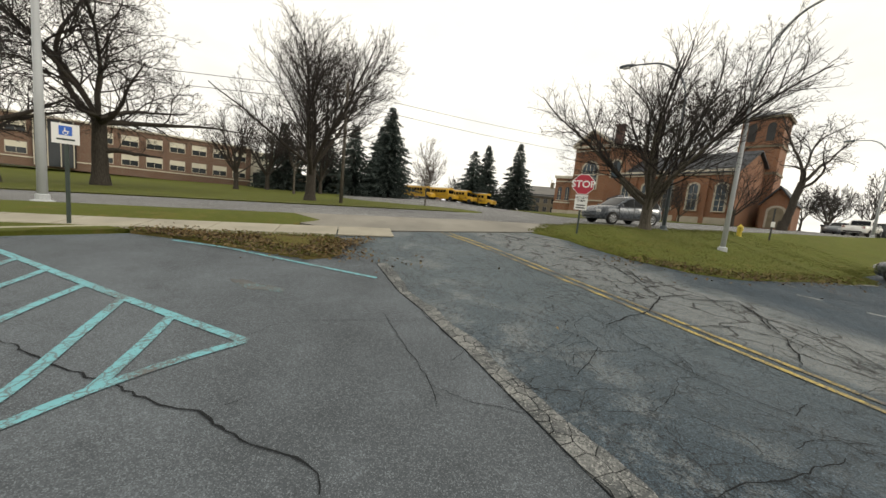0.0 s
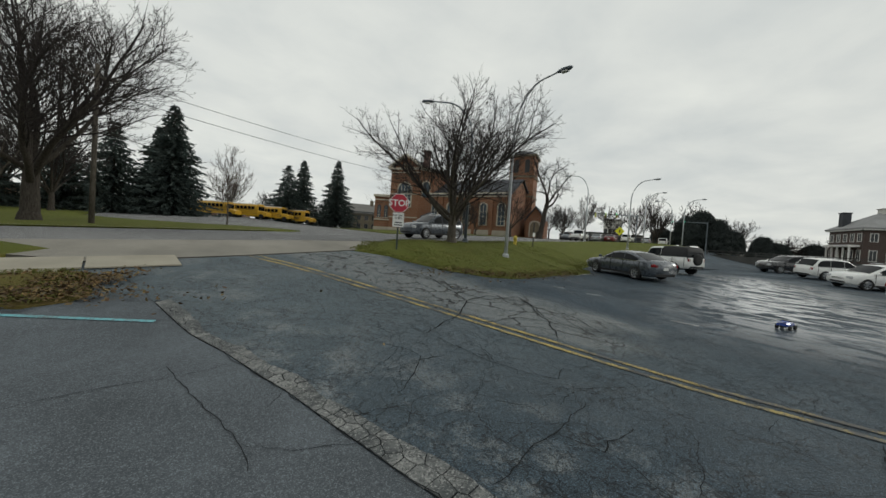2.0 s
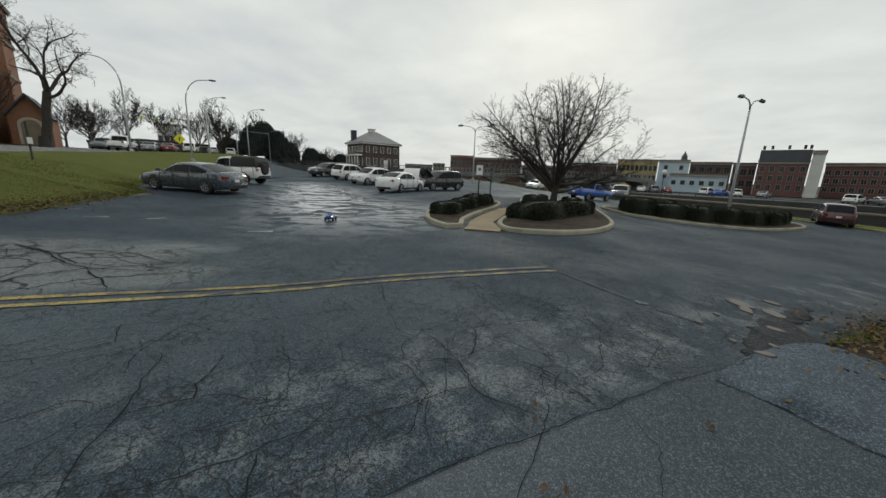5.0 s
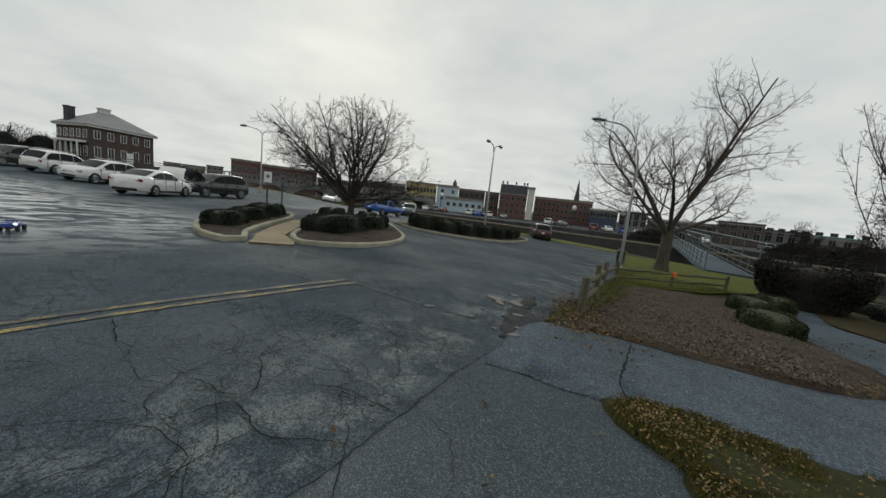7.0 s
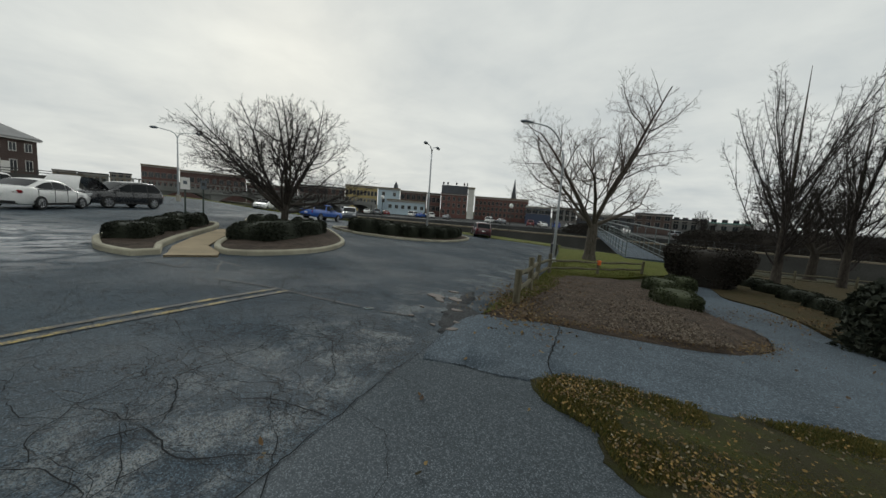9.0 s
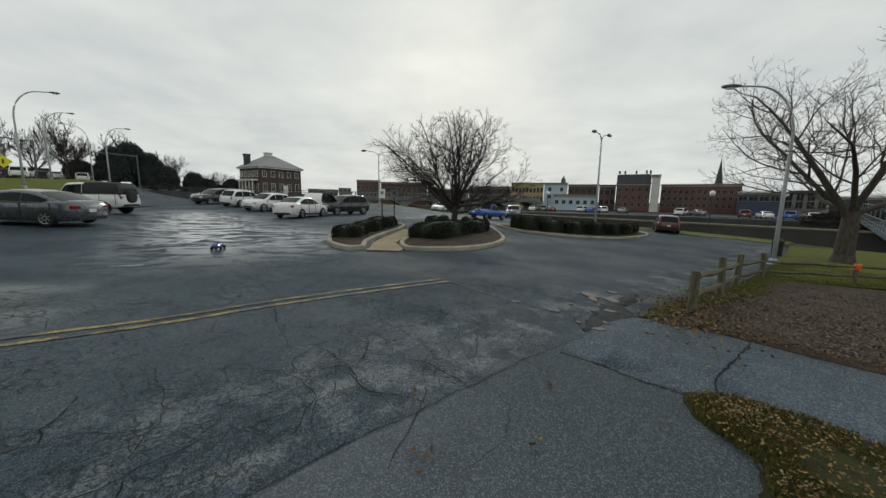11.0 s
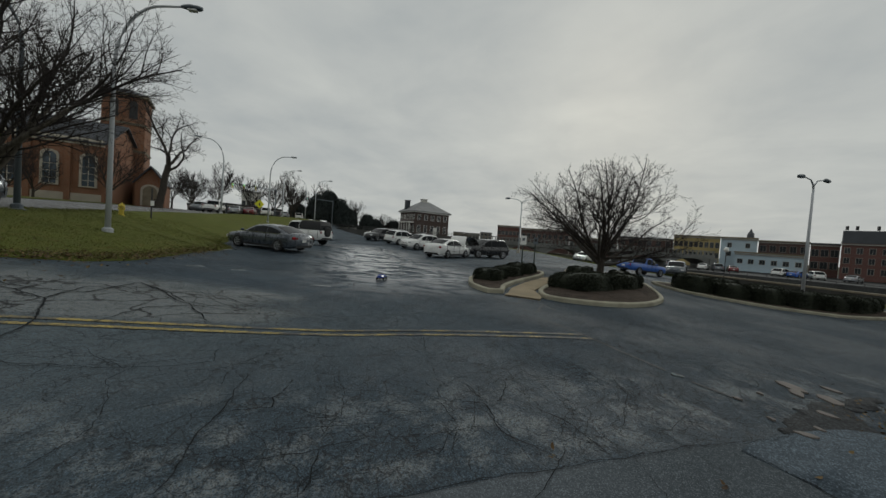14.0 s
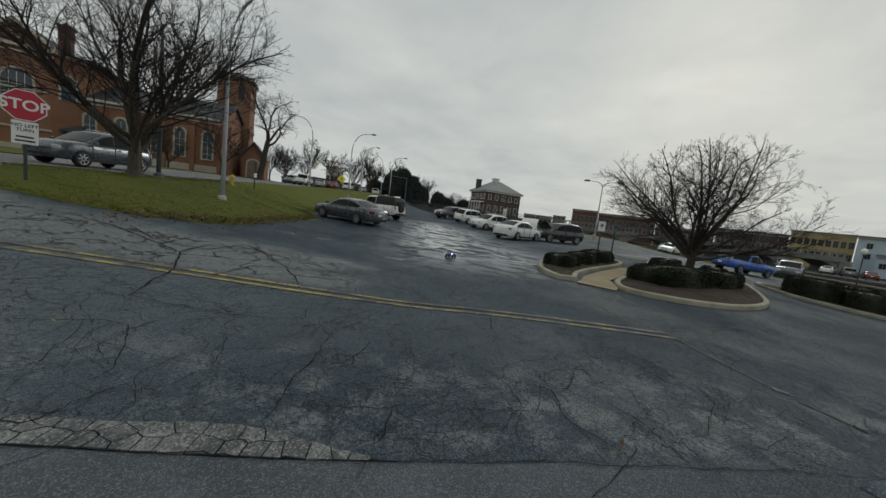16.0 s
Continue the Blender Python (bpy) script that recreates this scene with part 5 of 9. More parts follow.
def build_church():
    base = 2.3
    A, B, C = polar(14.1, 73), polar(18.7, 70), polar(21.1, 71.5)
    N1, N2 = polar(19.4, 72.6), polar(33.9, 64.0)
    ch = thing("church", "orange-red brick church with slate roofs and a square tower", "church", at=(0, 0, 0))
    # nave
    ln, rz, mid = gable_frame(N1, N2)
    nave = thing("nave", "", "")
    nave.parent = ch
    nave.matrix_basis = pose(mid[0], mid[1], 0, 0, 0, rz)
    for key in ("label", "category"):
        if key in nave:
            del nave[key]
    g = Mesh(); g.box((0, 6.5, (base + 11.3) / 2), (ln, 13, 11.3 - base))
    part("wall", g, BRICK_CHURCH, nave)
    g = Mesh(); pitched(g, ln, 13, 11.2, 3.7)
    part("roof", g, SLATE, nave)
    for sx in (-1, 1):
        g = Mesh(); g.add([(sx * (ln / 2 - 0.05) - q, y, z) for q in (0, sx * 0.3) for y, z in ((0.05, 11.1), (6.5, 14.75), (12.95, 11.1))], [(0, 1, 2), (5, 4, 3), (0, 3, 4, 1), (1, 4, 5, 2), (2, 5, 3, 0)]); part("gable", g, BRICK_CHURCH, nave)
    g = Mesh(); g.box((0, -0.18, 11.05), (ln, 0.4, 0.5)); part("cornice", g, TRIM, nave)
    g = Mesh(); g.box((0, -0.08, 10.6), (ln, 0.2, 0.18)); part("string_course", g, TRIM, nave)
    g = Mesh(); g.box((0, -0.06, 3.6), (ln, 0.25, 1.2))
    part("plinth", g, STONE, nave)
    n = 5
    for k in range(n):
        x = -ln / 2 + ln * (k + 0.9) / (n + 0.3)
        arched_window(nave, x, 5.2, 1.25, 4.0, bars=1)
    for k in range(n + 1):
        g = Mesh(); g.box((-ln / 2 + ln * (k + 0.38) / (n + 0.3), -0.22, 6.6), (0.55, 0.44, 7.4))
        part("pier", g, BRICK_CHURCH, nave)
    # side door with its dark canopy
    g = Mesh(); g.box((-ln / 2 + 1.6, -1.0, 6.25), (3.2, 2.0, 0.25)); g.add([(-ln / 2, -2.1, 6.35), (-ln / 2 + 3.2, -2.1, 6.35), (-ln / 2 + 2.6, 0, 7.4), (-ln / 2 + 0.6, 0, 7.4), (-ln / 2, 0, 6.35), (-ln / 2 + 3.2, 0, 6.35)], [(0, 1, 2, 3), (0, 3, 4), (1, 5, 2)])
    part("porch_roof", g, SLATE, nave)
    for dx in (0.25, 2.95):
        g = Mesh(); g.box((-ln / 2 + dx, -1.85, 4.6), (0.28, 0.28, 3.2)); part("post", g, STONE_BROWN, nave)
    g = Mesh(); g.box((-ln / 2 + 1.6, -0.04, 4.7), (1.8, 0.12, 3.0)); part("door", g, BLACK, nave)
    # gabled wing
    ln, rz, mid = gable_frame(A, B)
    top = 15.9
    wing = thing("wing", "", "")
    wing.parent = ch
    wing.matrix_basis = pose(mid[0], mid[1], 0, 0, 0, rz)
    g = Mesh()
    inv = wing.matrix_basis.inverted()
    loc = [inv @ Vector((*p, 0)) for p in (A, B, C)]
    back = [(loc[2].x + 1.5, 13.0), (loc[0].x, 12.0)]
    plan = [(loc[0].x, 0), (loc[1].x, 0), (loc[2].x, loc[2].y)] + back
    g.prism(plan, base, top)
    part("wall", g, BRICK_CHURCH, wing)
    x0, x1 = loc[0].x, loc[1].x
    g = Mesh()
    g.plate([(x0, 0), (x1, 0), ((x0 + x1) / 2, 2.7)], (1, 0, 0), (0, 0, 1), (0, 0.3, top), -0.3)
    ped = part("pediment", g, BRICK_CHURCH, wing)
    g = Mesh()
    ap = ((x0 + x1) / 2, top + 2.75)
    for s, e in (((x0 - 0.5, top + 0.05), ap), (ap, (x1 + 0.5, top + 0.05))):
        d = Vector((e[0] - s[0], e[1] - s[1])); nn = Vector((-d.y, d.x)).normalized() * 0.38
        g.add([(s[0], y, s[1]) for y in (-0.5, 0.35)] + [(e[0], y, e[1]) for y in (0.35, -0.5)] + [(s[0] + nn.x, y, s[1] + nn.y) for y in (-0.5, 0.35)] + [(e[0] + nn.x, y, e[1] + nn.y) for y in (0.35, -0.5)],
              [(0, 1, 2, 3), (7, 6, 5, 4), (0, 3, 7, 4), (1, 5, 6, 2), (0, 4, 5, 1), (3, 2, 6, 7)])
    g.box(((x0 + x1) / 2, -0.15, top - 0.05), (x1 - x0 + 0.9, 0.8, 0.4))
    part("cornice", g, TRIM, wing)
    g = Mesh(); g.box(((x0 + x1) / 2, -0.06, top - 0.75), (x1 - x0 + 0.4, 0.3, 0.22)); part("string_course", g, TRIM, wing)
    g = Mesh()
    q = Vector((loc[2].x - loc[1].x, loc[2].y - loc[1].y)); ang = math.degrees(math.atan2(q.y, q.x))
    m = ((loc[1].x + loc[2].x) / 2, (loc[1].y + loc[2].y) / 2)
    g.box((m[0], m[1], top - 0.05), (q.length + 0.3, 0.9, 0.4), ang)
    part("cornice", g, TRIM, wing)
    g = Mesh()
    g.add([(x0 - 0.5, -0.45, top + 0.2), ((x0 + x1) / 2, -0.45, top + 3.1), (x1 + 0.5, -0.45, top + 0.2), (x0 - 0.5, 12.3, top + 0.2), ((x0 + x1) / 2, 9.0, top + 3.1), (x1 + 0.5, 12.3, top + 0.2), (loc[2].x + 1.8, loc[2].y - 0.3, top + 0.2), (loc[2].x + 1.8, 13.0, top + 0.2)],
          [(0, 1, 4, 3), (1, 2, 5, 4), (3, 4, 5), (2, 6, 7, 5)])
    part("roof", g, SLATE, wing)
    g = Mesh()
    ring_plate(g, [(0.28 * math.cos(6.283 * k / 18), 0.28 * math.sin(6.283 * k / 18)) for k in range(18)], [(0.5 * math.cos(6.283 * k / 18), 0.5 * math.sin(6.283 * k / 18)) for k in range(18)], ((x0 + x1) / 2, 0.0, top + 1.1), 0.1)
    part("roundel", g, STONE, wing)
    arched_window(wing, (x0 + x1) / 2 + 0.1, 8.1, 2.9, 4.9, bars=3)
    g = Mesh(); g.box(((x0 + x1) / 2, -0.08, 10.7), (x1 - x0 + 0.1, 0.1, 0.2)); part("string_course", g, STONE, wing)
    g = Mesh(); g.box(((x0 + x1) / 2, -0.08, 5.9), (x1 - x0 + 0.1, 0.2, 0.25))
    part("string_course", g, STONE, wing)
    g = Mesh(); g.box(((x0 + x1) / 2, -0.1, 3.0), (x1 - x0 + 0.3, 0.4, 1.5))
    part("plinth", g, STONE, wing)
    side = thing("side_face", "", "")
    side.parent = wing
    side.matrix_basis = pose(m[0], m[1], 0, 0, 0, ang)
    g = Mesh(); g.plate(arch(1.5, 3.2), (1, 0, 0), (0, 0, 1), (0, -0.02, 10.2), 0.04)
    side_me = part("window", g, PANE_BLUE, wing)
    side_me.matrix_basis = side.matrix_basis
    g = Mesh(); ring_plate(g, arch(1.5, 3.2), [(a * 1.35, b + (0.28 if b > 1 else 0)) for a, b in arch(1.5, 3.2)], (0, 0, 10.2), 0.1)
    sp = part("surround", g, STONE, wing)
    sp.matrix_basis = side.matrix_basis
    bpy.data.objects.remove(side)
    g = Mesh(); g.box(((x0 + x1) / 2 + 2.9, 4.0, top + 2.6), (1.2, 1.2, 3.6)); g.box(((x0 + x1) / 2 + 2.9, 4.0, top + 4.45), (1.5, 1.5, 0.3))
    part("chimney", g, BRICK_DARK, wing)
    # low flat-roofed annexe
    P, Q = polar(11.7, 75), polar(14.3, 74.2)
    ln, rz, mid = gable_frame(P, Q)
    an = thing("annexe", "", "")
    an.parent = ch
    an.matrix_basis = pose(mid[0], mid[1], 0, 0, 0, rz)
    g = Mesh(); g.box((0, 5, (base + 10.2) / 2), (ln, 10, 10.2 - base)); part("wall", g, BRICK_CHURCH, an)
    g = Mesh(); g.box((0, 4.9, 10.35), (ln + 0.5, 10.6, 0.5)); part("cornice", g, TRIM, an)
    for z, t in ((9.5, 0.2), (5.3, 0.25)):
        g = Mesh(); g.box((0, -0.06, z), (ln + 0.1, 0.2, t)); part("string_course", g, TRIM, an)
    g = Mesh(); g.box((0, -0.08, 3.0), (ln + 0.2, 0.3, 1.5)); part("plinth", g, STONE, an)
    for x in (-0.75, 0.75):
        arched_window(an, x, 5.8, 0.75, 2.6, bars=1, surround=False)
    # tower
    P, Q = polar(33.5, 74.5), polar(37.4, 73.5)
    ln, rz, mid = gable_frame(P, Q)
    tw = thing("tower", "", "")
    tw.parent = ch
    tw.matrix_basis = pose(mid[0], mid[1], 0, 0, 0, rz)
    g = Mesh(); g.box((0, ln / 2, (base + 20.6) / 2), (ln, ln, 20.6 - base)); part("wall", g, BRICK_CHURCH, tw)
    for z, o in ((20.6, 0.7), (16.2, 0.3), (12.0, 0.25)):
        g = Mesh(); g.box((0, ln / 2, z), (ln + o, ln + o, 0.35)); part("cornice", g, STONE_BROWN, tw)
    g = Mesh(); e = ln / 2 + 0.45
    g.add([(-e, -e + ln / 2, 20.75), (e, -e + ln / 2, 20.75), (e, e + ln / 2, 20.75), (-e, e + ln / 2, 20.75), (0, ln / 2, 22.2)], [(0, 1, 4), (1, 2, 4), (2, 3, 4), (3, 0, 4), (3, 2, 1, 0)])
    part("roof", g, SLATE, tw)
    for x in (-ln * 0.22, ln * 0.22):
        g = Mesh(); g.plate(arch(1.0, 2.8), (1, 0, 0), (0, 0, 1), (x, -0.03, 17.0), 0.05); lou = part("louvre", g, BLACK, tw)
    # entrance porch
    P, Q = polar(36.7, 69.5), polar(39.6, 69.0)
    ln, rz, mid = gable_frame(P, Q)
    po = thing("porch", "", "")
    po.parent = ch
    po.matrix_basis = pose(mid[0], mid[1], 0, 0, 0, rz)
    g = Mesh(); g.box((0, 3, (base + 7.0) / 2), (ln, 6, 7.0 - base)); g.plate([(-ln / 2, 7.0), (ln / 2, 7.0), (0, 9.3)], (1, 0, 0), (0, 0, 1), (0, 0.2, 0), -0.2); part("wall", g, BRICK_CHURCH, po)
    g = Mesh()
    for s in (-1, 1):
        g.add([(s * (ln / 2 + 0.3), -0.35, 6.85), (0, -0.35, 9.6), (0, 6, 9.6), (s * (ln / 2 + 0.3), 6, 6.85), (s * (ln / 2 + 0.3), -0.35, 6.6), (0, -0.35, 9.3)], [(0, 1, 2, 3), (0, 4, 5, 1)])
    part("roof", g, SLATE, po)
    g = Mesh(); g.plate(arch(1.7, 3.0), (1, 0, 0), (0, 0, 1), (0, -0.03, 3.5), 0.05); part("door", g, STONE_BROWN, po)
    g = Mesh(); ring_plate(g, arch(1.7, 3.0), [(a * 1.3, b + (0.26 if b > 1 else 0)) for a, b in arch(1.7, 3.0)], (0, 0, 3.5), 0.12); part("surround", g, STONE, po)
    return ch


def wing_join(ch):
    """Turns the wings' empties into plain meshes' parents: parts hang from the building itself."""
    for o in list(ch.children):
        if o.data is None:
            for c in list(o.children):
                m = o.matrix_basis @ c.matrix_basis
                for d in c.children:
                    d.matrix_basis = d.matrix_basis
                c.parent = ch
                c.matrix_basis = m
            bpy.data.objects.remove(o)


wing_join(build_church())


def build_school():
    P, Q = polar(-62, 87.5), polar(-35.2, 81)
    ln, rz, mid = gable_frame(P, Q)
    base, top = 2.0, 9.75
    sc = thing("school", "long two-storey brown brick school with pale panelled windows", "school", at=(mid[0], mid[1], 0), rz=rz)
    g = Mesh(); g.box((0, 7, (base + top) / 2), (ln, 14, top - base)); part("wall", g, BRICK_SCHOOL, sc)
    g = Mesh(); g.box((0, 7, top + 0.12), (ln + 0.5, 14.5, 0.3)); part("parapet", g, TRIM, sc)
    g = Mesh(); g.box((0, -0.05, 3.35), (ln, 0.2, 0.18)); part("string_course", g, TRIM, sc)
    x = ln / 2 - 2.0
    while x > -ln / 2 + 2:
        if not (-ln / 2 + 10 < x < -ln / 2 + 15):
            for z in (3.8, 7.0):
                flat_window(sc, x, z, 2.1, 1.75, panel=0.5, bars=1)
        x -= 3.25
    g = Mesh(); g.box((-ln / 2 + 12.5, -0.3, 5.9), (4.6, 0.6, 7.2)); part("stair_glass", g, PANE, sc)
    g = Mesh()
    for k in range(4):
        g.box((-ln / 2 + 10.3 + 1.45 * k, -0.63, 5.9), (0.12, 0.1, 7.2))
    part("mullion", g, TRIM, sc)
    # pale end bay and low link
    g = Mesh(); g.box((ln / 2 + 2.2, 5, (base + 9.4) / 2), (4.4, 9, 9.4 - base)); part("end_wall", g, PANEL, sc)
    g = Mesh(); g.box((ln / 2 + 2.2, 0.46, 3.9), (3.4, 0.1, 2.7)); part("door", g, BLACK, sc)
    g = Mesh(); g.box((ln / 2 + 27, 9, (base + 5.6) / 2), (46, 8, 5.6 - base)); part("link_wall", g, BRICK_SCHOOL, sc)
    g = Mesh(); g.box((ln / 2 + 27, 9, 5.75), (46.4, 8.4, 0.3)); part("link_parapet", g, TRIM, sc)
    for k in range(9):
        flat_window(sc, ln / 2 + 8 + 4.4 * k, 3.4, 2.4, 1.4, y=5.0, bars=2)


build_school()


TOWN_TRIM = mottled("weathered_trim", (0.26, 0.245, 0.22), 0.8, 0.8, 10, 0.2)
TOWN_GREY = mottled("grey_render", (0.20, 0.20, 0.195), 0.85, 0.4, 8, 0.25)


def block(name, label, az0, az1, r, z0, z1, depth, wall, roof=None, rows=(), cols=0, glass=None, wsize=(1.2, 1.7), category="building", r1=None, frame=None, cornice=True, arch_top=False):
    """A town building whose front stands between two bearings; rows: sill heights."""
    P, Q = polar(az0, r), polar(az1, r1 or r)
    ln, rz, mid = gable_frame(P, Q)
    ob = thing(name, label, category, at=(mid[0], mid[1], 0), rz=rz)
    g = Mesh(); g.box((0, depth / 2, (z0 + z1) / 2), (ln, depth, z1 - z0)); part("wall", g, wall, ob)
    g = Mesh(); g.box((0, depth / 2, z1 + 0.1), (ln + 0.3, depth + 0.4, 0.35)); part("parapet", g, roof or STONE_BROWN, ob)
    if cornice:
        g = Mesh(); g.box((0, -0.12, z1 - 0.35), (ln + 0.1, 0.3, 0.3)); part("cornice", g, frame or TOWN_TRIM, ob)
    for z in rows:
        for k in range(cols):
            flat_window(ob, -ln / 2 + ln * (k + 0.5) / cols, z, wsize[0], wsize[1], frame=frame or TOWN_TRIM, glass=glass, bars=1)
    return ob


WHITEWASH = mottled("white_render", (0.55, 0.54, 0.5), 0.8, 0.4, 8, 0.15)
SHINGLE = mottled("pale_shingle", (0.27, 0.27, 0.27), 0.85, 0.6, 12, 0.15)
BRICK_BROWN = brickwork("brown_brick", (0.085, 0.055, 0.047), (0.07, 0.045, 0.04), (0.12, 0.105, 0.095))


def build_brick_house():
    """The hip-roofed brick building past the lot."""
    P, Q = polar(74.07, 105), polar(79.67, 111.5)
    ln, rz, mid = gable_frame(P, Q)
    z0, ze, zt = 2.2, 9.75, 13.3
    ob = thing("brick_hall", "red-brown brick building with a grey hipped roof and white windows", "building", at=(mid[0], mid[1], 0), rz=rz)
    d = 10.0
    g = Mesh(); g.box((0, d / 2, (z0 + ze) / 2), (ln, d, ze - z0)); part("wall", g, BRICK_BROWN, ob)
    g = Mesh(); a, b = ln / 2 + 0.6, d / 2 + 0.6
    g.add([(-a, -0.6, ze), (a, -0.6, ze), (a, d + 0.6, ze), (-a, d + 0.6, ze), (-a + b, d / 2, zt), (a - b, d / 2, zt), (-a, -0.6, ze - 0.3), (a, -0.6, ze - 0.3), (a, d + 0.6, ze - 0.3), (-a, d + 0.6, ze - 0.3)],
          [(0, 1, 5, 4), (1, 2, 5), (2, 3, 4, 5), (3, 0, 4), (0, 6, 7, 1), (1, 7, 8, 2), (2, 8, 9, 3), (3, 9, 6, 0), (9, 8, 7, 6)])
    part("roof", g, SHINGLE, ob)
    g = Mesh(); g.box((-0.6, d / 2, zt + 0.1), (1.7, 1.4, 1.0)); g.box((-0.6, d / 2, zt + 0.65), (2.0, 1.7, 0.16)); part("roof_vent", g, WHITEWASH, ob)
    g = Mesh(); g.box((-ln / 2 + 0.8, d * 0.72, ze + 1.7), (1.3, 1.3, 3.4)); g.box((-ln / 2 + 0.8, d * 0.72, ze + 3.45), (1.5, 1.5, 0.2)); part("chimney", g, SLATE, ob)
    g = Mesh(); g.box((0, -0.25, ze - 0.3), (ln + 0.9, 0.6, 0.4)); part("cornice", g, WHITE, ob)
    g = Mesh(); g.box((-ln / 2 - 0.25, d / 2, ze - 0.3), (0.5, d + 0.9, 0.4)); part("cornice", g, WHITE, ob)
    for z, hh in ((3.2, 2.1), (7.0, 1.6)):
        for k in range(5):
            flat_window(ob, -ln / 2 + ln * (k + 0.6) / 5.2, z, 1.0, hh, frame=WHITE, bars=1)
        for k in range(5):
            win = flat_window(ob, -d / 2 + d * (k + 0.5) / 5, z, 0.95, hh, frame=WHITE, bars=1)
            win.matrix_basis = pose(-ln / 2, d / 2, 0, 0, 0, -90)
    # columned porch along the end wall
    for k in range(5):
        g = Mesh(); g.tube([(-ln / 2 - 1.5, 0.8 + 1.7 * k, z0), (-ln / 2 - 1.5, 0.8 + 1.7 * k, 5.9)], 0.17, 8); part("column", g, WHITE, ob)
    g = Mesh(); g.box((-ln / 2 - 0.9, d / 2 - 0.5, 6.1), (1.9, 7.6, 0.4)); part("porch_roof", g, WHITE, ob)
    g = Mesh(); g.box((1.2, -0.03, 3.6), (1.3, 0.12, 2.6)); part("door", g, WHITE, ob)


build_brick_house()

# the stone house behind the spruces
ob = block("stone_house", "brown stone house with a steep gable behind the spruces", 7.5, 12.2, 104, 2.5, 8.2, 9, STONE_BROWN, SLATE, (3.6, 6.0), 4, wsize=(1.0, 1.4))
g = Mesh(); pitched(g, 8.6, 9.6, 8.3, 2.8); part("roof", g, SLATE_GREY, ob)
g = Mesh(); g.box((2.5, 4.5, 11.2), (1.0, 1.0, 2.2)); part("chimney", g, STONE_BROWN, ob)

# the town across the river
BLUEWASH = mottled("pale_blue_render", (0.40, 0.49, 0.55), 0.8, 0.5, 10, 0.12)
YELLOWWASH = mottled("ochre_render", (0.42, 0.33, 0.14), 0.8, 0.5, 10, 0.12)
NAVY = mottled("dark_blue_cladding", (0.035, 0.05, 0.09), 0.6, 0.5, 8, 0.2)
DARKCLAD = mottled("dark_cladding", (0.06, 0.065, 0.075), 0.6, 0.5, 8, 0.2)
GREENROOF = mottled("green_copper", (0.16, 0.30, 0.26), 0.7, 0.5, 8, 0.2)
TZ = -1.0
block("town_block", "long low red brick warehouse across the river", 87.9, 91.6, 150, TZ, 9.0, 14, BRICK_RED, None, (2.0, 5.2), 6)
block("town_block", "brown brick row with dark windows across the river", 91.7, 99.2, 146, TZ, 8.2, 14, BRICK_DARK, None, (1.5, 4.6), 9)
block("town_block", "low brown brick row beyond the bridge", 99.3, 106, 140, TZ, 5.6, 14, BRICK_DARK, None, (2.2,), 8)
block("town_block", "dark brick house with a flat roof beyond the bridge", 106.1, 112.9, 134, TZ, 6.6, 14, BRICK_DARK, SLATE, (1.5, 4.2), 6)
block("town_block", "ochre two-storey building with a row of dark windows", 113.0, 118.0, 128, TZ, 7.8, 12, YELLOWWASH, STONE_BROWN, (1.6, 4.6), 9, wsize=(0.8, 1.6))
bw = block("town_block", "pale blue rendered building with a blank side wall", 118.1, 121.6, 120, TZ, 7.4, 14, BLUEWASH, STONE_BROWN, (2.6, 4.9), 2, wsize=(0.8, 1.2))
block("town_block", "pale blue low shed with small windows", 119.6, 125.8, 112, TZ, 3.5, 7, BLUEWASH, STONE_BROWN, (0.9,), 6, wsize=(0.9, 1.1))
block("town_block", "brown brick terrace with a flat roof", 121.7, 126.0, 134, TZ, 7.5, 12, BRICK_DARK, None, (4.6,), 5)
block("town_block", "red brick house with outside stairs", 126.1, 128.3, 124, TZ, 6.9, 12, BRICK_RED, DARKCLAD, (0.9, 3.9), 3)
tb = block("town_block", "tall red brick building with dark cladding on top", 128.4, 132.7, 118, TZ, 7.2, 14, BRICK_RED, DARKCLAD, (0.4, 2.6, 4.8), 5, wsize=(0.8, 1.3))
g = Mesh(); g.box((0, 7, 8.6), (8.9, 14.2, 2.6)); part("upper_storey", g, DARKCLAD, tb)
for x in (-4, -2.5, 0.5, 3.2, 4.2):
    g = Mesh(); g.box((x, 3, 10.7), (0.5, 0.5, 0.9)); part("vent", g, BLACK, tb)
block("town_block", "white-painted brick end wall of the tall building", 132.8, 133.8, 117.5, TZ, 9.4, 14, WHITEWASH, STONE_BROWN, (), 0)
block("town_block", "long three-storey red brick mill with many windows", 134.0, 142.6, 126, TZ, 7.0, 14, BRICK_RED, None, (0.4, 2.4, 4.4), 13, wsize=(0.8, 1.2))
block("town_block", "dark blue clad workshop with bright windows", 142.3, 146.2, 112, TZ, 4.5, 12, NAVY, WHITEWASH, (2.4,), 4, wsize=(1.6, 1.2))
block("town_block", "pale low commercial block by the river", 146.4, 150, 118, TZ, 4.8, 12, TOWN_GREY, DARKCLAD, (0.8, 2.6), 4)
block("town_block", "dark low sheds behind the footbridge", 150.1, 158, 124, TZ, 3.6, 12, DARKCLAD, WHITEWASH, (1.2,), 5)
block("town_block", "brown brick house with balconies across the river", 158, 162.5, 116, TZ, 4.6, 12, BRICK_BROWN, SLATE, (0.6, 3.0), 4)
block("town_block", "cream block with a flat roof across the river", 162.5, 166.5, 122, TZ, 3.6, 12, TOWN_GREY, DARKCLAD, (0.8, 2.6), 4)
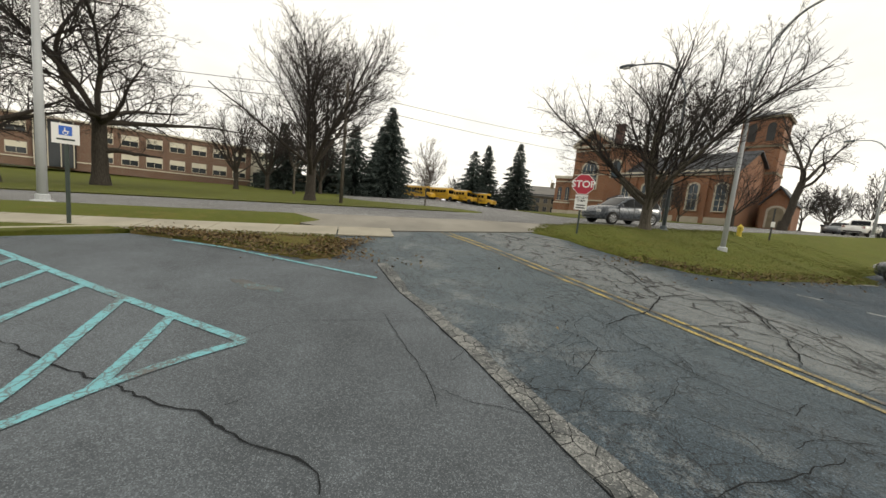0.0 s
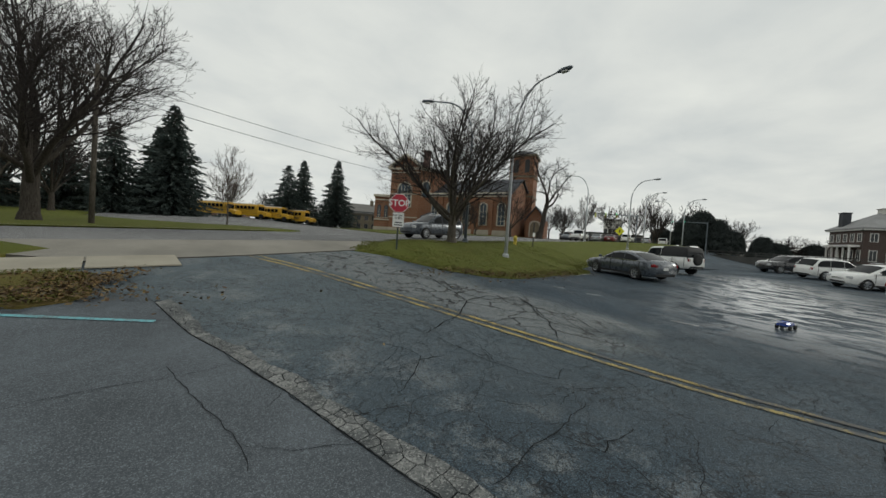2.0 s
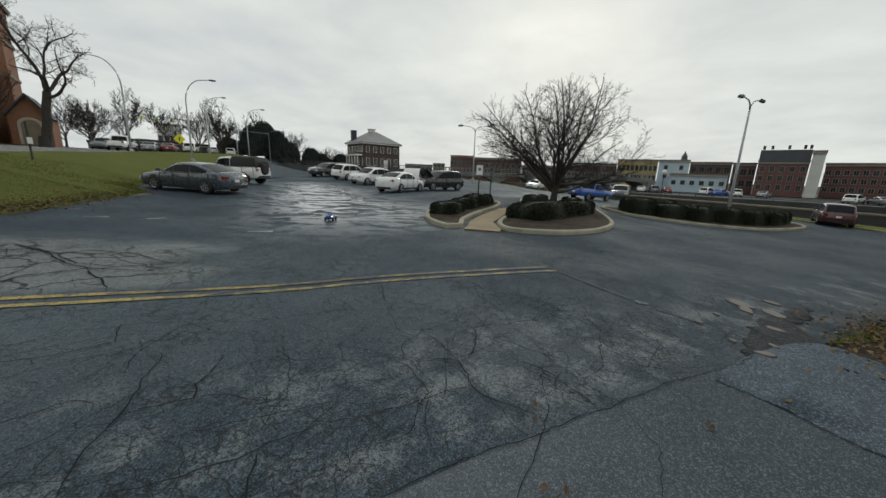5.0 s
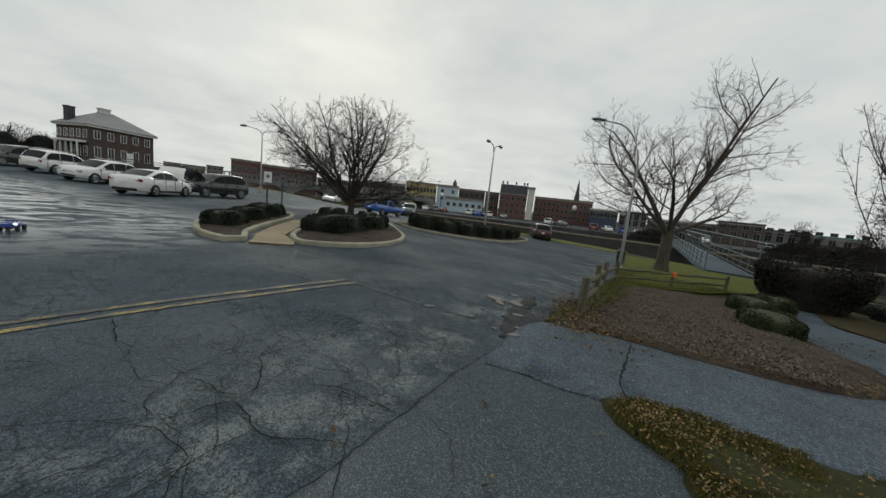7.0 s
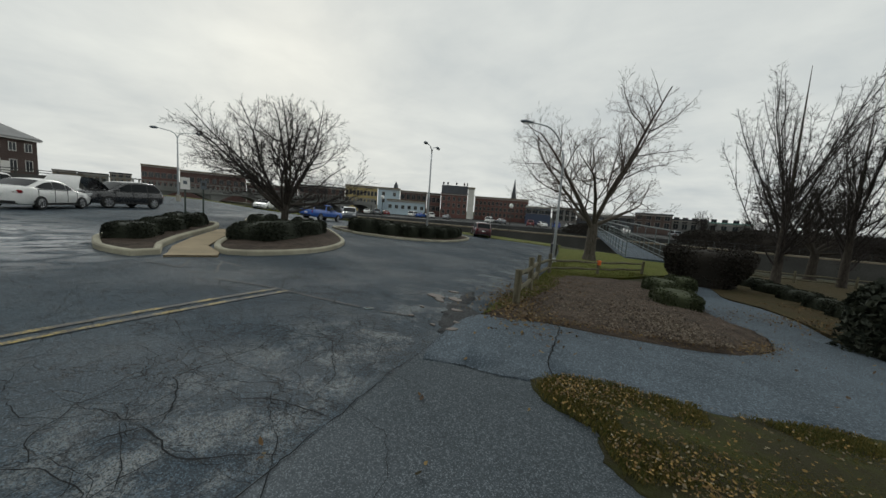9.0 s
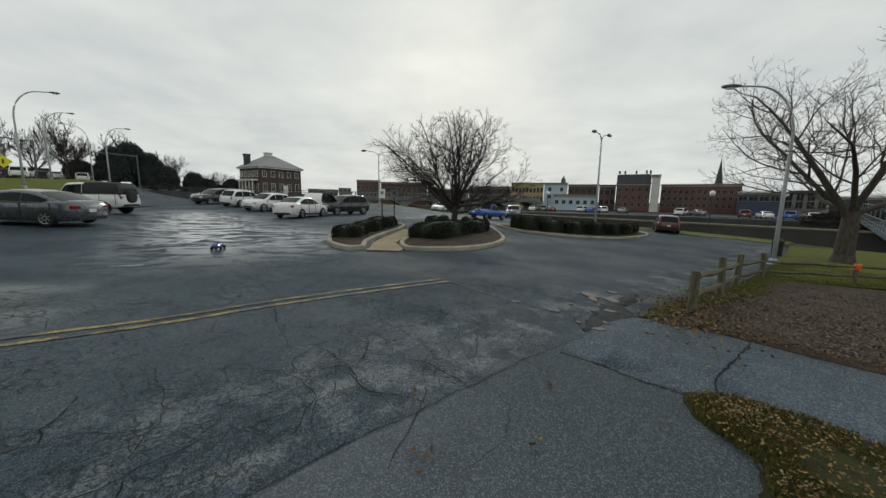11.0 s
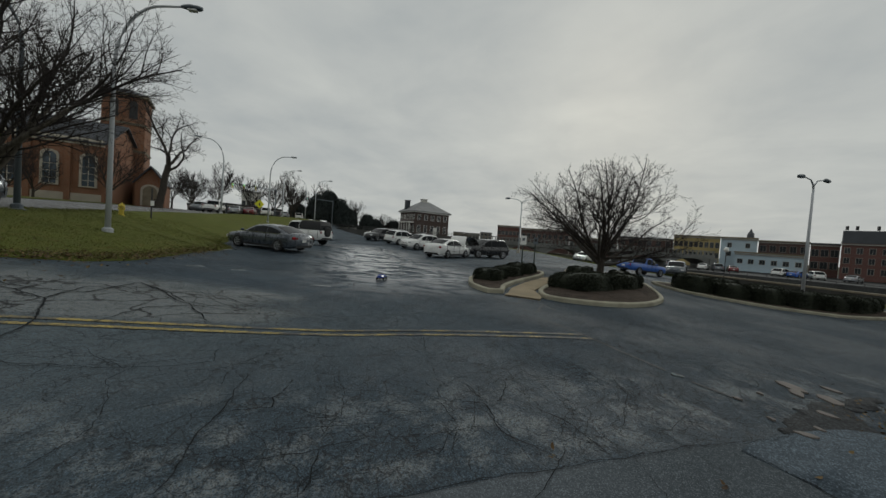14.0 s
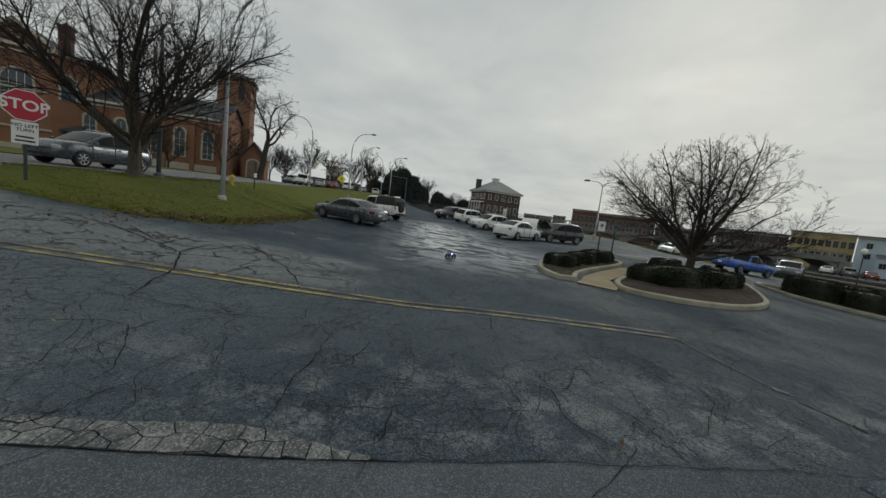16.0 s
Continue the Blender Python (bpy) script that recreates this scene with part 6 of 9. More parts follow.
block("town_block", "green-roofed pale building across the river", 166.5, 171, 128, TZ, 3.4, 12, TOWN_GREY, GREENROOF, (1.0, 2.8), 4)
# cupola and steeple
x, y = polar(120.9, 126)
g = Mesh(); g.lathe([(1.0, 5.0), (1.0, 7.6), (1.25, 7.7), (0.8, 8.0), (0.75, 9.0), (0.35, 9.6), (0.05, 10.4)], 8, (x, y, 0)); solid("cupola", g, DARKCLAD, "small dark roof cupola above the blue building", "cupola")
x, y = polar(140.2, 150)
g = Mesh(); g.lathe([(1.5, 2), (1.5, 8.0), (1.1, 8.5), (0.05, 16.5)], 8, (x, y, 0)); solid("steeple", g, SLATE, "thin grey church steeple rising behind the mill", "steeple")
for az, r, z in ((130.6, 230, 16), (145.4, 200, 12)):
    x, y = polar(az, r)
    g = Mesh(); g.tube([(x, y, 0), (x, y, z)], [0.35, 0.1], 4); solid("radio_mast", g, POLE_GREY, "slender radio mast far beyond the roofs", "mast")

# east side of the road: low dark shops and a canopy
block("shop", "low dark shop building beside the road", 46.5, 53.5, 104, 2.4, 6.6, 12, DARKCLAD, BLACK, (3.4,), 6, wsize=(1.6, 1.6), r1=112)
block("shop", "grey low garage building beside the road", 42.0, 46.0, 98, 2.4, 5.4, 12, SLATE_GREY, SLATE, (3.2,), 4)
block("shop", "white low service building by the junction", 60.0, 63.5, 120, 2.4, 5.2, 10, WHITEWASH, DARKCLAD, (3.0,), 4)
block("shop", "dark long shed beyond the junction", 66.5, 72.4, 140, 2.4, 5.0, 10, DARKCLAD, BLACK, (), 0)
block("shop", "white domed public building far behind the trees", 48.2, 50.6, 160, 2.4, 15.0, 12, WHITEWASH, SLATE_GREY, (6, 9.5), 4)


def build_bridge():
    """The road bridge over the river: deck, parapet with balusters, arches below."""
    P, Q = polar(83.0, 92), polar(117.5, 106)
    ln, rz, mid = gable_frame(P, Q)
    ob = thing("road_bridge", "dark concrete road bridge with a balustrade over the river", "bridge", at=(mid[0], mid[1], 1.1), rz=rz)
    CON = mottled("dark_concrete", (0.19, 0.195, 0.185), 0.9, 0.3, 10, 0.3)
    g = Mesh(); g.box((0, 4, 0.55), (ln, 9, 0.7)); part("deck", g, CON, ob)
    g = Mesh(); g.box((0, -0.4, 2.1), (ln, 0.35, 0.22)); g.box((0, -0.4, 1.05), (ln, 0.35, 0.3)); part("rail", g, CON, ob)
    bal = Mesh(); bal.box((0, 0, 0.5), (0.28, 0.22, 0.95)); me = None
    k = 0
    x = -ln / 2 + 0.4
    while x < ln / 2:
        if me is None:
            first = part("baluster", bal, CON, ob); first.location = (x, -0.4, 1.1); me = first.data
        else:
            b = part("baluster", me, CON, ob); b.location = (x, -0.4, 1.1)
        x += 0.9
    n = 6
    for k in range(n + 1):
        g = Mesh(); g.box((-ln / 2 + ln * k / n, 4, -1.8), (1.6, 8.5, 4.4)); part("pier", g, CON, ob)
    for k in range(n):
        g = Mesh()
        w = ln / n - 1.6
        x0 = -ln / 2 + ln * k / n + 0.8
        pts = [(x0 + w * i / 12, 0.25 - 1.5 * (2 * i / 12 - 1) ** 2) for i in range(13)]
        g.add([(a, 0, z) for a, z in pts] + [(a, 0, 0.3) for a, z in pts] + [(a, 8, z) for a, z in pts], [(i, i + 1, 14 + i, 13 + i) for i in range(12)] + [(i + 1, i, 26 + i, 27 + i) for i in range(12)])
        part("arch", g, CON, ob)
    return ob


build_bridge()


def lot_parapet():
    """Concrete-posted rails along the street past the hall."""
    P, Q = polar(61.0, 86), polar(83.0, 92)
    ln, rz, mid = gable_frame(P, Q)
    ob = thing("street_railing", "dark weathered railing on a low wall along the street", "railing", at=(mid[0], mid[1], 0), rz=rz)
    CON = mottled("dark_rail_concrete", (0.07, 0.07, 0.066), 0.9, 0.3, 10, 0.3)
    g = Mesh(); g.box((0, 0, 1.2), (ln, 0.4, 2.6)); part("wall", g, CON, ob)
    for z in (2.85, 3.25):
        g = Mesh(); g.box((0, 0, z), (ln, 0.12, 0.12)); part("rail", g, CON, ob)
    x = -ln / 2
    while x <= ln / 2:
        g = Mesh(); g.box((x, 0, 2.9), (0.22, 0.22, 0.9)); part("post", g, CON, ob)
        x += 2.4
    return ob


lot_parapet()
# low roofs beyond the bridge
block("town_block", "pale low house far beyond the bridge", 80.6, 82.4, 175, 0, 5.4, 10, STONE_BROWN, SLATE_GREY, (2.5,), 3)
block("town_block", "grey low shed far beyond the bridge", 82.5, 85.0, 180, 0, 5.4, 10, STONE_BROWN, SLATE, (2.2,), 4)
block("town_block", "pale two-storey house far beyond the bridge", 85.1, 87.0, 172, 0, 6.0, 10, STONE_BROWN, SLATE, (2.2, 4.6), 3)
# the embankment wall on the town side
P, Q = polar(104, 92), polar(150, 82)
WALL = mottled("dark_bank_wall", (0.055, 0.055, 0.05), 0.95, 0.25, 6, 0.35)


def river_wall(az0, az1, r0, r1, z0, z1, label, mat):
    P, Q = polar(az0, r0), polar(az1, r1)
    ln, rz, mid = gable_frame(P, Q)
    ob = thing("embankment_wall", label, "wall", at=(mid[0], mid[1], 0), rz=rz, kind="structure")
    g = Mesh(); g.box((0, 0.5, (z0 + z1) / 2), (ln, 1.0, z1 - z0)); part("wall", g, mat, ob)
    g = Mesh(); g.box((0, 0.5, z1 + 0.1), (ln, 1.2, 0.22)); part("coping", g, STONE_BROWN, ob)
    g = Mesh()
    g.box((0, 0.5, z1 + 1.15), (ln, 0.06, 0.06)); g.box((0, 0.5, z1 + 0.7), (ln, 0.04, 0.04))
    part("rail", g, BLACK, ob)
    g = Mesh()
    for k in range(int(ln / 2.5)):
        g.box((-ln / 2 + 1 + 2.5 * k, 0.5, z1 + 0.65), (0.07, 0.07, 1.1))
    part("rail_post", g, BLACK, ob)


river_wall(107, 186, 86, 78, -5.0, -1.4, "dark stone embankment wall with an iron rail", WALL)
g = Mesh()
pts = [polar(a, 88) for a in range(104, 189, 4)] + [polar(a, 175) for a in range(188, 103, -4)]
g.prism(pts[::-1], -5.0, -1.15)
solid("town_quay", g, mottled("dark_quay", (0.05, 0.052, 0.052), 0.9, 0.2, 4, 0.4, kind="World"), "grey paved quay where the town's cars park", "quay", kind="structure")

# ---- trees ----


def tubes(segs, n):
    """Tapered prisms for many segments (start, end, radii) at once."""
    p0 = np.array([s[0] for s in segs]); p1 = np.array([s[1] for s in segs])
    r0 = np.array([s[2] for s in segs])[:, None]; r1 = np.array([s[3] for s in segs])[:, None]
    d = p1 - p0
    d /= np.maximum(np.linalg.norm(d, axis=1, keepdims=True), 1e-9)
    ref = np.where(np.abs(d[:, 2:3]) < 0.9, np.array([[0, 0, 1.0]]), np.array([[1.0, 0, 0]]))
    a = np.cross(d, ref); a /= np.linalg.norm(a, axis=1, keepdims=True)
    b = np.cross(d, a)
    rings = []
    for p, r in ((p0, r0), (p1, r1)):
        for k in range(n):
            t = 2 * math.pi * k / n
            rings.append(p + (a * math.cos(t) + b * math.sin(t)) * r)
    v = np.stack(rings, 1).reshape(-1, 3)
    base = (np.arange(len(segs)) * 2 * n)[:, None]
    f = np.concatenate([base + np.array([[k, n + k, n + (k + 1) % n, (k + 1) % n]]) for k in range(n)])
    return v, f


def mesh_of(name, v, f, material, smooth=True):
    me = bpy.data.meshes.new(name)
    me.from_pydata(v.tolist(), [], f.tolist())
    if smooth:
        me.shade_smooth()
    me.materials.append(material)
    me.update()
    return me


Habit = namedtuple("Habit", "trunk girth crown floor limbs tilt counts angles ratios wob rise lift")
# crown: middle offset (x, y, z), half width, half height; floor: height below which no branch reaches;
# limbs: how many leave the trunk, tilt: their least and greatest lean; counts, angles, ratios: of the shoots of each further order;
# wob: crookedness by order; rise: how much shoots bend upwards; lift: where on the trunk limbs begin


def unit(v):
    return v / max(1e-9, math.sqrt(v[0] * v[0] + v[1] * v[1] + v[2] * v[2]))


def grow(hb, seed, lean, tip):
    """Limbs leave the trunk, and each order of shoots leaves the one before it, kept inside an uneven crown."""
    rng = np.random.default_rng(seed)
    ox, oy, oz, rx, rz = hb.crown
    mid, size = np.array([ox, oy, oz]), np.array([rx, rx, rz])
    wood, twigs = [], []
    up = np.array([0, 0, 1.0])

    def room(p, d):
        """How far a shoot may run before it leaves the crown."""
        a = math.atan2(p[1] + d[1] * rx - oy, p[0] + d[0] * rx - ox)
        k = size * (1 + 0.06 * math.sin(3 * a + seed) + 0.05 * math.sin(7 * a + 2 * seed))
        p, d = (p - mid) / k, d / k
        a, b, c = d @ d, p @ d, p @ p - 1
        q = b * b - a * c
        return 0.0 if q <= 0 else max(0.0, (-b + math.sqrt(q)) / a)

    def run(p, d, ln, r, order):
        last = len(hb.counts)
        m = 1 if order == last else max(3, min(16, int(ln / (0.32 if order < 2 else 0.25))))
        path = []
        side = rng.normal(0, 1, 3) * hb.wob[min(order, len(hb.wob) - 1)] * 0.35
        for i in range(m):
            if rng.random() < 0.35:
                side = rng.normal(0, 1, 3) * hb.wob[min(order, len(hb.wob) - 1)] * 0.5
            d = unit(d + side + rng.normal(0, hb.wob[min(order, len(hb.wob) - 1)] * 0.5, 3) + up * hb.rise * 2.2 / m)
            if d[2] < 0.05 and p[2] + d[2] * ln / m < hb.floor:
                d = unit(np.array([d[0], d[1], abs(d[2]) * 0.3 + 0.05]))
            n = p + d * (ln / m)
            ra, rb = r * (1 - 0.80 * i / m), r * (1 - 0.80 * (i + 1) / m)
            (twigs if order >= last - 1 else wood).append((p, n, max(ra, tip * 0.6), max(rb, tip * 0.5)))
            path.append((n, d, rb, (i + 1) / m))
            p = n
        if order == last:
            return
        k = hb.counts[order]
        k = max(2, int(k * min(1.6, 0.35 + 0.65 * ln / (rx * (0.9, 0.9, 0.42, 0.2)[order])) + rng.uniform(0, 1)))
        roll = rng.uniform(0, 6.28)
        for q in range(k):
            t = 0.18 + 0.82 * (q + rng.uniform(0, 1)) / k
            i = min(m - 1, int(t * m))
            c, e, rr, tt = path[i]
            if i:
                c = path[i - 1][0] + (c - path[i - 1][0]) * rng.uniform(0, 1)
            roll += 2.4 + rng.normal(0, 0.3)
            x = unit(np.cross(e, up if abs(e[2]) < 0.9 else np.array([1.0, 0, 0])))
            y = np.cross(e, x)
            ang = radians(hb.angles[order] * rng.uniform(0.6, 1.3))
            f = unit(e * math.cos(ang) + (x * math.cos(roll) + y * math.sin(roll)) * math.sin(ang) + up * hb.rise * 0.5)
            nat = ln * hb.ratios[order] * (1.1 - 0.55 * tt) * rng.uniform(0.65, 1.3)
            l2 = min(nat, room(c, f) * rng.uniform(0.75, 1.1) + (0.05 * rx * rng.uniform(0, 1) if order > 1 else 0))
            if l2 < 0.10:
                continue
            run(c, f, l2, max(tip * (1 if order < 2 else 0.8), min(rr * 0.66, 0.0098 * l2 + tip)), order + 1)

    d = unit(np.array([lean[0], lean[1], 1.0]))
    p, trunk, steps = np.zeros(3), [], max(5, int(hb.trunk / 0.35))
    for i in range(steps):
        d2 = unit(d + rng.normal(0, hb.wob[0] * 0.35, 3))
        n = p + d2 * hb.trunk / steps / max(0.5, d2[2])
        ra, rb = hb.girth * (1 - 0.22 * i / steps), hb.girth * (1 - 0.22 * (i + 1) / steps)
        trunk.append((p, n, ra, rb)); p = n
    turn = rng.uniform(0, 6.28)
    for q in range(hb.limbs):
        share = (q * 0.618 + 0.3) % 1.0
        tilt = radians(hb.tilt[0] + (hb.tilt[1] - hb.tilt[0]) * share)
        roll = turn + 2.399 * q + rng.normal(0, 0.15)
        h0 = 1.0 if q < 3 else 1 - (1 - hb.lift) * rng.uniform(0, 1)
        i = min(steps - 1, int(h0 * steps))
        c = trunk[i][1]
        e = unit(np.array([math.sin(tilt) * math.cos(roll), math.sin(tilt) * math.sin(roll), math.cos(tilt)]) + 0.6 * np.array([lean[0], lean[1], 0]))
        ln = room(c, unit(e + up * hb.rise * 0.8)) * rng.uniform(0.82, 1.02)
        run(c, e, ln, min(trunk[i][3] * 0.7, hb.girth * rng.uniform(0.30, 0.46)), 0)
    return trunk, wood, twigs


def bare_tree(name, label, at, hb, seed, wood, twig, lean=(0, 0), fine=0.010, group=""):
    """A leafless tree: trunk with its limbs, and a crown of branches and twigs."""
    trunk, segs, twigs = grow(hb, seed, lean, fine)
    ob = thing(name, label, "tree", group, at)
    base = trunk[0][0]
    flare = [(base - np.array([0, 0, 0.35]), base + np.array([0, 0, 0.05]), hb.girth * 1.75, hb.girth * 1.28), (base, base + np.array([0, 0, hb.trunk * 0.2]), hb.girth * 1.3, hb.girth)]
    stout = hb.girth * 0.22
    thick = trunk + [q for q in segs if q[3] > stout]
    thick = [(a - (b - a) * min(0.4, 0.2 * r0 / max(1e-6, np.linalg.norm(b - a))), b + (b - a) * min(0.6, 0.35 * r1 / max(1e-6, np.linalg.norm(b - a))), r0, r1) for a, b, r0, r1 in thick]
    v, f = tubes(thick + flare, 10)
    part("trunk", mesh_of("trunk", v, f, wood), wood, ob)
    v, f = tubes([q for q in segs if q[3] <= stout], 5)
    v2, f2 = tubes(twigs, 3)
    v, f2 = np.concatenate([v, v2]), f2 + len(v)
    me = bpy.data.meshes.new("crown")
    me.from_pydata(v.tolist(), [], f.tolist() + f2.tolist())
    me.shade_smooth()
    me.materials.append(twig)
    me.update()
    part("crown", me, twig, ob)
    return ob


def conifer(name, label, at, height, width, seed, group=""):
    """A spruce: tapered trunk and whorls of drooping boughs set with needle tufts."""
    rng = np.random.default_rng(seed)
    ob = thing(name, label, "tree", group, at)
    g = Mesh()
    g.tube([(0, 0, -0.3), (0, 0, height * 0.5), (0, 0, height * 0.97)], [height * 0.018, height * 0.011, 0.02], 8)
    part("trunk", g, BARK_DARK, ob, smooth=True)
    vs, fs, k = [], [], 0
    layers = int(height * 3.2)
    for i in range(layers):
        t = (i + rng.uniform(0, 0.7)) / layers
        z = height * (0.05 + 0.95 * t)
        reach = width * 0.82 * (1 - t) ** 0.85 * rng.uniform(0.6, 1.15) + 0.12
        n = int(7 + 9 * (1 - t))
        for q in range(n):
            a = 6.28 * (q + rng.uniform(0, 1)) / n
            ln = reach * rng.uniform(0.65, 1.08)
            m = max(4, int(ln * 5.5))
            for s in range(m):
                u = (s + rng.uniform(0.3, 1)) / m
                r = ln * u
                c = np.array([r * math.cos(a), r * math.sin(a), z - 0.34 * r * (1.15 - 0.35 * u) + rng.normal(0, 0.05)])
                for _ in range(2):
                    side = rng.normal(0, 1, 3); side /= np.linalg.norm(side)
                    out = np.array([math.cos(a), math.sin(a), -0.25]) + rng.normal(0, 0.35, 3)
                    out /= np.linalg.norm(out)
                    w = rng.uniform(0.07, 0.15) * (0.6 + height / 25)
                    l2 = rng.uniform(0.25, 0.5) * (0.6 + height / 25)
                    vs += [c - side * w, c + side * w, c + out * l2 + side * w * 0.2, c + out * l2 - side * w * 0.3]
                    fs.append((k, k + 1, k + 2, k + 3)); k += 4
    part("crown", mesh_of("crown", np.array(vs), np.array(fs), NEEDLE, False), NEEDLE, ob)
    return ob


def gz(x, y, sink=0.0):
    return (x, y, h(x, y) - sink)


OAK = Habit(6.0, 0.62, (0, 0, 12.4, 11.2, 9.2), 3.2, 11, (15, 92), (13, 10, 8, 6), (52, 48, 45, 40), (0.5, 0.5, 0.5, 0.55), (0.13, 0.14, 0.15, 0.15), 0.03, 0.45)
bare_tree("oak_tree", "old bare oak with a thick dark trunk and heavy crooked limbs", gz(-34.3, 27.7), OAK, 4, BARK_DARK, TWIG, fine=0.017)
bare_tree("oak_tree", "leaning bare oak with dark twisting limbs beside the school", gz(-35.2, 20.9), OAK._replace(trunk=4.2, girth=0.5, crown=(-2, 0, 11.5, 9.0, 8.5)), 11, BARK_DARK, TWIG, lean=(-0.30, -0.05), fine=0.017)
MAPLE = Habit(2.9, 0.44, (0.9, 0.5, 8.8, 7.8, 6.9), 2.8, 9, (8, 64), (14, 11, 8, 5), (42, 40, 38, 34), (0.5, 0.48, 0.5, 0.55), (0.07, 0.08, 0.10, 0.12), 0.12, 0.7)
bare_tree("maple_tree", "tall bare tree with a forked trunk and a wide twiggy crown", gz(-13.7, 27.1), MAPLE, 21, BARK_DARK, TWIG, fine=0.011)
grove = bare_tree("maple_tree", "bare tree of the grove before the dark spruces", (-34.9, 46.3, h(-34.9, 46.3)), MAPLE._replace(counts=(9, 8, 6, 3)), 23, BARK_DARK, TWIG, fine=0.018)
grove.scale = (0.8, 0.8, 0.8)
for a, r, k in ((-33, 66, 0.85), (-29, 74, 0.9), (-25.5, 62, 0.75)):
    x, y = r * math.sin(radians(a)), r * math.cos(radians(a))
    far = copy_thing(grove, pose(x, y, h(x, y), 0, 0, 70 * k + a))
    far.scale = (k, k, k)
LOCUST = Habit(1.5, 0.27, (0.1, 0.1, 5.0, 6.7, 4.2), 1.7, 16, (6, 66), (15, 12, 9, 6), (44, 44, 42, 40), (0.42, 0.46, 0.5, 0.55), (0.08, 0.11, 0.12, 0.14), 0.10, 0.55)
bare_tree("locust_tree", "bare many-stemmed tree with fan-like dark twigs on the verge", gz(9.05, 17.15), LOCUST, 31, BARK_GREY, TWIG, fine=0.0068)
GNARLED = Habit(5.6, 0.44, (1.6, -1.3, 11.0, 5.2, 5.0), 5.0, 5, (10, 60), (9, 7, 7, 6), (48, 50, 50, 48), (0.46, 0.5, 0.42, 0.5), (0.20, 0.22, 0.22, 0.2), 0.04, 0.7)
bare_tree("gnarled_tree", "gnarled sparse old tree with a leaning twisted trunk", (36.9, 44.0, h(36.9, 44.0)), GNARLED, 44, BARK_DARK, TWIG, lean=(0.13, -0.11), fine=0.018)
CRAB = Habit(1.25, 0.23, (-0.1, -0.35, 3.8, 6.7, 3.3), 1.6, 18, (5, 88), (14, 13, 10, 6), (46, 46, 44, 42), (0.44, 0.46, 0.46, 0.5), (0.10, 0.12, 0.13, 0.15), 0.05, 0.5)
bare_tree("crabapple_tree", "low spreading bare tree rising from a hedged island", gz(23.0, -6.6), CRAB, 62, BARK_DARK, TWIG, fine=0.0075)
ASH = Habit(2.6, 0.40, (0.3, 0.2, 6.9, 7.6, 5.6), 2.5, 7, (12, 84), (13, 11, 8, 6), (48, 50, 48, 44), (0.5, 0.5, 0.48, 0.5), (0.11, 0.14, 0.16, 0.18), 0.10, 0.75)
bare_tree("ash_tree", "bare tree with long arching limbs on the south lawn", gz(13.34, -24.76), ASH, 70, BARK_GREY, TWIG_PALE, fine=0.0075)


def pear(at, height, seed):
    """An upright tree: straight shafts rising from a short trunk, set with many fine spurs."""
    rng = np.random.default_rng(seed)
    ob = thing("pear_tree", "upright bare tree with long straight rising branches", "tree", "upright trees by the path", at)
    g = Mesh(); g.tube([(0, 0, -0.3), (0, 0, 0.05), (0.02, 0.03, 1.6), (0.05, 0, height * 0.5), (0.12, 0.05, height)], [0.36, 0.27, 0.22, 0.09, 0.012], 9)
    part("trunk", g, BARK_DARK, ob, smooth=True)
    segs, fine = [], []

    def spurs(p, nx, e, n, far):
        for _ in range(rng.poisson(n)):
            f = unit(e * 0.55 + rng.normal(0, 0.6, 3))
            w = p + (nx - p) * rng.uniform(0, 1)
            l2 = far * rng.uniform(0.3, 1.0)
            k2 = w + f * l2 * 0.5
            fine.append((w, k2, 0.008, 0.006)); fine.append((k2, k2 + unit(f + np.array([0, 0, 0.35])) * l2 * 0.5, 0.006, 0.004))
            for _ in range(2):
                g2 = unit(f + rng.normal(0, 0.5, 3))
                fine.append((k2, k2 + g2 * l2 * 0.35, 0.005, 0.003))

    for q in range(30):
        z = 0.9 + 0.40 * height * rng.uniform(0, 1) ** 1.3
        a = 2.4 * q + rng.normal(0, 0.3)
        tilt = radians(rng.uniform(12, 36) + (14 if z < 2.0 else 0))
        ln = min(height * 0.7, (height - z) / math.cos(tilt)) * rng.uniform(0.7, 1.0)
        p, r, m = np.array([0, 0, z]), 0.012 + 0.0045 * ln, 12
        for i in range(m):
            tt = tilt * (1 - 0.5 * i / m)
            e = np.array([math.sin(tt) * math.cos(a), math.sin(tt) * math.sin(a), math.cos(tt)]) + rng.normal(0, 0.035, 3)
            nx = p + e * ln / m
            segs.append((p, nx, r * (1 - 0.078 * i), r * (1 - 0.078 * (i + 1))))
            spurs(p, nx, e, 7.0, 0.75)
            if i in (3, 5, 7) and rng.random() < 0.8:
                e2, p2 = unit(e + rng.normal(0, 0.3, 3)), nx
                for j in range(5):
                    e2 = unit(e2 + np.array([0, 0, 0.10]) + rng.normal(0, 0.04, 3))
                    n2 = p2 + e2 * ln * 0.07
                    segs.append((p2, n2, r * 0.45 * (1 - 0.15 * j), r * 0.45 * (0.85 - 0.15 * j)))
                    spurs(p2, n2, e2, 3.5, 0.55)
                    p2 = n2
            p = nx
    v, f = tubes(segs, 5)
    v2, f2 = tubes(fine, 3)
    me = bpy.data.meshes.new("crown")
    me.from_pydata(np.concatenate([v, v2]).tolist(), [], f.tolist() + (f2 + len(v)).tolist())
    me.materials.append(TWIG)
    me.update()
    part("crown", me, TWIG, ob)
    return ob


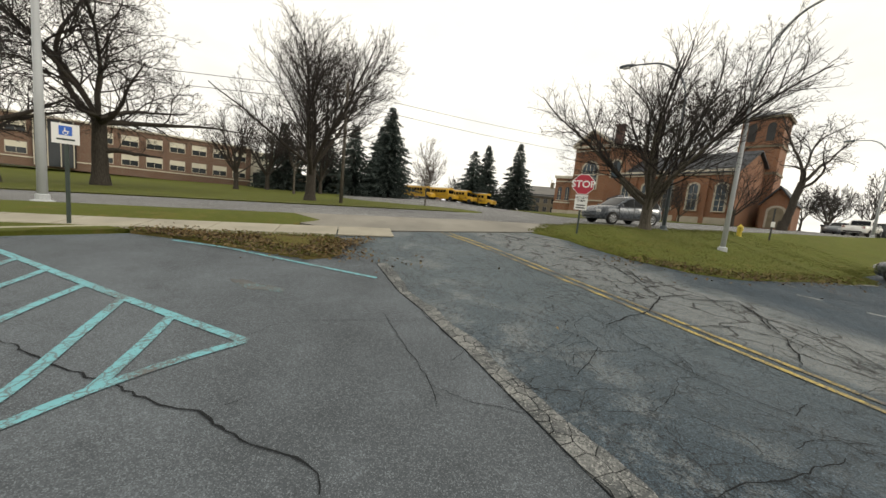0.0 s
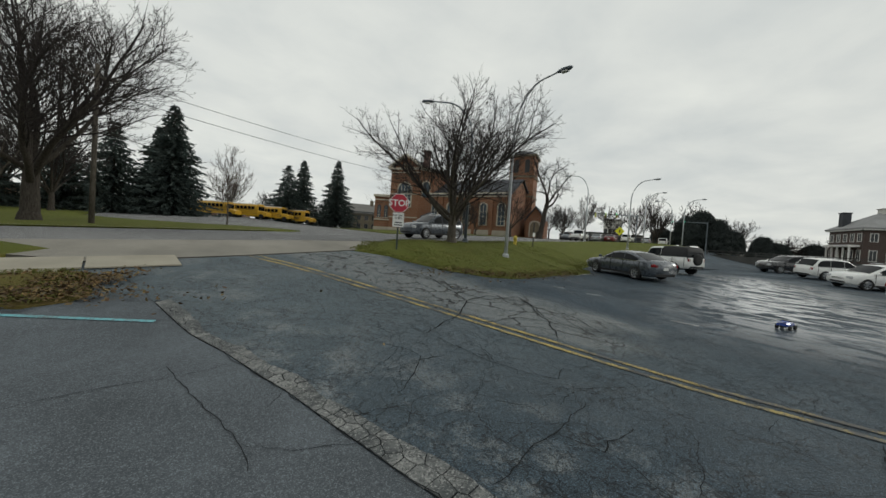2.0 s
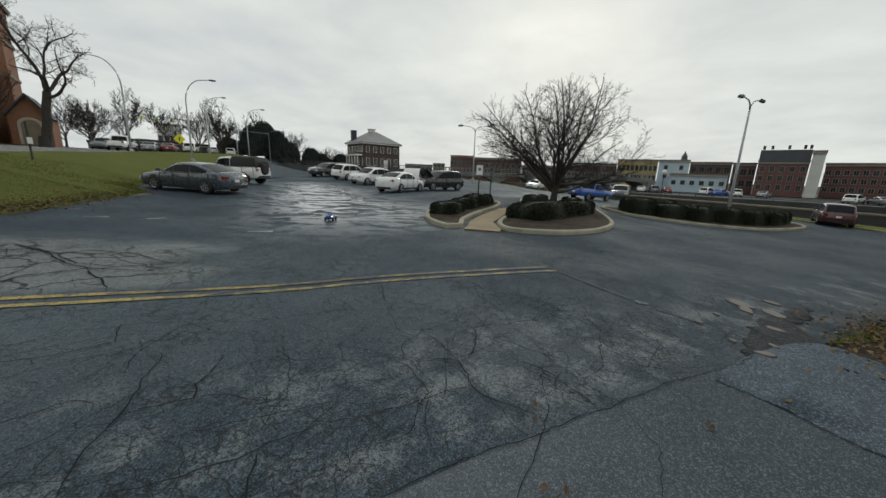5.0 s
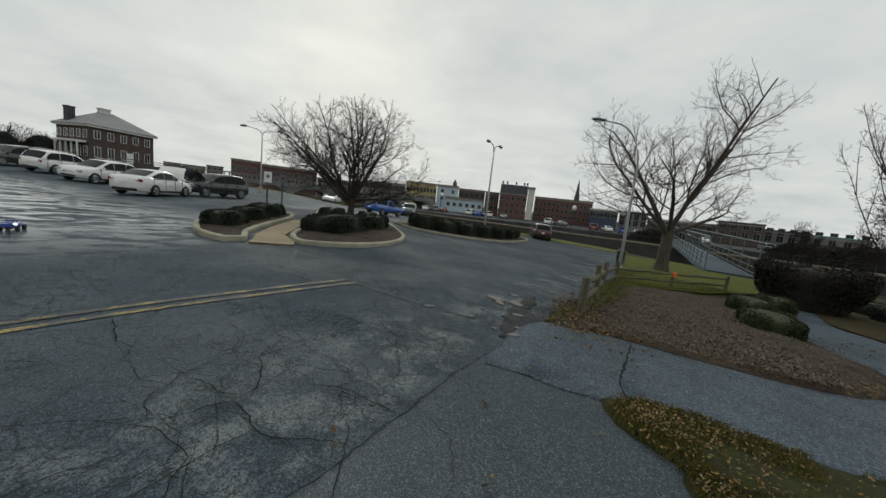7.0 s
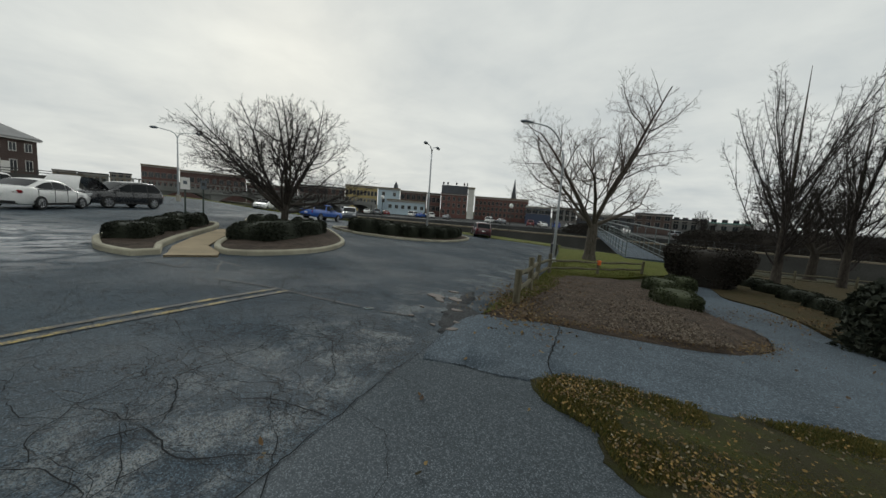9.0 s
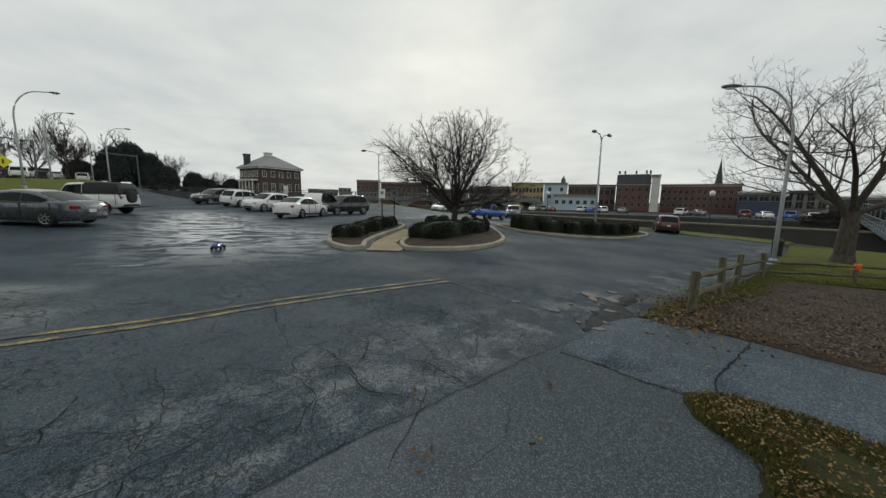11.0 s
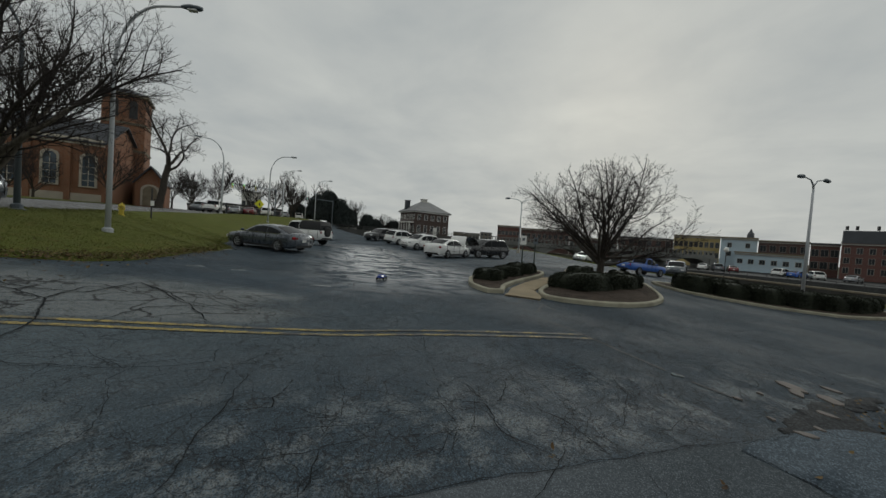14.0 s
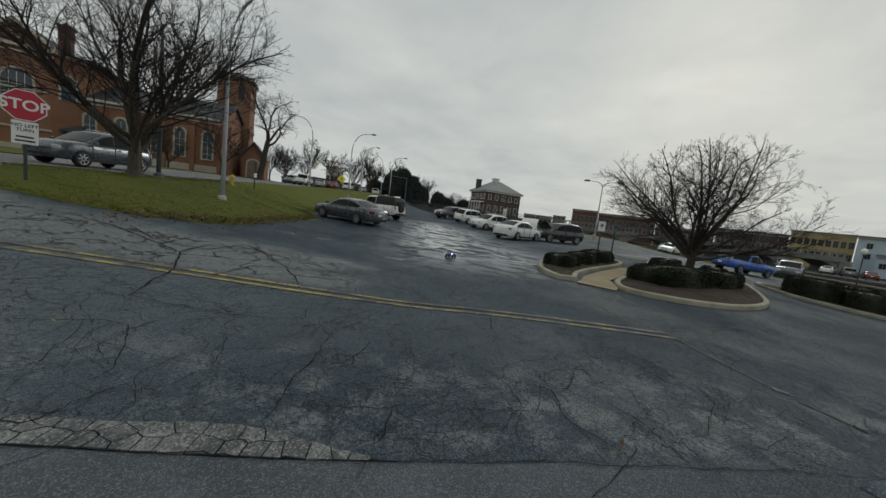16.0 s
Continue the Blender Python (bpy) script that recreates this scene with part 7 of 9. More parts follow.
for x, y, ht, sd in ((4.2, -30.5, 13.0, 80), (1.6, -35.5, 12.0, 81), (-2.5, -32.0, 12.5, 82), (-7.5, -31.0, 12.0, 84)):
    pear(gz(x, y), ht, sd)
bare_tree("bank_tree", "dark spreading bare tree on the river bank", gz(3.4, -41.0), ASH._replace(trunk=2.0, girth=0.34, crown=(0.3, 0, 6.0, 5.2, 3.7), floor=1.8, limbs=10, tilt=(10, 88)), 77, BARK_DARK, TWIG, fine=0.016)
SLENDER = Habit(1.6, 0.08, (0, 0, 4.6, 2.2, 2.9), 1.6, 7, (8, 48), (8, 7, 5), (42, 40, 36), (0.5, 0.48, 0.5), (0.08, 0.1, 0.12), 0.18, 0.5)
bare_tree("young_tree", "young bare tree standing by the bus yard", gz(-5.2, 36.1), SLENDER, 91, BARK_GREY, TWIG_PALE, fine=0.012)
bare_tree("young_tree", "slender bare tree among the dark spruces", gz(-24.9, 44.4), SLENDER._replace(trunk=3.6, girth=0.16, crown=(0, 0, 7.4, 2.8, 3.9), floor=3.2), 92, BARK_GREY, TWIG, fine=0.014)
YARD = SLENDER._replace(trunk=1.7, girth=0.2, crown=(0, 0, 5.4, 3.9, 3.9), limbs=8, tilt=(10, 66))
bare_tree("yard_tree", "bare tree in front of the church tower", gz(33.0, 46.5), YARD, 93, BARK_DARK, TWIG, fine=0.016)
SMALL = SLENDER._replace(trunk=1.1, girth=0.13, crown=(0, 0, 3.7, 2.7, 2.6), floor=1.1, limbs=8, tilt=(10, 64))
bare_tree("yard_tree", "small bare tree against the church's side wall", gz(24.5, 46.5), SMALL, 94, BARK_DARK, TWIG, fine=0.014)
bare_tree("yard_tree", "small bare tree beside the church wall", gz(30.0, 53.0), SMALL, 95, BARK_DARK, TWIG, fine=0.014)

for x, y, ht, w, s in ((-38, 63.5, 13.0, 8.5, 1), (-17.9, 66.7, 17.5, 8.6, 2), (-24.5, 65, 13.5, 7.5, 3), (-30.5, 66, 13.0, 7.0, 4), (-21.0, 71, 14.5, 7.0, 8), (-1.6, 85, 13.0, 7.2, 5), (1.6, 87, 15.0, 6.4, 6), (9.4, 88, 16.5, 7.6, 7)):
    conifer("spruce_tree", "dark green spruce with drooping boughs", gz(x, y), ht, w, s, "spruces beyond the road")

# distant trees along the road and the river, a few shapes repeated
far_a = bare_tree("far_tree", "distant bare tree seen against the sky", (62, 66, 3.2), YARD._replace(trunk=2.0, crown=(0, 0, 6.0, 4.3, 4.1), floor=2.0), 101, BARK_DARK, TWIG, fine=0.03, group="distant bare trees")
far_b = bare_tree("far_tree", "distant bare tree seen against the sky", (70, 48, 3.4), YARD._replace(trunk=2.6, girth=0.22, crown=(0, 0, 7.4, 3.7, 4.7), floor=2.6), 102, BARK_DARK, TWIG, fine=0.03, group="distant bare trees")
frng = random.Random(5)
for a, r, s in ((46, 92, 1.0), (50, 84, 0.9), (53, 100, 1.0), (56, 88, 0.8), (59, 112, 1.1), (62, 104, 0.9), (65, 118, 1.0), (68, 124, 0.9), (70, 116, 0.8), (71.5, 128, 0.9), (74, 140, 0.7), (81, 140, 0.6), (84, 150, 0.7),
                (-36, 100, 1.0), (-9, 112, 1.2), (-4, 104, 0.9), (3, 116, 0.8), (43, 108, 1.0), (41, 92, 0.9), (166, 120, 0.9), (171, 110, 1.0), (176, 90, 0.9), (183, 80, 1.1), (188, 70, 1.1)):
    x, y = r * math.sin(radians(a)), r * math.cos(radians(a))
    c = copy_thing(frng.choice((far_a, far_b)), pose(x, y, float(ground_height(x, y)), 0, 0, frng.uniform(0, 360)))
    c.scale = (s, s, s * frng.uniform(0.85, 1.1))
# ---- kerbed islands and hedges ----


def kerb_ring(name, outline, label, fill, fill_label, width=0.17, rise=0.15):
    """A planted island: raised kerb all round and the soil inside."""
    line = curve_through(outline, 0.45)
    n = len(line)
    ccw = sum(line[i - 1][0] * line[i][1] - line[i][0] * line[i - 1][1] for i in range(n)) > 0
    if not ccw:
        line = line[::-1]
    nx = []
    for i in range(n):
        a, b = np.array(line[i - 1]), np.array(line[(i + 1) % n])
        d = (b - a) / max(1e-6, np.linalg.norm(b - a))
        nx.append((-d[1], d[0]))
    ob = thing(name, label, "island", kind="structure")
    k = 6
    for s in range(0, n, k):
        g = Mesh()
        ids = [(s + j) % n for j in range(min(k, n - s) + 1)]
        prof = ((0, -0.1), (0.0, rise - 0.035), (0.03, rise), (width - 0.03, rise), (width, rise - 0.03), (width, -0.1))
        pts = []
        for q, i in enumerate(ids):
            sh = 0.006 if q in (0, len(ids) - 1) else 0.0
            for o, z in prof:
                x, y = line[i][0] + nx[i][0] * o, line[i][1] + nx[i][1] * o
                pts.append((x, y, h(x, y) + z - sh))
        m = len(prof)
        g.add(pts, [(q * m + j, q * m + j + 1, (q + 1) * m + j + 1, (q + 1) * m + j) for q in range(len(ids) - 1) for j in range(m - 1)] + [tuple(range(m - 1, -1, -1)), tuple(range((len(ids) - 1) * m, len(ids) * m))])
        part("kerb_stone", g, KERB, ob)
    inner = [(line[i][0] + nx[i][0] * (width - 0.02), line[i][1] + nx[i][1] * (width - 0.02)) for i in range(n)]
    sheet("island_soil", inner, fill, fill_label, "soil", 0.8, 0.09, 0.2, 0.05)
    return ob


LOBE1 = [(13.9, 0.45), (13.0, 0.25), (12.0, -0.4), (12.15, -0.95), (13.3, -1.0), (15.2, -1.5), (18.5, -2.7), (20.6, -3.0), (21.0, -2.0), (18.0, -0.4), (15.5, 0.5)]
LOBE2 = [(11.95, -2.35), (11.8, -3.4), (12.3, -4.6), (13.6, -6.0), (15.8, -7.35), (18.4, -8.2), (22, -9.0), (25, -9.2), (26.6, -7.6), (25.5, -5.2), (21, -4.2), (16.5, -3.1), (13.4, -2.2)]
ISLE2 = [(23.4, -10.4), (21.9, -11.1), (21.1, -13.6), (21.3, -16.5), (21.8, -19.0), (23.4, -22.3), (25.6, -23.6), (28, -22), (28.2, -18), (27.4, -13.5), (25.6, -10.6)]
kerb_ring("island", LOBE1, "kerbed planting island with clipped hedges", MULCH, "dark soil of the planting island")
kerb_ring("island", LOBE2, "kerbed planting island around a bare tree", MULCH, "dark soil below the hedges")
kerb_ring("island", ISLE2, "long kerbed island with a row of shrubs", MULCH, "dark soil below the shrubs")
SAND = mottled("tan_concrete", (0.30, 0.24, 0.15), 0.9, 0.9, 40, 0.25, kind="World")
sheet("island_ramp", [(11.75, -1.0), (12.2, -1.1), (13.3, -1.2), (15.2, -1.7), (18.4, -2.85), (18.6, -3.3), (16.4, -2.9), (13.4, -2.05), (12.1, -2.2), (11.55, -2.1)], SAND, "tan concrete ramp between the two islands", "ramp", 0.6, 0.05, 0.1)


def hedge(name, label, at, size, rz, seed, material=None, lobes=1, group="", density=1.0, flare=0.0, soft=0.0):
    """A clipped shrub: a dark woody core inside a skin of small leaves."""
    rng = np.random.default_rng(seed)
    material = material or HEDGE
    ob = thing(name, label, "hedge", group, at, rz)
    lx, ly, lz = size
    g = Mesh()
    nu, nv = 20, 9
    pts = []

    def skin(u, v, k=1.0):
        cu, su = math.cos(u), math.sin(u)
        ex = 0.5 + 0.5 * soft
        x = abs(cu) ** ex * math.copysign(1, cu) * lx / 2
        y = abs(su) ** ex * math.copysign(1, su) * ly / 2
        r = math.cos(v) ** (0.30 + 0.52 * soft)
        z = lz * (math.sin(v) ** (0.55 + 0.4 * soft))
        w = 1 + (0.10 + 0.18 * soft) * noise.noise((x * 1.1 + seed, y * 1.1, z * 1.3)) + 0.025 * math.cos(x * 6.28 * lobes / lx) - flare * (1 - z / lz) ** 1.4
        return np.array([x * r * w * k, y * r * w * k, z * (1 + 0.08 * noise.noise((x * 0.9, y * 0.9, seed))) * k])

    for j in range(nv + 1):
        for i in range(nu):
            pts.append(skin(6.2832 * i / nu, max(0.0001, math.pi / 2 * j / nv), 0.93))
    g.add(pts, [(j * nu + i, j * nu + (i + 1) % nu, (j + 1) * nu + (i + 1) % nu, (j + 1) * nu + i) for j in range(nv) for i in range(nu)])
    part("core", g, material, ob, smooth=True)
    area = 2 * (lx + ly) * lz + lx * ly
    n = int(min(12000, area * 700 * density))
    vs, fs = np.zeros((n * 4, 3)), np.arange(n * 4).reshape(n, 4)
    for q in range(n):
        u, v = rng.uniform(0, 6.2832), math.asin(rng.uniform(0, 1) ** 1.1)
        p = skin(u, v, rng.uniform(0.93, 1.05))
        a = rng.normal(0, 1, 3); a /= np.linalg.norm(a)
        b = np.cross(a, rng.normal(0, 1, 3)); b /= max(1e-6, np.linalg.norm(b))
        s = rng.uniform(0.02, 0.046) * max(1.0, (area / 12) ** 0.5)
        vs[4 * q:4 * q + 4] = (p - a * s, p + b * s * 0.5, p + a * s, p - b * s * 0.5)
    part("foliage", mesh_of("foliage", vs, fs, material, False), material, ob)
    return ob


def at_ground(x, y, up=0.08):
    return (x, y, h(x, y) + up)


DIR = -39
hedge("hedge", "dark clipped evergreen hedge in the planting island", at_ground(15.2, -0.35), (1.7, 1.15, 0.46), -20, 1)
hedge("hedge", "dark clipped evergreen hedge in the planting island", at_ground(17.1, -1.05), (1.7, 1.15, 0.48), -20, 2)
hedge("hedge", "dark clipped evergreen hedge below two sign posts", at_ground(19.1, -1.75), (2.0, 1.25, 0.52), -20, 3)
hedge("hedge", "large dark clipped hedge around the bare tree", at_ground(15.6, -4.3), (3.5, 1.6, 0.66), -40, 4, lobes=2)
hedge("hedge", "large dark clipped hedge around the bare tree", at_ground(18.3, -6.4), (3.1, 1.5, 0.62), -35, 5, lobes=2)
hedge("hedge", "dark clipped hedge behind the bare tree", at_ground(20.6, -5.0), (2.4, 1.3, 0.6), -15, 6)
hedge("hedge", "dark clipped hedge behind the bare tree", at_ground(23.6, -7.9), (2.4, 1.2, 0.5), -12, 7)
for k, (x, y, l, w, hh) in enumerate(((23.2, -11.9, 1.9, 1.7, 1.0), (23.0, -13.6, 2.0, 1.6, 0.85), (22.9, -15.3, 2.0, 1.6, 0.9), (23.1, -17.0, 2.1, 1.7, 0.95), (23.4, -18.7, 2.0, 1.6, 0.9), (24.1, -20.4, 2.0, 1.7, 0.85), (25.3, -21.8, 2.0, 1.7, 0.8), (25.6, -14.6, 2.2, 1.6, 0.9), (26.0, -17.4, 2.2, 1.6, 0.85))):
    hedge("shrub", "rounded dark evergreen shrub in the long island", at_ground(x, y), (l, w, hh), 90 + 5 * k, 20 + k, group="shrubs of the long island", density=0.8)
# south side: yews, tall hedge and shrubs by the path
hedge("yew_shrub", "low dark yew clipped into a flat mound", at_ground(6.1, -16.9, 0.05), (2.1, 1.3, 0.48), -72, 41, YEW)
hedge("yew_shrub", "low dark yew mound on the mulch bed", at_ground(4.5, -13.25, 0.05), (1.8, 1.25, 0.46), -60, 42, YEW)
hedge("yew_shrub", "dark yew shrub before the tall hedge", at_ground(6.0, -18.9, 0.05), (1.7, 1.2, 0.55), -70, 43, YEW)
hedge("tall_hedge", "broad dark bare shrub flaring out above a narrow foot", at_ground(5.9, -22.2, 0.0), (4.3, 2.8, 1.95), 8, 44, BRUSH, lobes=3, flare=0.45)
for k, (x, y) in enumerate(((4.4, -25.6), (3.5, -23.9), (2.5, -22.3), (1.6, -20.9), (0.9, -19.6))):
    hedge("path_shrub", "rounded dark shrub lining the footpath", at_ground(x, y, 0.03), (1.5, 1.2, 0.5), 60, 50 + k, HEDGE, group="shrubs along the path")
hedge("tall_hedge", "dark overgrown evergreen bank beside the path", at_ground(-1.2, -15.4, 0.0), (7.4, 3.6, 1.8), 75, 61, HEDGE, lobes=3)
south_bank = [(5.6, -22.0), (4.45, -19.2), (3.05, -18.2), (1.85, -16.3), (0.9, -13.3), (-0.3, -11.4), (-2.3, -10.8), (-2.9, -8.4), (-7, -9), (-14, -24), (-6, -40), (5, -40), (5.6, -28)]
sheet("bank_south", roughen(south_bank, 0.1), LEAF_BANK, "leaf-strewn dry grass beside the footpath", "verge", 1.0, 0.03, 0.3, 0.06)
leaves("leaves_south", [(0.6, -17.0, 0.5, 1.2, 4), (-0.9, -12.0, 0.5, 1.3, 4), (1.8, -20.6, 0.4, 1.0, 3), (1.9, -15.8, 0.6, 1.0, 3)], 2600, 12, "yellow-brown leaves beside the footpath", lift=0.09)

# dark evergreen clumps along the road, and brush on the far bank
for k, (a, r, sx, sz) in enumerate(((58.6, 97, 6.5, 6.2), (60.2, 101, 7.5, 7.6), (61.9, 99, 6.0, 6.6), (63.2, 104, 6.0, 5.0), (66.3, 112, 6.0, 5.2), (67.8, 114, 6.0, 4.4), (70.6, 118, 6.5, 4.8), (55.8, 108, 6.0, 4.0), (73.2, 124, 5.0, 4.2))):
    x, y = polar(a, r)
    hedge("evergreen_clump", "dark rounded evergreen clump beside the far road", (x, y, float(ground_height(x, y)) + 0.6), (sx, sx * 0.8, sz * 1.05), 40 * k, 120 + k, DUSK_GREEN, 1, "distant evergreens", 0.5, soft=1.0)
for k, (a, r, sx, sz) in enumerate(((152.5, 84, 12, 2.4), (167.5, 84, 13, 3.0), (173, 82, 15, 3.6), (179, 80, 16, 3.8), (185, 78, 16, 4.2))):
    x, y = polar(a, r)
    hedge("bank_brush", "dark leafless brush along the far river bank", (x, y, -1.6), (sx, 4.0, sz), -a, 140 + k, BRUSH, 5, "river brush", 0.3, soft=0.8)

# ---- poles and lamps ----


def hooked_lamp(name, label, at, height, reach, turn, mat, r=0.095, group="", big=0.0):
    """A tapered street lamp whose top bends over to a flat head."""
    ob = thing(name, label, "street lamp", group, at, turn)
    bend = reach * 0.62 + big
    path = [(0, 0, -0.2), (0, 0, height * 0.4), (0, 0, height - bend)]
    for k in range(1, 9):
        t = math.pi / 2 * k / 8
        path.append((reach * 0.72 * (1 - math.cos(t)), 0, height - bend + bend * math.sin(t)))
    path.append((reach, 0, height + 0.06))
    rad = [r, r * 0.8, r * 0.62] + [r * (0.6 - 0.025 * k) for k in range(8)] + [r * 0.36]
    g = Mesh(); g.tube(path, rad, 10)
    part("pole", g, mat, ob, smooth=True)
    g = Mesh()
    prof = ((-0.05, 0.05, 0.04), (0.10, 0.12, 0.075), (0.35, 0.16, 0.10), (0.62, 0.13, 0.085), (0.74, 0.05, 0.05))
    pts = [(reach + x, w * math.cos(6.2832 * k / 10), height + 0.08 + z * math.sin(6.2832 * k / 10) - 0.25 * 0.04) for x, w, z in prof for k in range(10)]
    g.add(pts, [(i * 10 + k, i * 10 + (k + 1) % 10, (i + 1) * 10 + (k + 1) % 10, (i + 1) * 10 + k) for i in range(4) for k in range(10)] + [tuple(range(9, -1, -1)), tuple(range(40, 50))])
    head = part("lamp_head", g, POLE_DARK, ob, "dark grey lamp head", smooth=True)
    g = Mesh(); g.soft((reach + 0.38, 0, height - 0.02), (0.34, 0.2, 0.06), 0.02)
    part("lens", g, WHITE_SIGN, head)
    g = Mesh(); g.lathe([(0.28, -0.15), (0.28, 0.03), (0.17, 0.07), (0.17, 0.22), (0.11, 0.26)], 12)
    part("base", g, mat, ob)
    return ob


def twin_lamp(name, label, at, height, reach, turn, mat, lift2=0.0):
    """A lot lamp with two arms."""
    ob = thing(name, label, "street lamp", "twin lamps of the lot", at, turn)
    g = Mesh(); g.tube([(0, 0, -0.2), (0, 0, height * 0.5), (0, 0, height - 0.5)], [0.10, 0.08, 0.06], 10)
    part("pole", g, mat, ob, smooth=True)
    g = Mesh(); g.lathe([(0.22, -0.1), (0.22, 0.62), (0.16, 0.66)], 12)
    part("base", g, CONCRETE, ob)
    for s in (-1, 1):
        g = Mesh()
        g.tube([(0, 0, height - 0.55), (s * reach * 0.10, 0, height - 0.25), (s * reach * 0.35, 0, height + 0.0), (s * reach, 0, height + 0.12)], [0.055, 0.05, 0.042, 0.035], 8)
        arm = part("arm", g, mat, ob, smooth=True)
        g = Mesh()
        g.tube([(s * reach, 0, height + 0.12), (s * (reach + 0.18), 0, height + 0.13), (s * (reach + 0.55), 0, height + 0.10), (s * (reach + 0.68), 0, height + 0.08)], [0.05, 0.13, 0.12, 0.04], 8)
        part("lamp_head", g, POLE_DARK, arm, "dark lamp head", smooth=True)
    return ob


hooked_lamp("street_lamp", "tall pale grey street lamp with a curved arm on the lawn", gz(10.95, 14.3), 8.9, 2.35, -74, POLE_PALE, 0.10, big=1.0)
hooked_lamp("street_lamp", "dark grey street lamp standing beside the bare tree", gz(10.3, 17.85), 8.6, 2.6, 145, POLE_DARK, 0.10, big=0.6)
hooked_lamp("street_lamp", "pale street lamp with a curved arm beyond the jeep", gz(41.0, 31.0), 9.0, 2.5, -70, POLE_PALE, 0.11, big=1.0)
hooked_lamp("street_lamp", "pale street lamp with its arm over the road", gz(36.7, 34.2), 9.0, 2.5, 120, POLE_PALE, 0.11, big=1.0)
hooked_lamp("street_lamp", "pale street lamp on the south lawn's edge", gz(13.4, -20.3), 8.3, 2.3, 62, POLE_PALE, 0.10, big=0.9)
hooked_lamp("street_lamp", "pale street lamp on the verge across the drive", gz(-13.1, 8.6), 9.0, 2.3, 120, POLE_PALE, 0.13, big=1.0)
for k, (a, r) in enumerate(((53.6, 72), (56.8, 84), (58.2, 76), (60.5, 104))):
    x, y = polar(a, r)
    hooked_lamp("street_lamp", "distant pale street lamp along the road", gz(x, y), 9.0, 2.4, (-70, 120)[k % 2], POLE_PALE, 0.11, "distant street lamps", 1.0)
twin_lamp("lot_lamp", "slim two-armed lamp at the far end of the lot", gz(46.5, -2.2), 7.0, 1.5, -88, POLE_PALE)
twin_lamp("lot_lamp", "two-armed lamp rising from the shrub island", gz(26.5, -19.8), 7.9, 0.95, -62, POLE_PALE)
for a, r, zz in ((118.8, 62, 4.2), (139.8, 56, 4.0), (146.6, 58, 4.0)):
    x, y = polar(a, r)
    z0 = float(ground_height(x, y))
    ob = thing("globe_lamp", "black post lamp with a white globe by the river", "street lamp", "globe lamps by the river", (x, y, z0))
    top = 1.2 + 1.75 + 0.0
    g = Mesh(); g.lathe([(0.16, 0), (0.16, 0.3), (0.07, 0.45), (0.05, top - z0 - 0.5), (0.1, top - z0 - 0.3)], 8); part("post", g, BLACK, ob)
    g = Mesh(); g.lathe([(0.05, top - z0 - 0.35), (0.26, top - z0 - 0.2), (0.33, top - z0 + 0.05), (0.24, top - z0 + 0.3), (0.05, top - z0 + 0.42)], 10); part("globe", g, WHITE_SIGN, ob, "white globe", smooth=True)

# utility pole and its wires
ob = thing("utility_pole", "weathered wooden utility pole by the road", "utility pole", at=gz(-10.4, 25.8))
g = Mesh(); g.tube([(0, 0, -0.3), (0, 0, 9.4)], [0.14, 0.10], 10); part("pole", g, BARK_GREY, ob, smooth=True)
g = Mesh(); g.box((0, 0, 8.7), (1.8, 0.1, 0.12), 30); part("crossarm", g, BARK_GREY, ob)


def wire(name, label, a, b, sag, r=0.022):
    pts = [Vector(a).lerp(Vector(b), k / 30) - Vector((0, 0, 4 * sag * (k / 30) * (1 - k / 30))) for k in range(31)]
    g = Mesh(); g.tube(pts, r, 5)
    return solid(name, g, BLACK, label, "cable", "overhead wires", smooth=True)


px, py = -10.4, 25.8
pz = h(px, py)
for dz, s in ((8.8, -0.5), (7.9, 0.5)):
    wire("overhead_wire", "thin black overhead wire along the road", (-70, 8, h(-60, 12) + dz + 0.4), (px, py, pz + dz), 0.5)
    wire("overhead_wire", "thin black overhead wire along the road", (px, py, pz + dz), (26.0, 65.0, 14.0 + (dz - 8) * 2.2), 0.6)

# ---- signs ----


def text_part(body, size, at, rot, mat, parent, name="lettering"):
    cu = bpy.data.curves.new(name, "FONT")
    cu.body, cu.size, cu.align_x, cu.align_y, cu.extrude = body, size, "CENTER", "CENTER", 0.002
    cu.offset = size * 0.02
    tmp = bpy.data.objects.new(name, cu)
    scene.collection.objects.link(tmp)
    me = bpy.data.meshes.new_from_object(tmp.evaluated_get(bpy.context.evaluated_depsgraph_get()))
    bpy.data.objects.remove(tmp)
    me.name = name
    ob = part(name, me, mat, parent)
    ob.data.materials.clear(); ob.data.materials.append(mat)
    ob.matrix_basis = pose(at[0], at[1], at[2], *rot)
    return ob


def post(g, hh, w=0.055):
    g.box((0, 0, hh / 2 - 0.15), (w, w * 0.8, hh + 0.3))


ob = thing("stop_sign", "red octagonal stop sign with a white plate on a green post", "road sign", at=gz(4.6, 12.85), rz=-18)
g = Mesh(); post(g, 2.40, 0.07); part("post", g, POST_GREEN, ob)
octo = [(0.381 * 1.0824 * math.cos(math.pi / 8 + math.pi / 4 * k), 0.381 * 1.0824 * math.sin(math.pi / 8 + math.pi / 4 * k)) for k in range(8)]
g = Mesh(); g.plate(octo, (1, 0, 0), (0, 0, 1), (0, -0.045, 2.02), 0.006)
plate = part("octagon", g, WHITE_SIGN, ob)
g = Mesh(); g.plate([(x * 0.945, z * 0.945) for x, z in octo], (1, 0, 0), (0, 0, 1), (0, -0.052, 2.02), 0.003)
part("face", g, RED_SIGN, plate, "red face")
text_part("STOP", 0.36, (0, -0.057, 2.02), (90, 0, 0), WHITE_SIGN, plate)
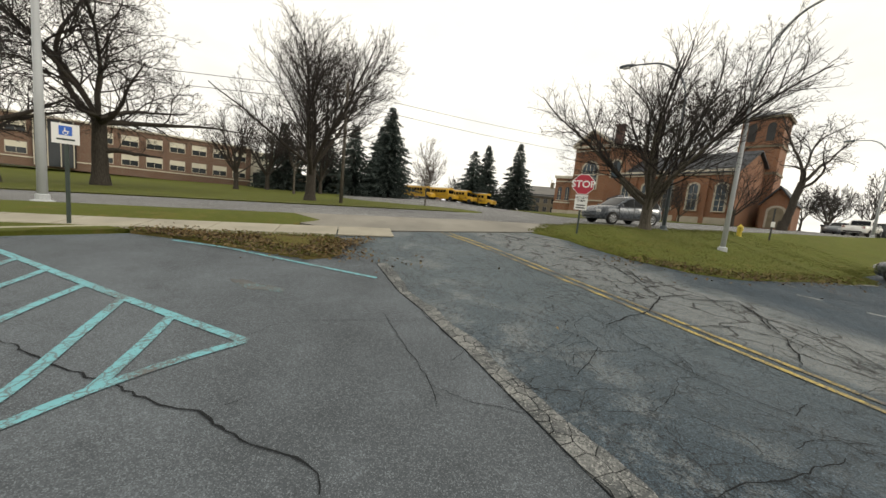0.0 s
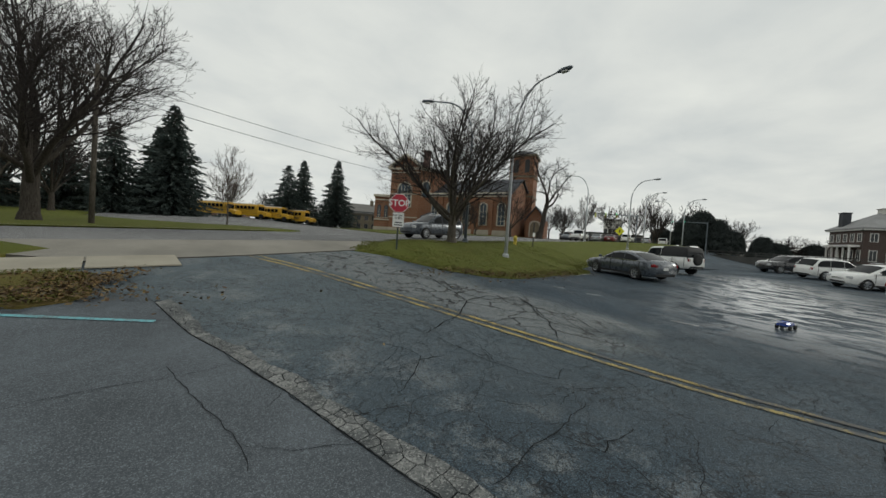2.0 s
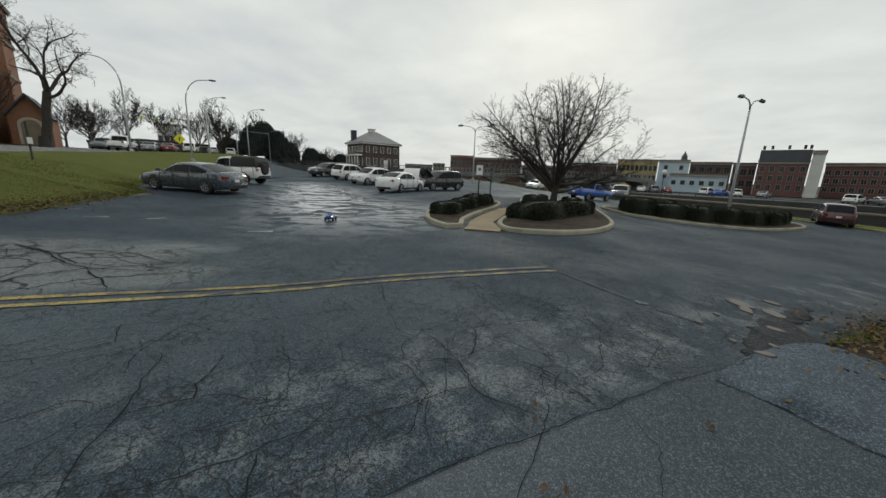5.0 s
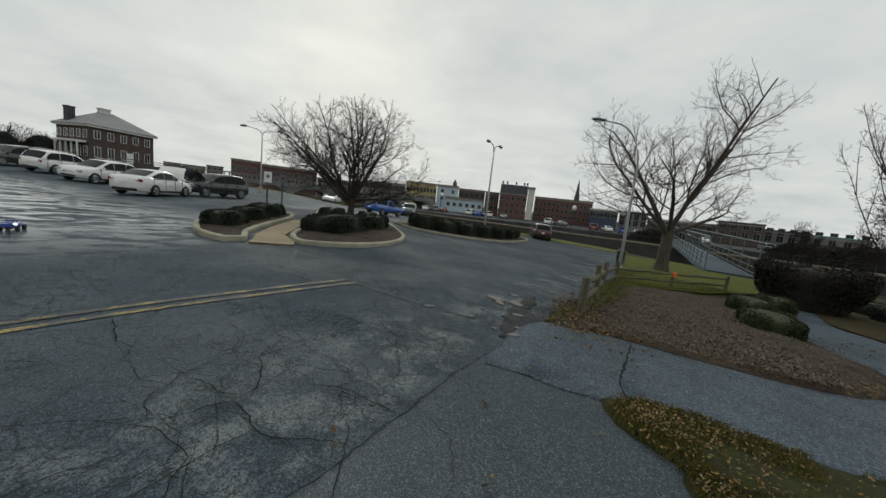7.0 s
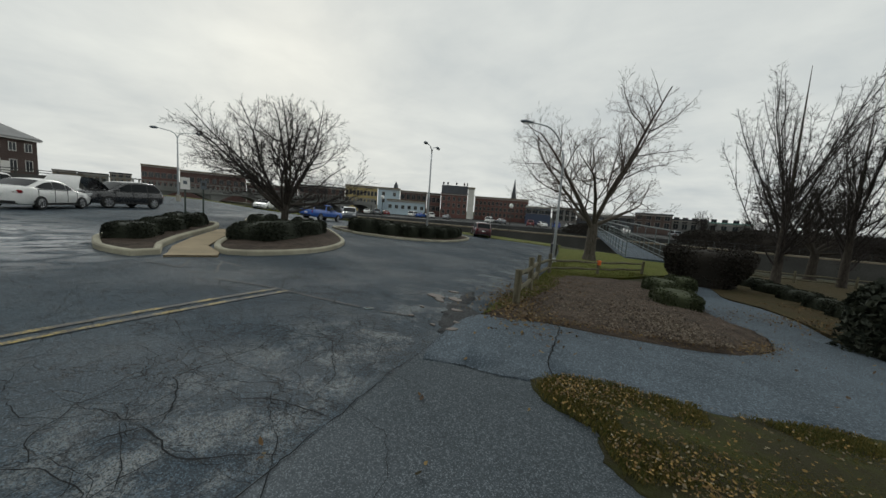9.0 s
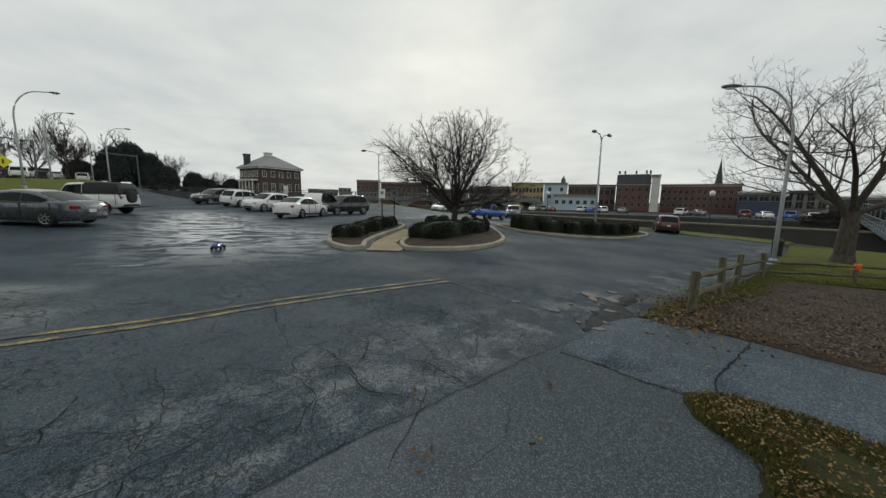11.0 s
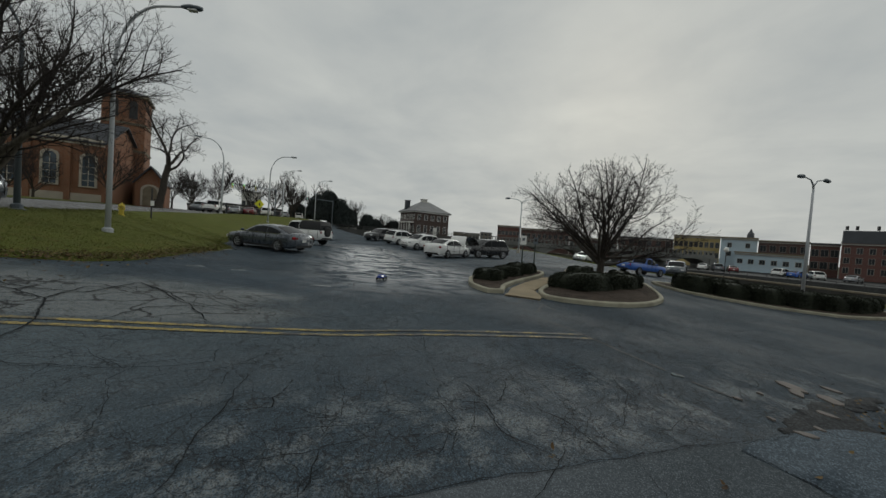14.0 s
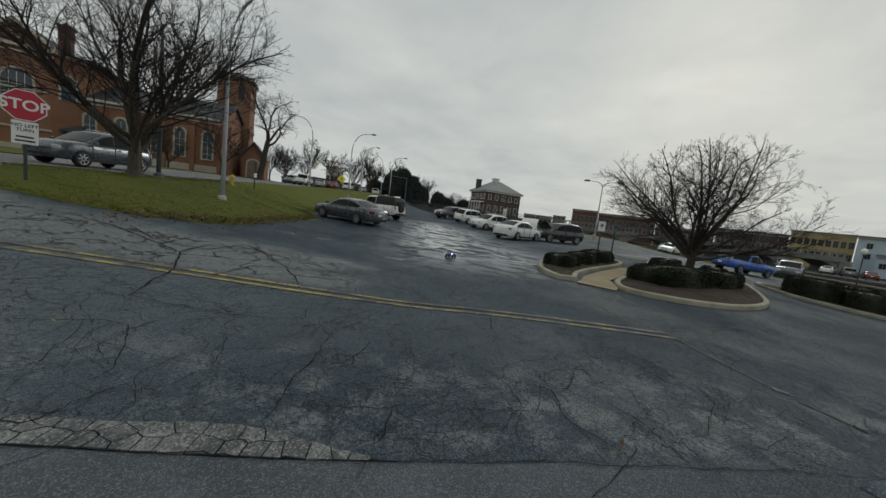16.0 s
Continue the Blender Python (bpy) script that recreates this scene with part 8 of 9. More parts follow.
g = Mesh(); g.plate([(-0.23, -0.29), (0.23, -0.29), (0.23, 0.29), (-0.23, 0.29)], (1, 0, 0), (0, 0, 1), (0, -0.045, 1.33), 0.006)
plate2 = part("plate", g, WHITE_SIGN, ob, "white plate below")
text_part("NO LEFT\nTURN", 0.115, (0, -0.053, 1.45), (90, 0, 0), BLACK, plate2)
for z, w in ((1.22, 0.30), (1.12, 0.34)):
    g = Mesh(); g.box((0, -0.053, z), (w, 0.004, 0.045)); part("text_bar", g, BLACK, plate2)

ob = thing("parking_sign", "white and blue reserved parking sign on a green post", "road sign", at=gz(-9.1, 6.3), rz=40)
g = Mesh(); post(g, 2.35, 0.07); part("post", g, POST_GREEN, ob)
g = Mesh(); g.plate([(-0.23, -0.23), (0.23, -0.23), (0.23, 0.23), (-0.23, 0.23)], (1, 0, 0), (0, 0, 1), (0, -0.045, 2.15), 0.006)
pl = part("plate", g, WHITE_SIGN, ob)
g = Mesh(); g.box((0, -0.054, 2.22), (0.22, 0.004, 0.21)); bl = part("symbol_field", g, BLUE_SIGN, pl, "blue field")
g = Mesh()
ring = [(0.05 * math.cos(6.2832 * k / 14), 0.05 * math.sin(6.2832 * k / 14)) for k in range(14)]
ring_plate(g, [(x * 0.7, z * 0.7) for x, z in ring], ring, (0.0, -0.056, 2.18), 0.003)
g.box((-0.01, -0.058, 2.24), (0.02, 0.003, 0.09)); g.box((0.03, -0.058, 2.205), (0.07, 0.003, 0.018))
part("symbol", g, WHITE_SIGN, bl)
g = Mesh(); g.box((0, -0.054, 2.02), (0.3, 0.004, 0.04)); part("text_bar", g, POST_GREEN, pl)

for x, y, dark in ((19.7, -1.75, False), (21.1, -2.5, True)):
    ob = thing("lot_sign", "small rectangular parking sign on a slim dark post", "road sign", "island signs", at_ground(x, y), -78)
    g = Mesh(); post(g, 1.98, 0.06); part("post", g, POST_GREEN, ob)
    g = Mesh(); g.plate([(-0.17, -0.25), (0.17, -0.25), (0.17, 0.25), (-0.17, 0.25)] if not dark else [(-0.12, -0.2), (0.12, -0.2), (0.12, 0.2), (-0.12, 0.2)], (1, 0, 0), (0, 0, 1), (0, -0.04, 1.74), 0.005)
    pl = part("plate", g, WHITE_SIGN if not dark else POLE_DARK, ob)
    g = Mesh(); g.box((0, -0.048, 1.78), (0.14, 0.004, 0.15)); part("symbol_field", g, POLE_DARK if not dark else BLACK, pl)

x, y = polar(50.5, 66)
ob = thing("warning_sign", "yellow diamond warning sign beside the road", "road sign", at=gz(x, y), rz=-50)
g = Mesh(); post(g, 2.2, 0.07); part("post", g, POST_GREEN, ob)
g = Mesh(); g.plate([(0, -0.75), (0.75, 0), (0, 0.75), (-0.75, 0)], (1, 0, 0), (0, 0, 1), (0, -0.05, 2.0), 0.006)
pl = part("plate", g, YELLOW_SIGN, ob)
g = Mesh(); g.box((0, -0.06, 2.0), (0.16, 0.004, 0.5)); part("symbol", g, BLACK, pl)

ob = thing("fire_hydrant", "yellow fire hydrant on the verge by the road", "hydrant", at=gz(15.2, 19.6))
HYD = mottled("hydrant_yellow", (0.55, 0.42, 0.04), 0.5, 3, 30, 0.2)
g = Mesh(); g.lathe([(0.17, -0.05), (0.17, 0.05), (0.11, 0.07), (0.11, 0.5), (0.15, 0.52), (0.15, 0.56), (0.12, 0.62), (0.06, 0.68), (0.03, 0.70), (0.03, 0.75)], 12); part("barrel", g, HYD, ob, smooth=False)
for s in (-1, 1):
    g = Mesh(); g.tube([(0, s * 0.09, 0.42), (0, s * 0.2, 0.42)], 0.055, 8); part("outlet", g, HYD, ob)
x, y = 17.4, 20.4
ob = thing("notice_post", "slim dark post with a small white notice by the road", "road sign", at=gz(x, y))
g = Mesh(); post(g, 1.9, 0.06); part("post", g, BLACK, ob)
g = Mesh(); g.box((0, -0.05, 1.0), (0.22, 0.02, 0.3)); part("plate", g, WHITE_SIGN, ob)

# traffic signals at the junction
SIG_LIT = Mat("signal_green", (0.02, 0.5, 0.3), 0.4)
SIG_LIT.b.inputs["Emission Color"].default_value = (0.05, 1.0, 0.6, 1)
SIG_LIT.b.inputs["Emission Strength"].default_value = 2.5
SIG_LIT = SIG_LIT.done()
for a0, a1, r in ((55.2, 60.8, 92), (46.6, 52.6, 86)):
    x, y = polar(a1, r)
    x2, y2 = polar(a0, r)
    ob = thing("traffic_signal", "dark mast arm with traffic signals over the junction", "traffic light", "junction signals", gz(x, y))
    g = Mesh(); g.tube([(0, 0, -0.2), (0, 0, 6.4)], [0.14, 0.10], 8); part("pole", g, POLE_DARK, ob)
    g = Mesh(); g.tube([(0, 0, 6.1), (x2 - x, y2 - y, 6.5)], [0.11, 0.06], 8); part("mast_arm", g, POLE_DARK, ob)
    for t in (0.45, 0.7, 0.93):
        g = Mesh(); g.box(((x2 - x) * t, (y2 - y) * t, 6.05), (0.34, 0.3, 0.95), -a0); hd = part("signal_head", g, HYD if a0 < 50 else BLACK, ob)
        g = Mesh(); g.lathe([(0.11, 0), (0.11, 0.04)], 8, ((x2 - x) * t - 0.17 * math.sin(radians(a0)), (y2 - y) * t - 0.17 * math.cos(radians(a0)), 6.3)); part("lens", g, SIG_LIT, hd, "lit green lens")

# ---- split-rail fence ----


def rail_fence(pts, label, heights):
    ob = thing("split_rail_fence", label, "fence")
    for k, (x, y) in enumerate(pts):
        g = Mesh()
        le = 0.03 * math.sin(k * 2.3)
        z = h(x, y)
        g.tube([(x, y, z - 0.2), (x + le * 0.5, y, z + heights[k] * 0.5), (x + le, y + le * 0.5, z + heights[k])], [0.085, 0.075, 0.07], 6)
        part("post", g, FENCE_WOOD, ob)
    for (x0, y0), (x1, y1) in zip(pts, pts[1:]):
        for f in (0.38, 0.78):
            za, zb = h(x0, y0) + 0.85 * f, h(x1, y1) + 0.85 * f
            g = Mesh()
            m = [(x0 + (x1 - x0) * t, y0 + (y1 - y0) * t, za + (zb - za) * t + 0.025 * math.sin(9 * t + x0)) for t in (-0.03, 0.25, 0.5, 0.75, 1.03)]
            g.tube(m, [0.035, 0.06, 0.062, 0.055, 0.035], 5)
            part("rail", g, FENCE_WOOD, ob)


rail_fence([(5.5, -6.75), (6.7, -8.85), (8.15, -11.2), (9.75, -14.4)], "weathered two-rail wooden fence along the lot's edge", (0.78, 0.95, 0.95, 0.95))
rail_fence([(9.75, -14.4), (9.5, -18.4), (8.7, -21.9)], "weathered two-rail wooden fence across the lawn", (0.95, 0.8, 0.8))
ob = thing("litter_bag", "small orange plastic marker tied to the fence rail", "marker", at=(9.45, -18.35, h(9.5, -18.4) + 0.55))
g = Mesh(); g.soft((0, 0, 0.12), (0.2, 0.12, 0.24), 0.04); part("bag", g, mottled("orange_plastic", (0.75, 0.16, 0.03), 0.5, 4, 40, 0.2), ob)
ob = thing("litter_bin", "small dark litter bin by the lawn's corner", "bin", at=gz(15.9, -24.2))
g = Mesh(); g.lathe([(0.24, 0), (0.27, 0.75), (0.29, 0.77), (0.29, 0.85), (0.1, 1.0)], 12); part("drum", g, BLACK, ob)

# footbridge south of the lawn: deck, posts, rails
ob = thing("footbridge", "long dark steel footbridge with mesh rails over the river", "bridge", at=(0, 0, 0))
p0, p1 = Vector((12.7, -33.2, -1.3)), Vector((44.0, -86.0, -0.3))
d = (p1 - p0); n = Vector((-d.y, d.x, 0)).normalized()
ang = math.degrees(math.atan2(d.y, d.x))
STEEL = mottled("painted_steel", (0.10, 0.125, 0.125), 0.5, 0.5, 15, 0.2)
g = Mesh(); g.add([p0 - n * 1.6, p1 - n * 1.6, p1 + n * 1.6, p0 + n * 1.6] + [q - Vector((0, 0, 0.3)) for q in (p0 - n * 1.6, p1 - n * 1.6, p1 + n * 1.6, p0 + n * 1.6)], [(3, 2, 1, 0), (4, 5, 6, 7), (0, 1, 5, 4), (1, 2, 6, 5), (2, 3, 7, 6), (3, 0, 4, 7)]); part("deck", g, ASPHALT_PATH, ob)
for s in (-1, 1):
    for zz, r in ((1.25, 0.05), (0.65, 0.03), (0.2, 0.03), (2.6, 0.06)):
        g = Mesh(); g.tube([p0 + n * 1.55 * s + Vector((0, 0, zz)), p1 + n * 1.55 * s + Vector((0, 0, zz))], r, 5); part("rail", g, STEEL, ob)
    for k in range(26):
        q = p0 + d * (k / 25) + n * 1.55 * s
        g = Mesh(); g.tube([q - Vector((0, 0, 0.3)), q + Vector((0, 0, 2.6 if k % 2 == 0 else 1.25))], 0.05, 5); part("post", g, STEEL, ob)
rail_fence([(6.2, -30.5), (3.6, -33.2), (1.0, -36.2), (-2.2, -39.0), (-6.0, -41.5)], "weathered rail fence above the river bank", (0.9, 0.9, 0.9, 0.9, 0.9))

# ---- vehicles ----
TYRE = mottled("tyre_rubber", (0.018, 0.018, 0.018), 0.85, 3, 40, 0.2)
RIM = mottled("alloy_rim", (0.42, 0.43, 0.45), 0.35, 4, 40, 0.1, metal=0.7)
CARGLASS = glass_dark("car_glass", (0.008, 0.010, 0.012), 0.04, 0.15)
LAMP_CLEAR = glass_dark("headlamp_glass", (0.45, 0.46, 0.47), 0.1)
LAMP_RED = glass_dark("tail_lamp_glass", (0.22, 0.008, 0.012), 0.15)
CHROME = mottled("chrome_trim", (0.55, 0.56, 0.57), 0.2, 4, 30, 0.08, metal=0.9)
PLASTIC = mottled("dark_trim", (0.014, 0.0145, 0.016), 0.75, 3, 30, 0.2)

Shape = namedtuple("Shape", "length width height belt sill top roof wheel base axle")


def loft(g, rings, close=True):
    n = len(rings[0])
    o = len(g.v)
    for r in rings:
        g.v += [tuple(p) for p in r]
    for i in range(len(rings) - 1):
        for k in range(n - (0 if close else 1)):
            j = (k + 1) % n
            g.f.append((o + i * n + k, o + i * n + j, o + (i + 1) * n + j, o + (i + 1) * n + k))
    g.f.append(tuple(o + k for k in range(n - 1, -1, -1)))
    g.f.append(tuple(o + (len(rings) - 1) * n + k for k in range(n)))


def car(name, label, category, at, az, s, paint, group="", spare=False, rack=False, hood_open=0, two_tone=None, bed=False, flares=None, z=None):
    """A vehicle heading along a bearing: body, roof, glass, wheels, lamps and trim.
    s.top: (share of the length from the tail, height) of the body's upper line; s.roof: four shares, of the rear glass foot, roof end, roof start and windscreen foot."""
    ob = thing(name, label, category, group, (at[0], at[1], h(*at) if z is None else z), 90 - az)
    # sit on the slope of the ground
    e = 1.2
    u = (math.sin(radians(az)), math.cos(radians(az)))
    pitch = math.degrees(math.atan2(h(at[0] + u[0] * e, at[1] + u[1] * e) - h(at[0] - u[0] * e, at[1] - u[1] * e), 2 * e))
    roll = math.degrees(math.atan2(h(at[0] - u[1] * e, at[1] + u[0] * e) - h(at[0] + u[1] * e, at[1] - u[0] * e), 2 * e))
    if z is None:
        ob.matrix_basis = pose(at[0], at[1], h(*at), 0, 0, 90 - az) @ pose(0, 0, 0, roll, -pitch, 0)
    L, W = s.length, s.width / 2
    xs = np.linspace(0, 1, 25)
    tops = np.interp(xs, [p for p, _ in s.top], [q for _, q in s.top])
    rings = []
    for t, zt in zip(xs, tops):
        x = (t - 0.5) * L
        end = min(t, 1 - t)
        w = W * (1 - 0.20 * max(0, 1 - end / 0.09) ** 2)
        zb = s.sill + 0.10 * max(0, 1 - end / 0.06) ** 2
        zm = zb + (zt - zb) * 0.55
        rings.append([(x, y * w, zz) for y, zz in ((-0.90, zb), (-0.985, zb + 0.10), (-1.0, zm), (-0.975, zt - 0.10), (-0.90, zt - 0.015), (-0.45, zt + 0.025), (0, zt + 0.035), (0.45, zt + 0.025), (0.90, zt - 0.015), (0.975, zt - 0.10), (1.0, zm), (0.985, zb + 0.10), (0.90, zb))])
    g = Mesh(); loft(g, rings)
    body = part("body", g, paint, ob, smooth=True)
    # cabin: painted shell under a smooth roofline, with the panes set on it
    r0, r1, r2, r3 = [(q - 0.5) * L for q in s.roof]
    bw, tw = W * 0.94, W * (0.76 if s.height < 1.6 else 0.82)
    zb, zr = s.belt - 0.02, s.height
    zb0 = np.interp(s.roof[0], [p for p, _ in s.top], [q for _, q in s.top]) - 0.03
    zb3 = np.interp(s.roof[3], [p for p, _ in s.top], [q for _, q in s.top]) - 0.03
    cx = np.linspace(r0, r3, 41)
    cz = np.interp(cx, [r0, r1, (r1 + r2) / 2, r2, r3], [zb0, zr - 0.05, zr, zr - 0.06, zb3])
    for _ in range(4 if s.height < 1.6 else 2):
        cz[1:-1] = 0.25 * cz[:-2] + 0.5 * cz[1:-1] + 0.25 * cz[2:]

    def top_at(x):
        return float(np.interp(x, cx, cz))

    def side(x, zz):
        """Half width of the cabin at a height."""
        k = min(1.0, max(0.0, (zz - zb) / (zr - zb)))
        end = min(1.0, min(x - r0, r3 - x) / 0.9)
        return (bw + (tw - bw) * k) * (0.90 + 0.10 * max(0.0, end) ** 0.5)
    rings = []
    for x, zz in zip(cx, cz):
        zt = max(zz, zb - 0.05)
        e, a, b = zt - 0.07, side(x, zb), side(x, zt)
        rings.append([(x, y, q) for y, q in ((-a, min(zb, e) - 0.12), (-a, min(zb, e)), (-side(x, e), e), (-b * 0.9, zt - 0.015), (-b * 0.5, zt + 0.012), (0, zt + 0.02), (b * 0.5, zt + 0.012), (b * 0.9, zt - 0.015), (side(x, e), e), (a, min(zb, e)), (a, min(zb, e) - 0.12))])
    g = Mesh(); loft(g, rings)
    part("cabin", g, paint, ob, smooth=True)
    if two_tone:
        # hard top over the rear half of the cabin
        m = 24
        half = [[(x - 0.01, y * 1.02, q + 0.012) for (x, y, q) in r[1:-1]] for r in rings[:m]]
        g = Mesh()
        w = len(half[0])
        g.add([p for r in half for p in r], [(i * w + k, i * w + k + 1, (i + 1) * w + k + 1, (i + 1) * w + k) for i in range(m - 1) for k in range(w - 1)])
        part("hard_top", g, two_tone, ob, "black hard top", smooth=True)
    low = [(r0, -bw * 0.9, zb0), (r0 + 0.3 * (r1 - r0) + 0.05, -bw, zb), (r3 - 0.2, -bw, zb), (r3, -bw * 0.88, zb3)]

    def pane(nm, cols, sgn):
        g = Mesh()
        pts = [(x, sgn * (side(x, q) + 0.012), q) for x, lo, hi in cols for q in (lo, hi)]
        m = len(cols)
        g.add(pts, [((2 * k, 2 * k + 2, 2 * k + 3, 2 * k + 1) if sgn < 0 else (2 * k, 2 * k + 1, 2 * k + 3, 2 * k + 2)) for k in range(m - 1)])
        part(nm, g, CARGLASS, ob, "dark tinted glass", smooth=False)
    for nm, xa, xb in (("rear_window", r0, r1), ("windscreen", r3, r2)):
        g = Mesh()
        ts = (0.10, 0.3, 0.5, 0.7, 0.90)
        pts = []
        for t in ts:
            x = xa + (xb - xa) * t
            b = side(x, top_at(x)) * 0.9
            pts += [(x + (-0.012 if xa < xb else 0.012), y * b * 0.96, top_at(x) + 0.022 + 0.02 * (1 - abs(y)) + (0.0 if abs(y) < 0.9 else -0.018)) for y in (-1, -0.5, 0, 0.5, 1)]
        fs = [(5 * i + k, 5 * i + k + 1, 5 * i + k + 6, 5 * i + k + 5) for i in range(4) for k in range(4)]
        g.add(pts, fs if xa > xb else [f[::-1] for f in fs])
        part(nm, g, CARGLASS, ob, "dark tinted glass", smooth=True)
    # door bays between the pillars
    mids = (0.40, 0.72) if not bed else (0.5,)
    if s.height > 1.6 and not bed:
        mids = (0.32, 0.64)
    cuts = [r0 + 0.10] + [low[1][0] + (low[2][0] - low[1][0]) * m for m in mids] + [r3 - 0.12]
    for sgn in (1, -1):
        for xa, xb in zip(cuts, cuts[1:]):
            cols = []
            for x in np.linspace(xa + 0.018, xb - 0.018, 7):
                hi = top_at(x) - 0.115
                if hi > zb + 0.09:
                    cols.append((float(x), zb + 0.035, hi))
            if len(cols) > 2:
                pane("side_window", cols, -sgn)
        # door seams and handles
        for m in (0.02,) + mids + (0.98,):
            x = low[1][0] + (low[2][0] - low[1][0]) * m
            g = Mesh(); g.box((x, -sgn * W * 0.995, s.sill + 0.12 + (s.belt - s.sill) * 0.42), (0.018, 0.02, (s.belt - s.sill) * 0.78)); part("door_seam", g, PLASTIC, body)
        for m in mids:
            x = low[1][0] + (low[2][0] - low[1][0]) * m - 0.2
            g = Mesh(); g.soft((x, -sgn * W * 1.0, s.belt - 0.15), (0.2, 0.04, 0.035), 0.01); part("handle", g, paint, body)
        g = Mesh(); g.soft((r3 - 0.32, -sgn * (W + 0.09), s.belt + 0.06), (0.12, 0.2, 0.14), 0.03); part("mirror", g, two_tone or paint, ob)
        g = Mesh(); g.box((0, -sgn * W * 0.975, s.sill + 0.05), (L * 0.56, 0.05, 0.12)); part("sill_trim", g, PLASTIC, ob)
        g = Mesh(); g.box((0.5 * (low[1][0] + low[2][0]), -sgn * (bw + 0.012), zb + 0.015), (low[2][0] - low[1][0], 0.02, 0.025)); part("belt_trim", g, CHROME if s.height < 1.6 else PLASTIC, ob)
        # lamps
        zf = np.interp(0.97, [p for p, _ in s.top], [q for _, q in s.top])
        zt = np.interp(0.03, [p for p, _ in s.top], [q for _, q in s.top])
        g = Mesh(); g.soft((L / 2 - 0.12, -sgn * W * 0.70, zf - 0.16), (0.24, W * 0.36, 0.16), 0.04); part("headlight", g, LAMP_CLEAR, ob, "clear headlight")
        g = Mesh(); g.soft((-L / 2 + 0.10, -sgn * W * 0.70, zt - 0.2), (0.20, W * (0.38 if s.height < 1.6 else 0.26), 0.15 if s.height < 1.6 else 0.2), 0.04); part("tail_light", g, LAMP_RED, ob, "red tail light")
    g = Mesh(); g.soft((L / 2 - 0.06, 0, s.sill + 0.16), (0.14, W * 1.1, 0.12), 0.03); part("front_bumper", g, PLASTIC, ob)
    g = Mesh(); g.soft((L / 2 - 0.06, 0, s.sill + 0.40), (0.12, W * 0.85, 0.13), 0.03); part("grille", g, PLASTIC, ob)
    g = Mesh(); g.soft((-L / 2 + 0.07, 0, s.sill + 0.12), (0.16, W * 1.4, 0.16), 0.03); part("rear_bumper", g, PLASTIC, ob)
    zt = np.interp(0.02, [p for p, _ in s.top], [q for _, q in s.top])
    g = Mesh(); g.box((-L / 2 - 0.005, 0, zt - 0.32), (0.02, 0.32, 0.14)); part("plate", g, WHITE_SIGN, ob)
    # wheels
    rw = s.wheel
    for sx, x in (("f", s.axle + s.base / 2), ("r", s.axle - s.base / 2)):
        for sgn in (1, -1):
            y = sgn * (W - 0.10)
            g = Mesh()
            arch_pts = [((rw + 0.07) * math.cos(math.pi * k / 12), (rw + 0.07) * math.sin(math.pi * k / 12)) for k in range(13)]
            g.plate([(a, b) for a, b in arch_pts], (sgn * 1.0, 0, 0), (0, 0, 1), (x, sgn * (W * 0.99), rw), -0.012 if False else 0.012)
            part("wheel_arch", g, flares or PLASTIC, ob)
            g = Mesh()
            prof = [(rw * 0.66, -0.11), (rw * 0.94, -0.115), (rw, -0.08), (rw, 0.08), (rw * 0.94, 0.115), (rw * 0.66, 0.11)]
            n = 20
            pts = [(x + r * math.cos(6.2832 * k / n), y + sgn * (0.03 + w), rw + r * math.sin(6.2832 * k / n)) for r, w in prof for k in range(n)]
            g.add(pts, [(i * n + k, i * n + (k + 1) % n, (i + 1) * n + (k + 1) % n, (i + 1) * n + k) for i in range(len(prof) - 1) for k in range(n)])
            wheel = part("wheel", g, TYRE, ob, "black tyre", smooth=True)
            g = Mesh()
            yo = y + sgn * 0.115
            for k in range(7):
                a = 6.2832 * k / 7
                c, q = math.cos(a), math.sin(a)
                g.add([(x + c * d - q * w, yo + sgn * dd, rw + q * d + c * w) for d, w, dd in ((0.05, 0.03, 0.012), (0.05, -0.03, 0.012), (rw * 0.66, -0.022, 0.0), (rw * 0.66, 0.022, 0.0))], [(0, 1, 2, 3)])
            ringo = [(rw * 0.60, 0.0), (rw * 0.68, 0.012), (rw * 0.70, 0.0)]
            pts = [(x + r * math.cos(6.2832 * k / n), yo + sgn * w, rw + r * math.sin(6.2832 * k / n)) for r, w in ringo for k in range(n)]
            g.add(pts, [(i * n + k, i * n + (k + 1) % n, (i + 1) * n + (k + 1) % n, (i + 1) * n + k) for i in range(2) for k in range(n)])
            part("rim", g, RIM, wheel, "metal rim")
            g = Mesh()
            pts = [(x + rw * 0.66 * math.cos(6.2832 * k / n), yo - sgn * 0.05, rw + rw * 0.66 * math.sin(6.2832 * k / n)) for k in range(n)]
            g.add(pts, [tuple(range(n))]); part("hub_back", g, PLASTIC, wheel)
    if spare:
        g = Mesh()
        n = 20
        prof = [(0.05, 0.13), (0.25, 0.13), (0.36, 0.10), (0.38, 0.0), (0.36, -0.1)]
        pts = [(-L / 2 - 0.02 - w, r * math.cos(6.2832 * k / n), s.sill + 0.62 + r * math.sin(6.2832 * k / n)) for r, w in prof for k in range(n)]
        g.add(pts, [(i * n + k, i * n + (k + 1) % n, (i + 1) * n + (k + 1) % n, (i + 1) * n + k) for i in range(len(prof) - 1) for k in range(n)] + [tuple(range(n))])
        part("spare_wheel", g, TYRE, ob, "black covered spare wheel")
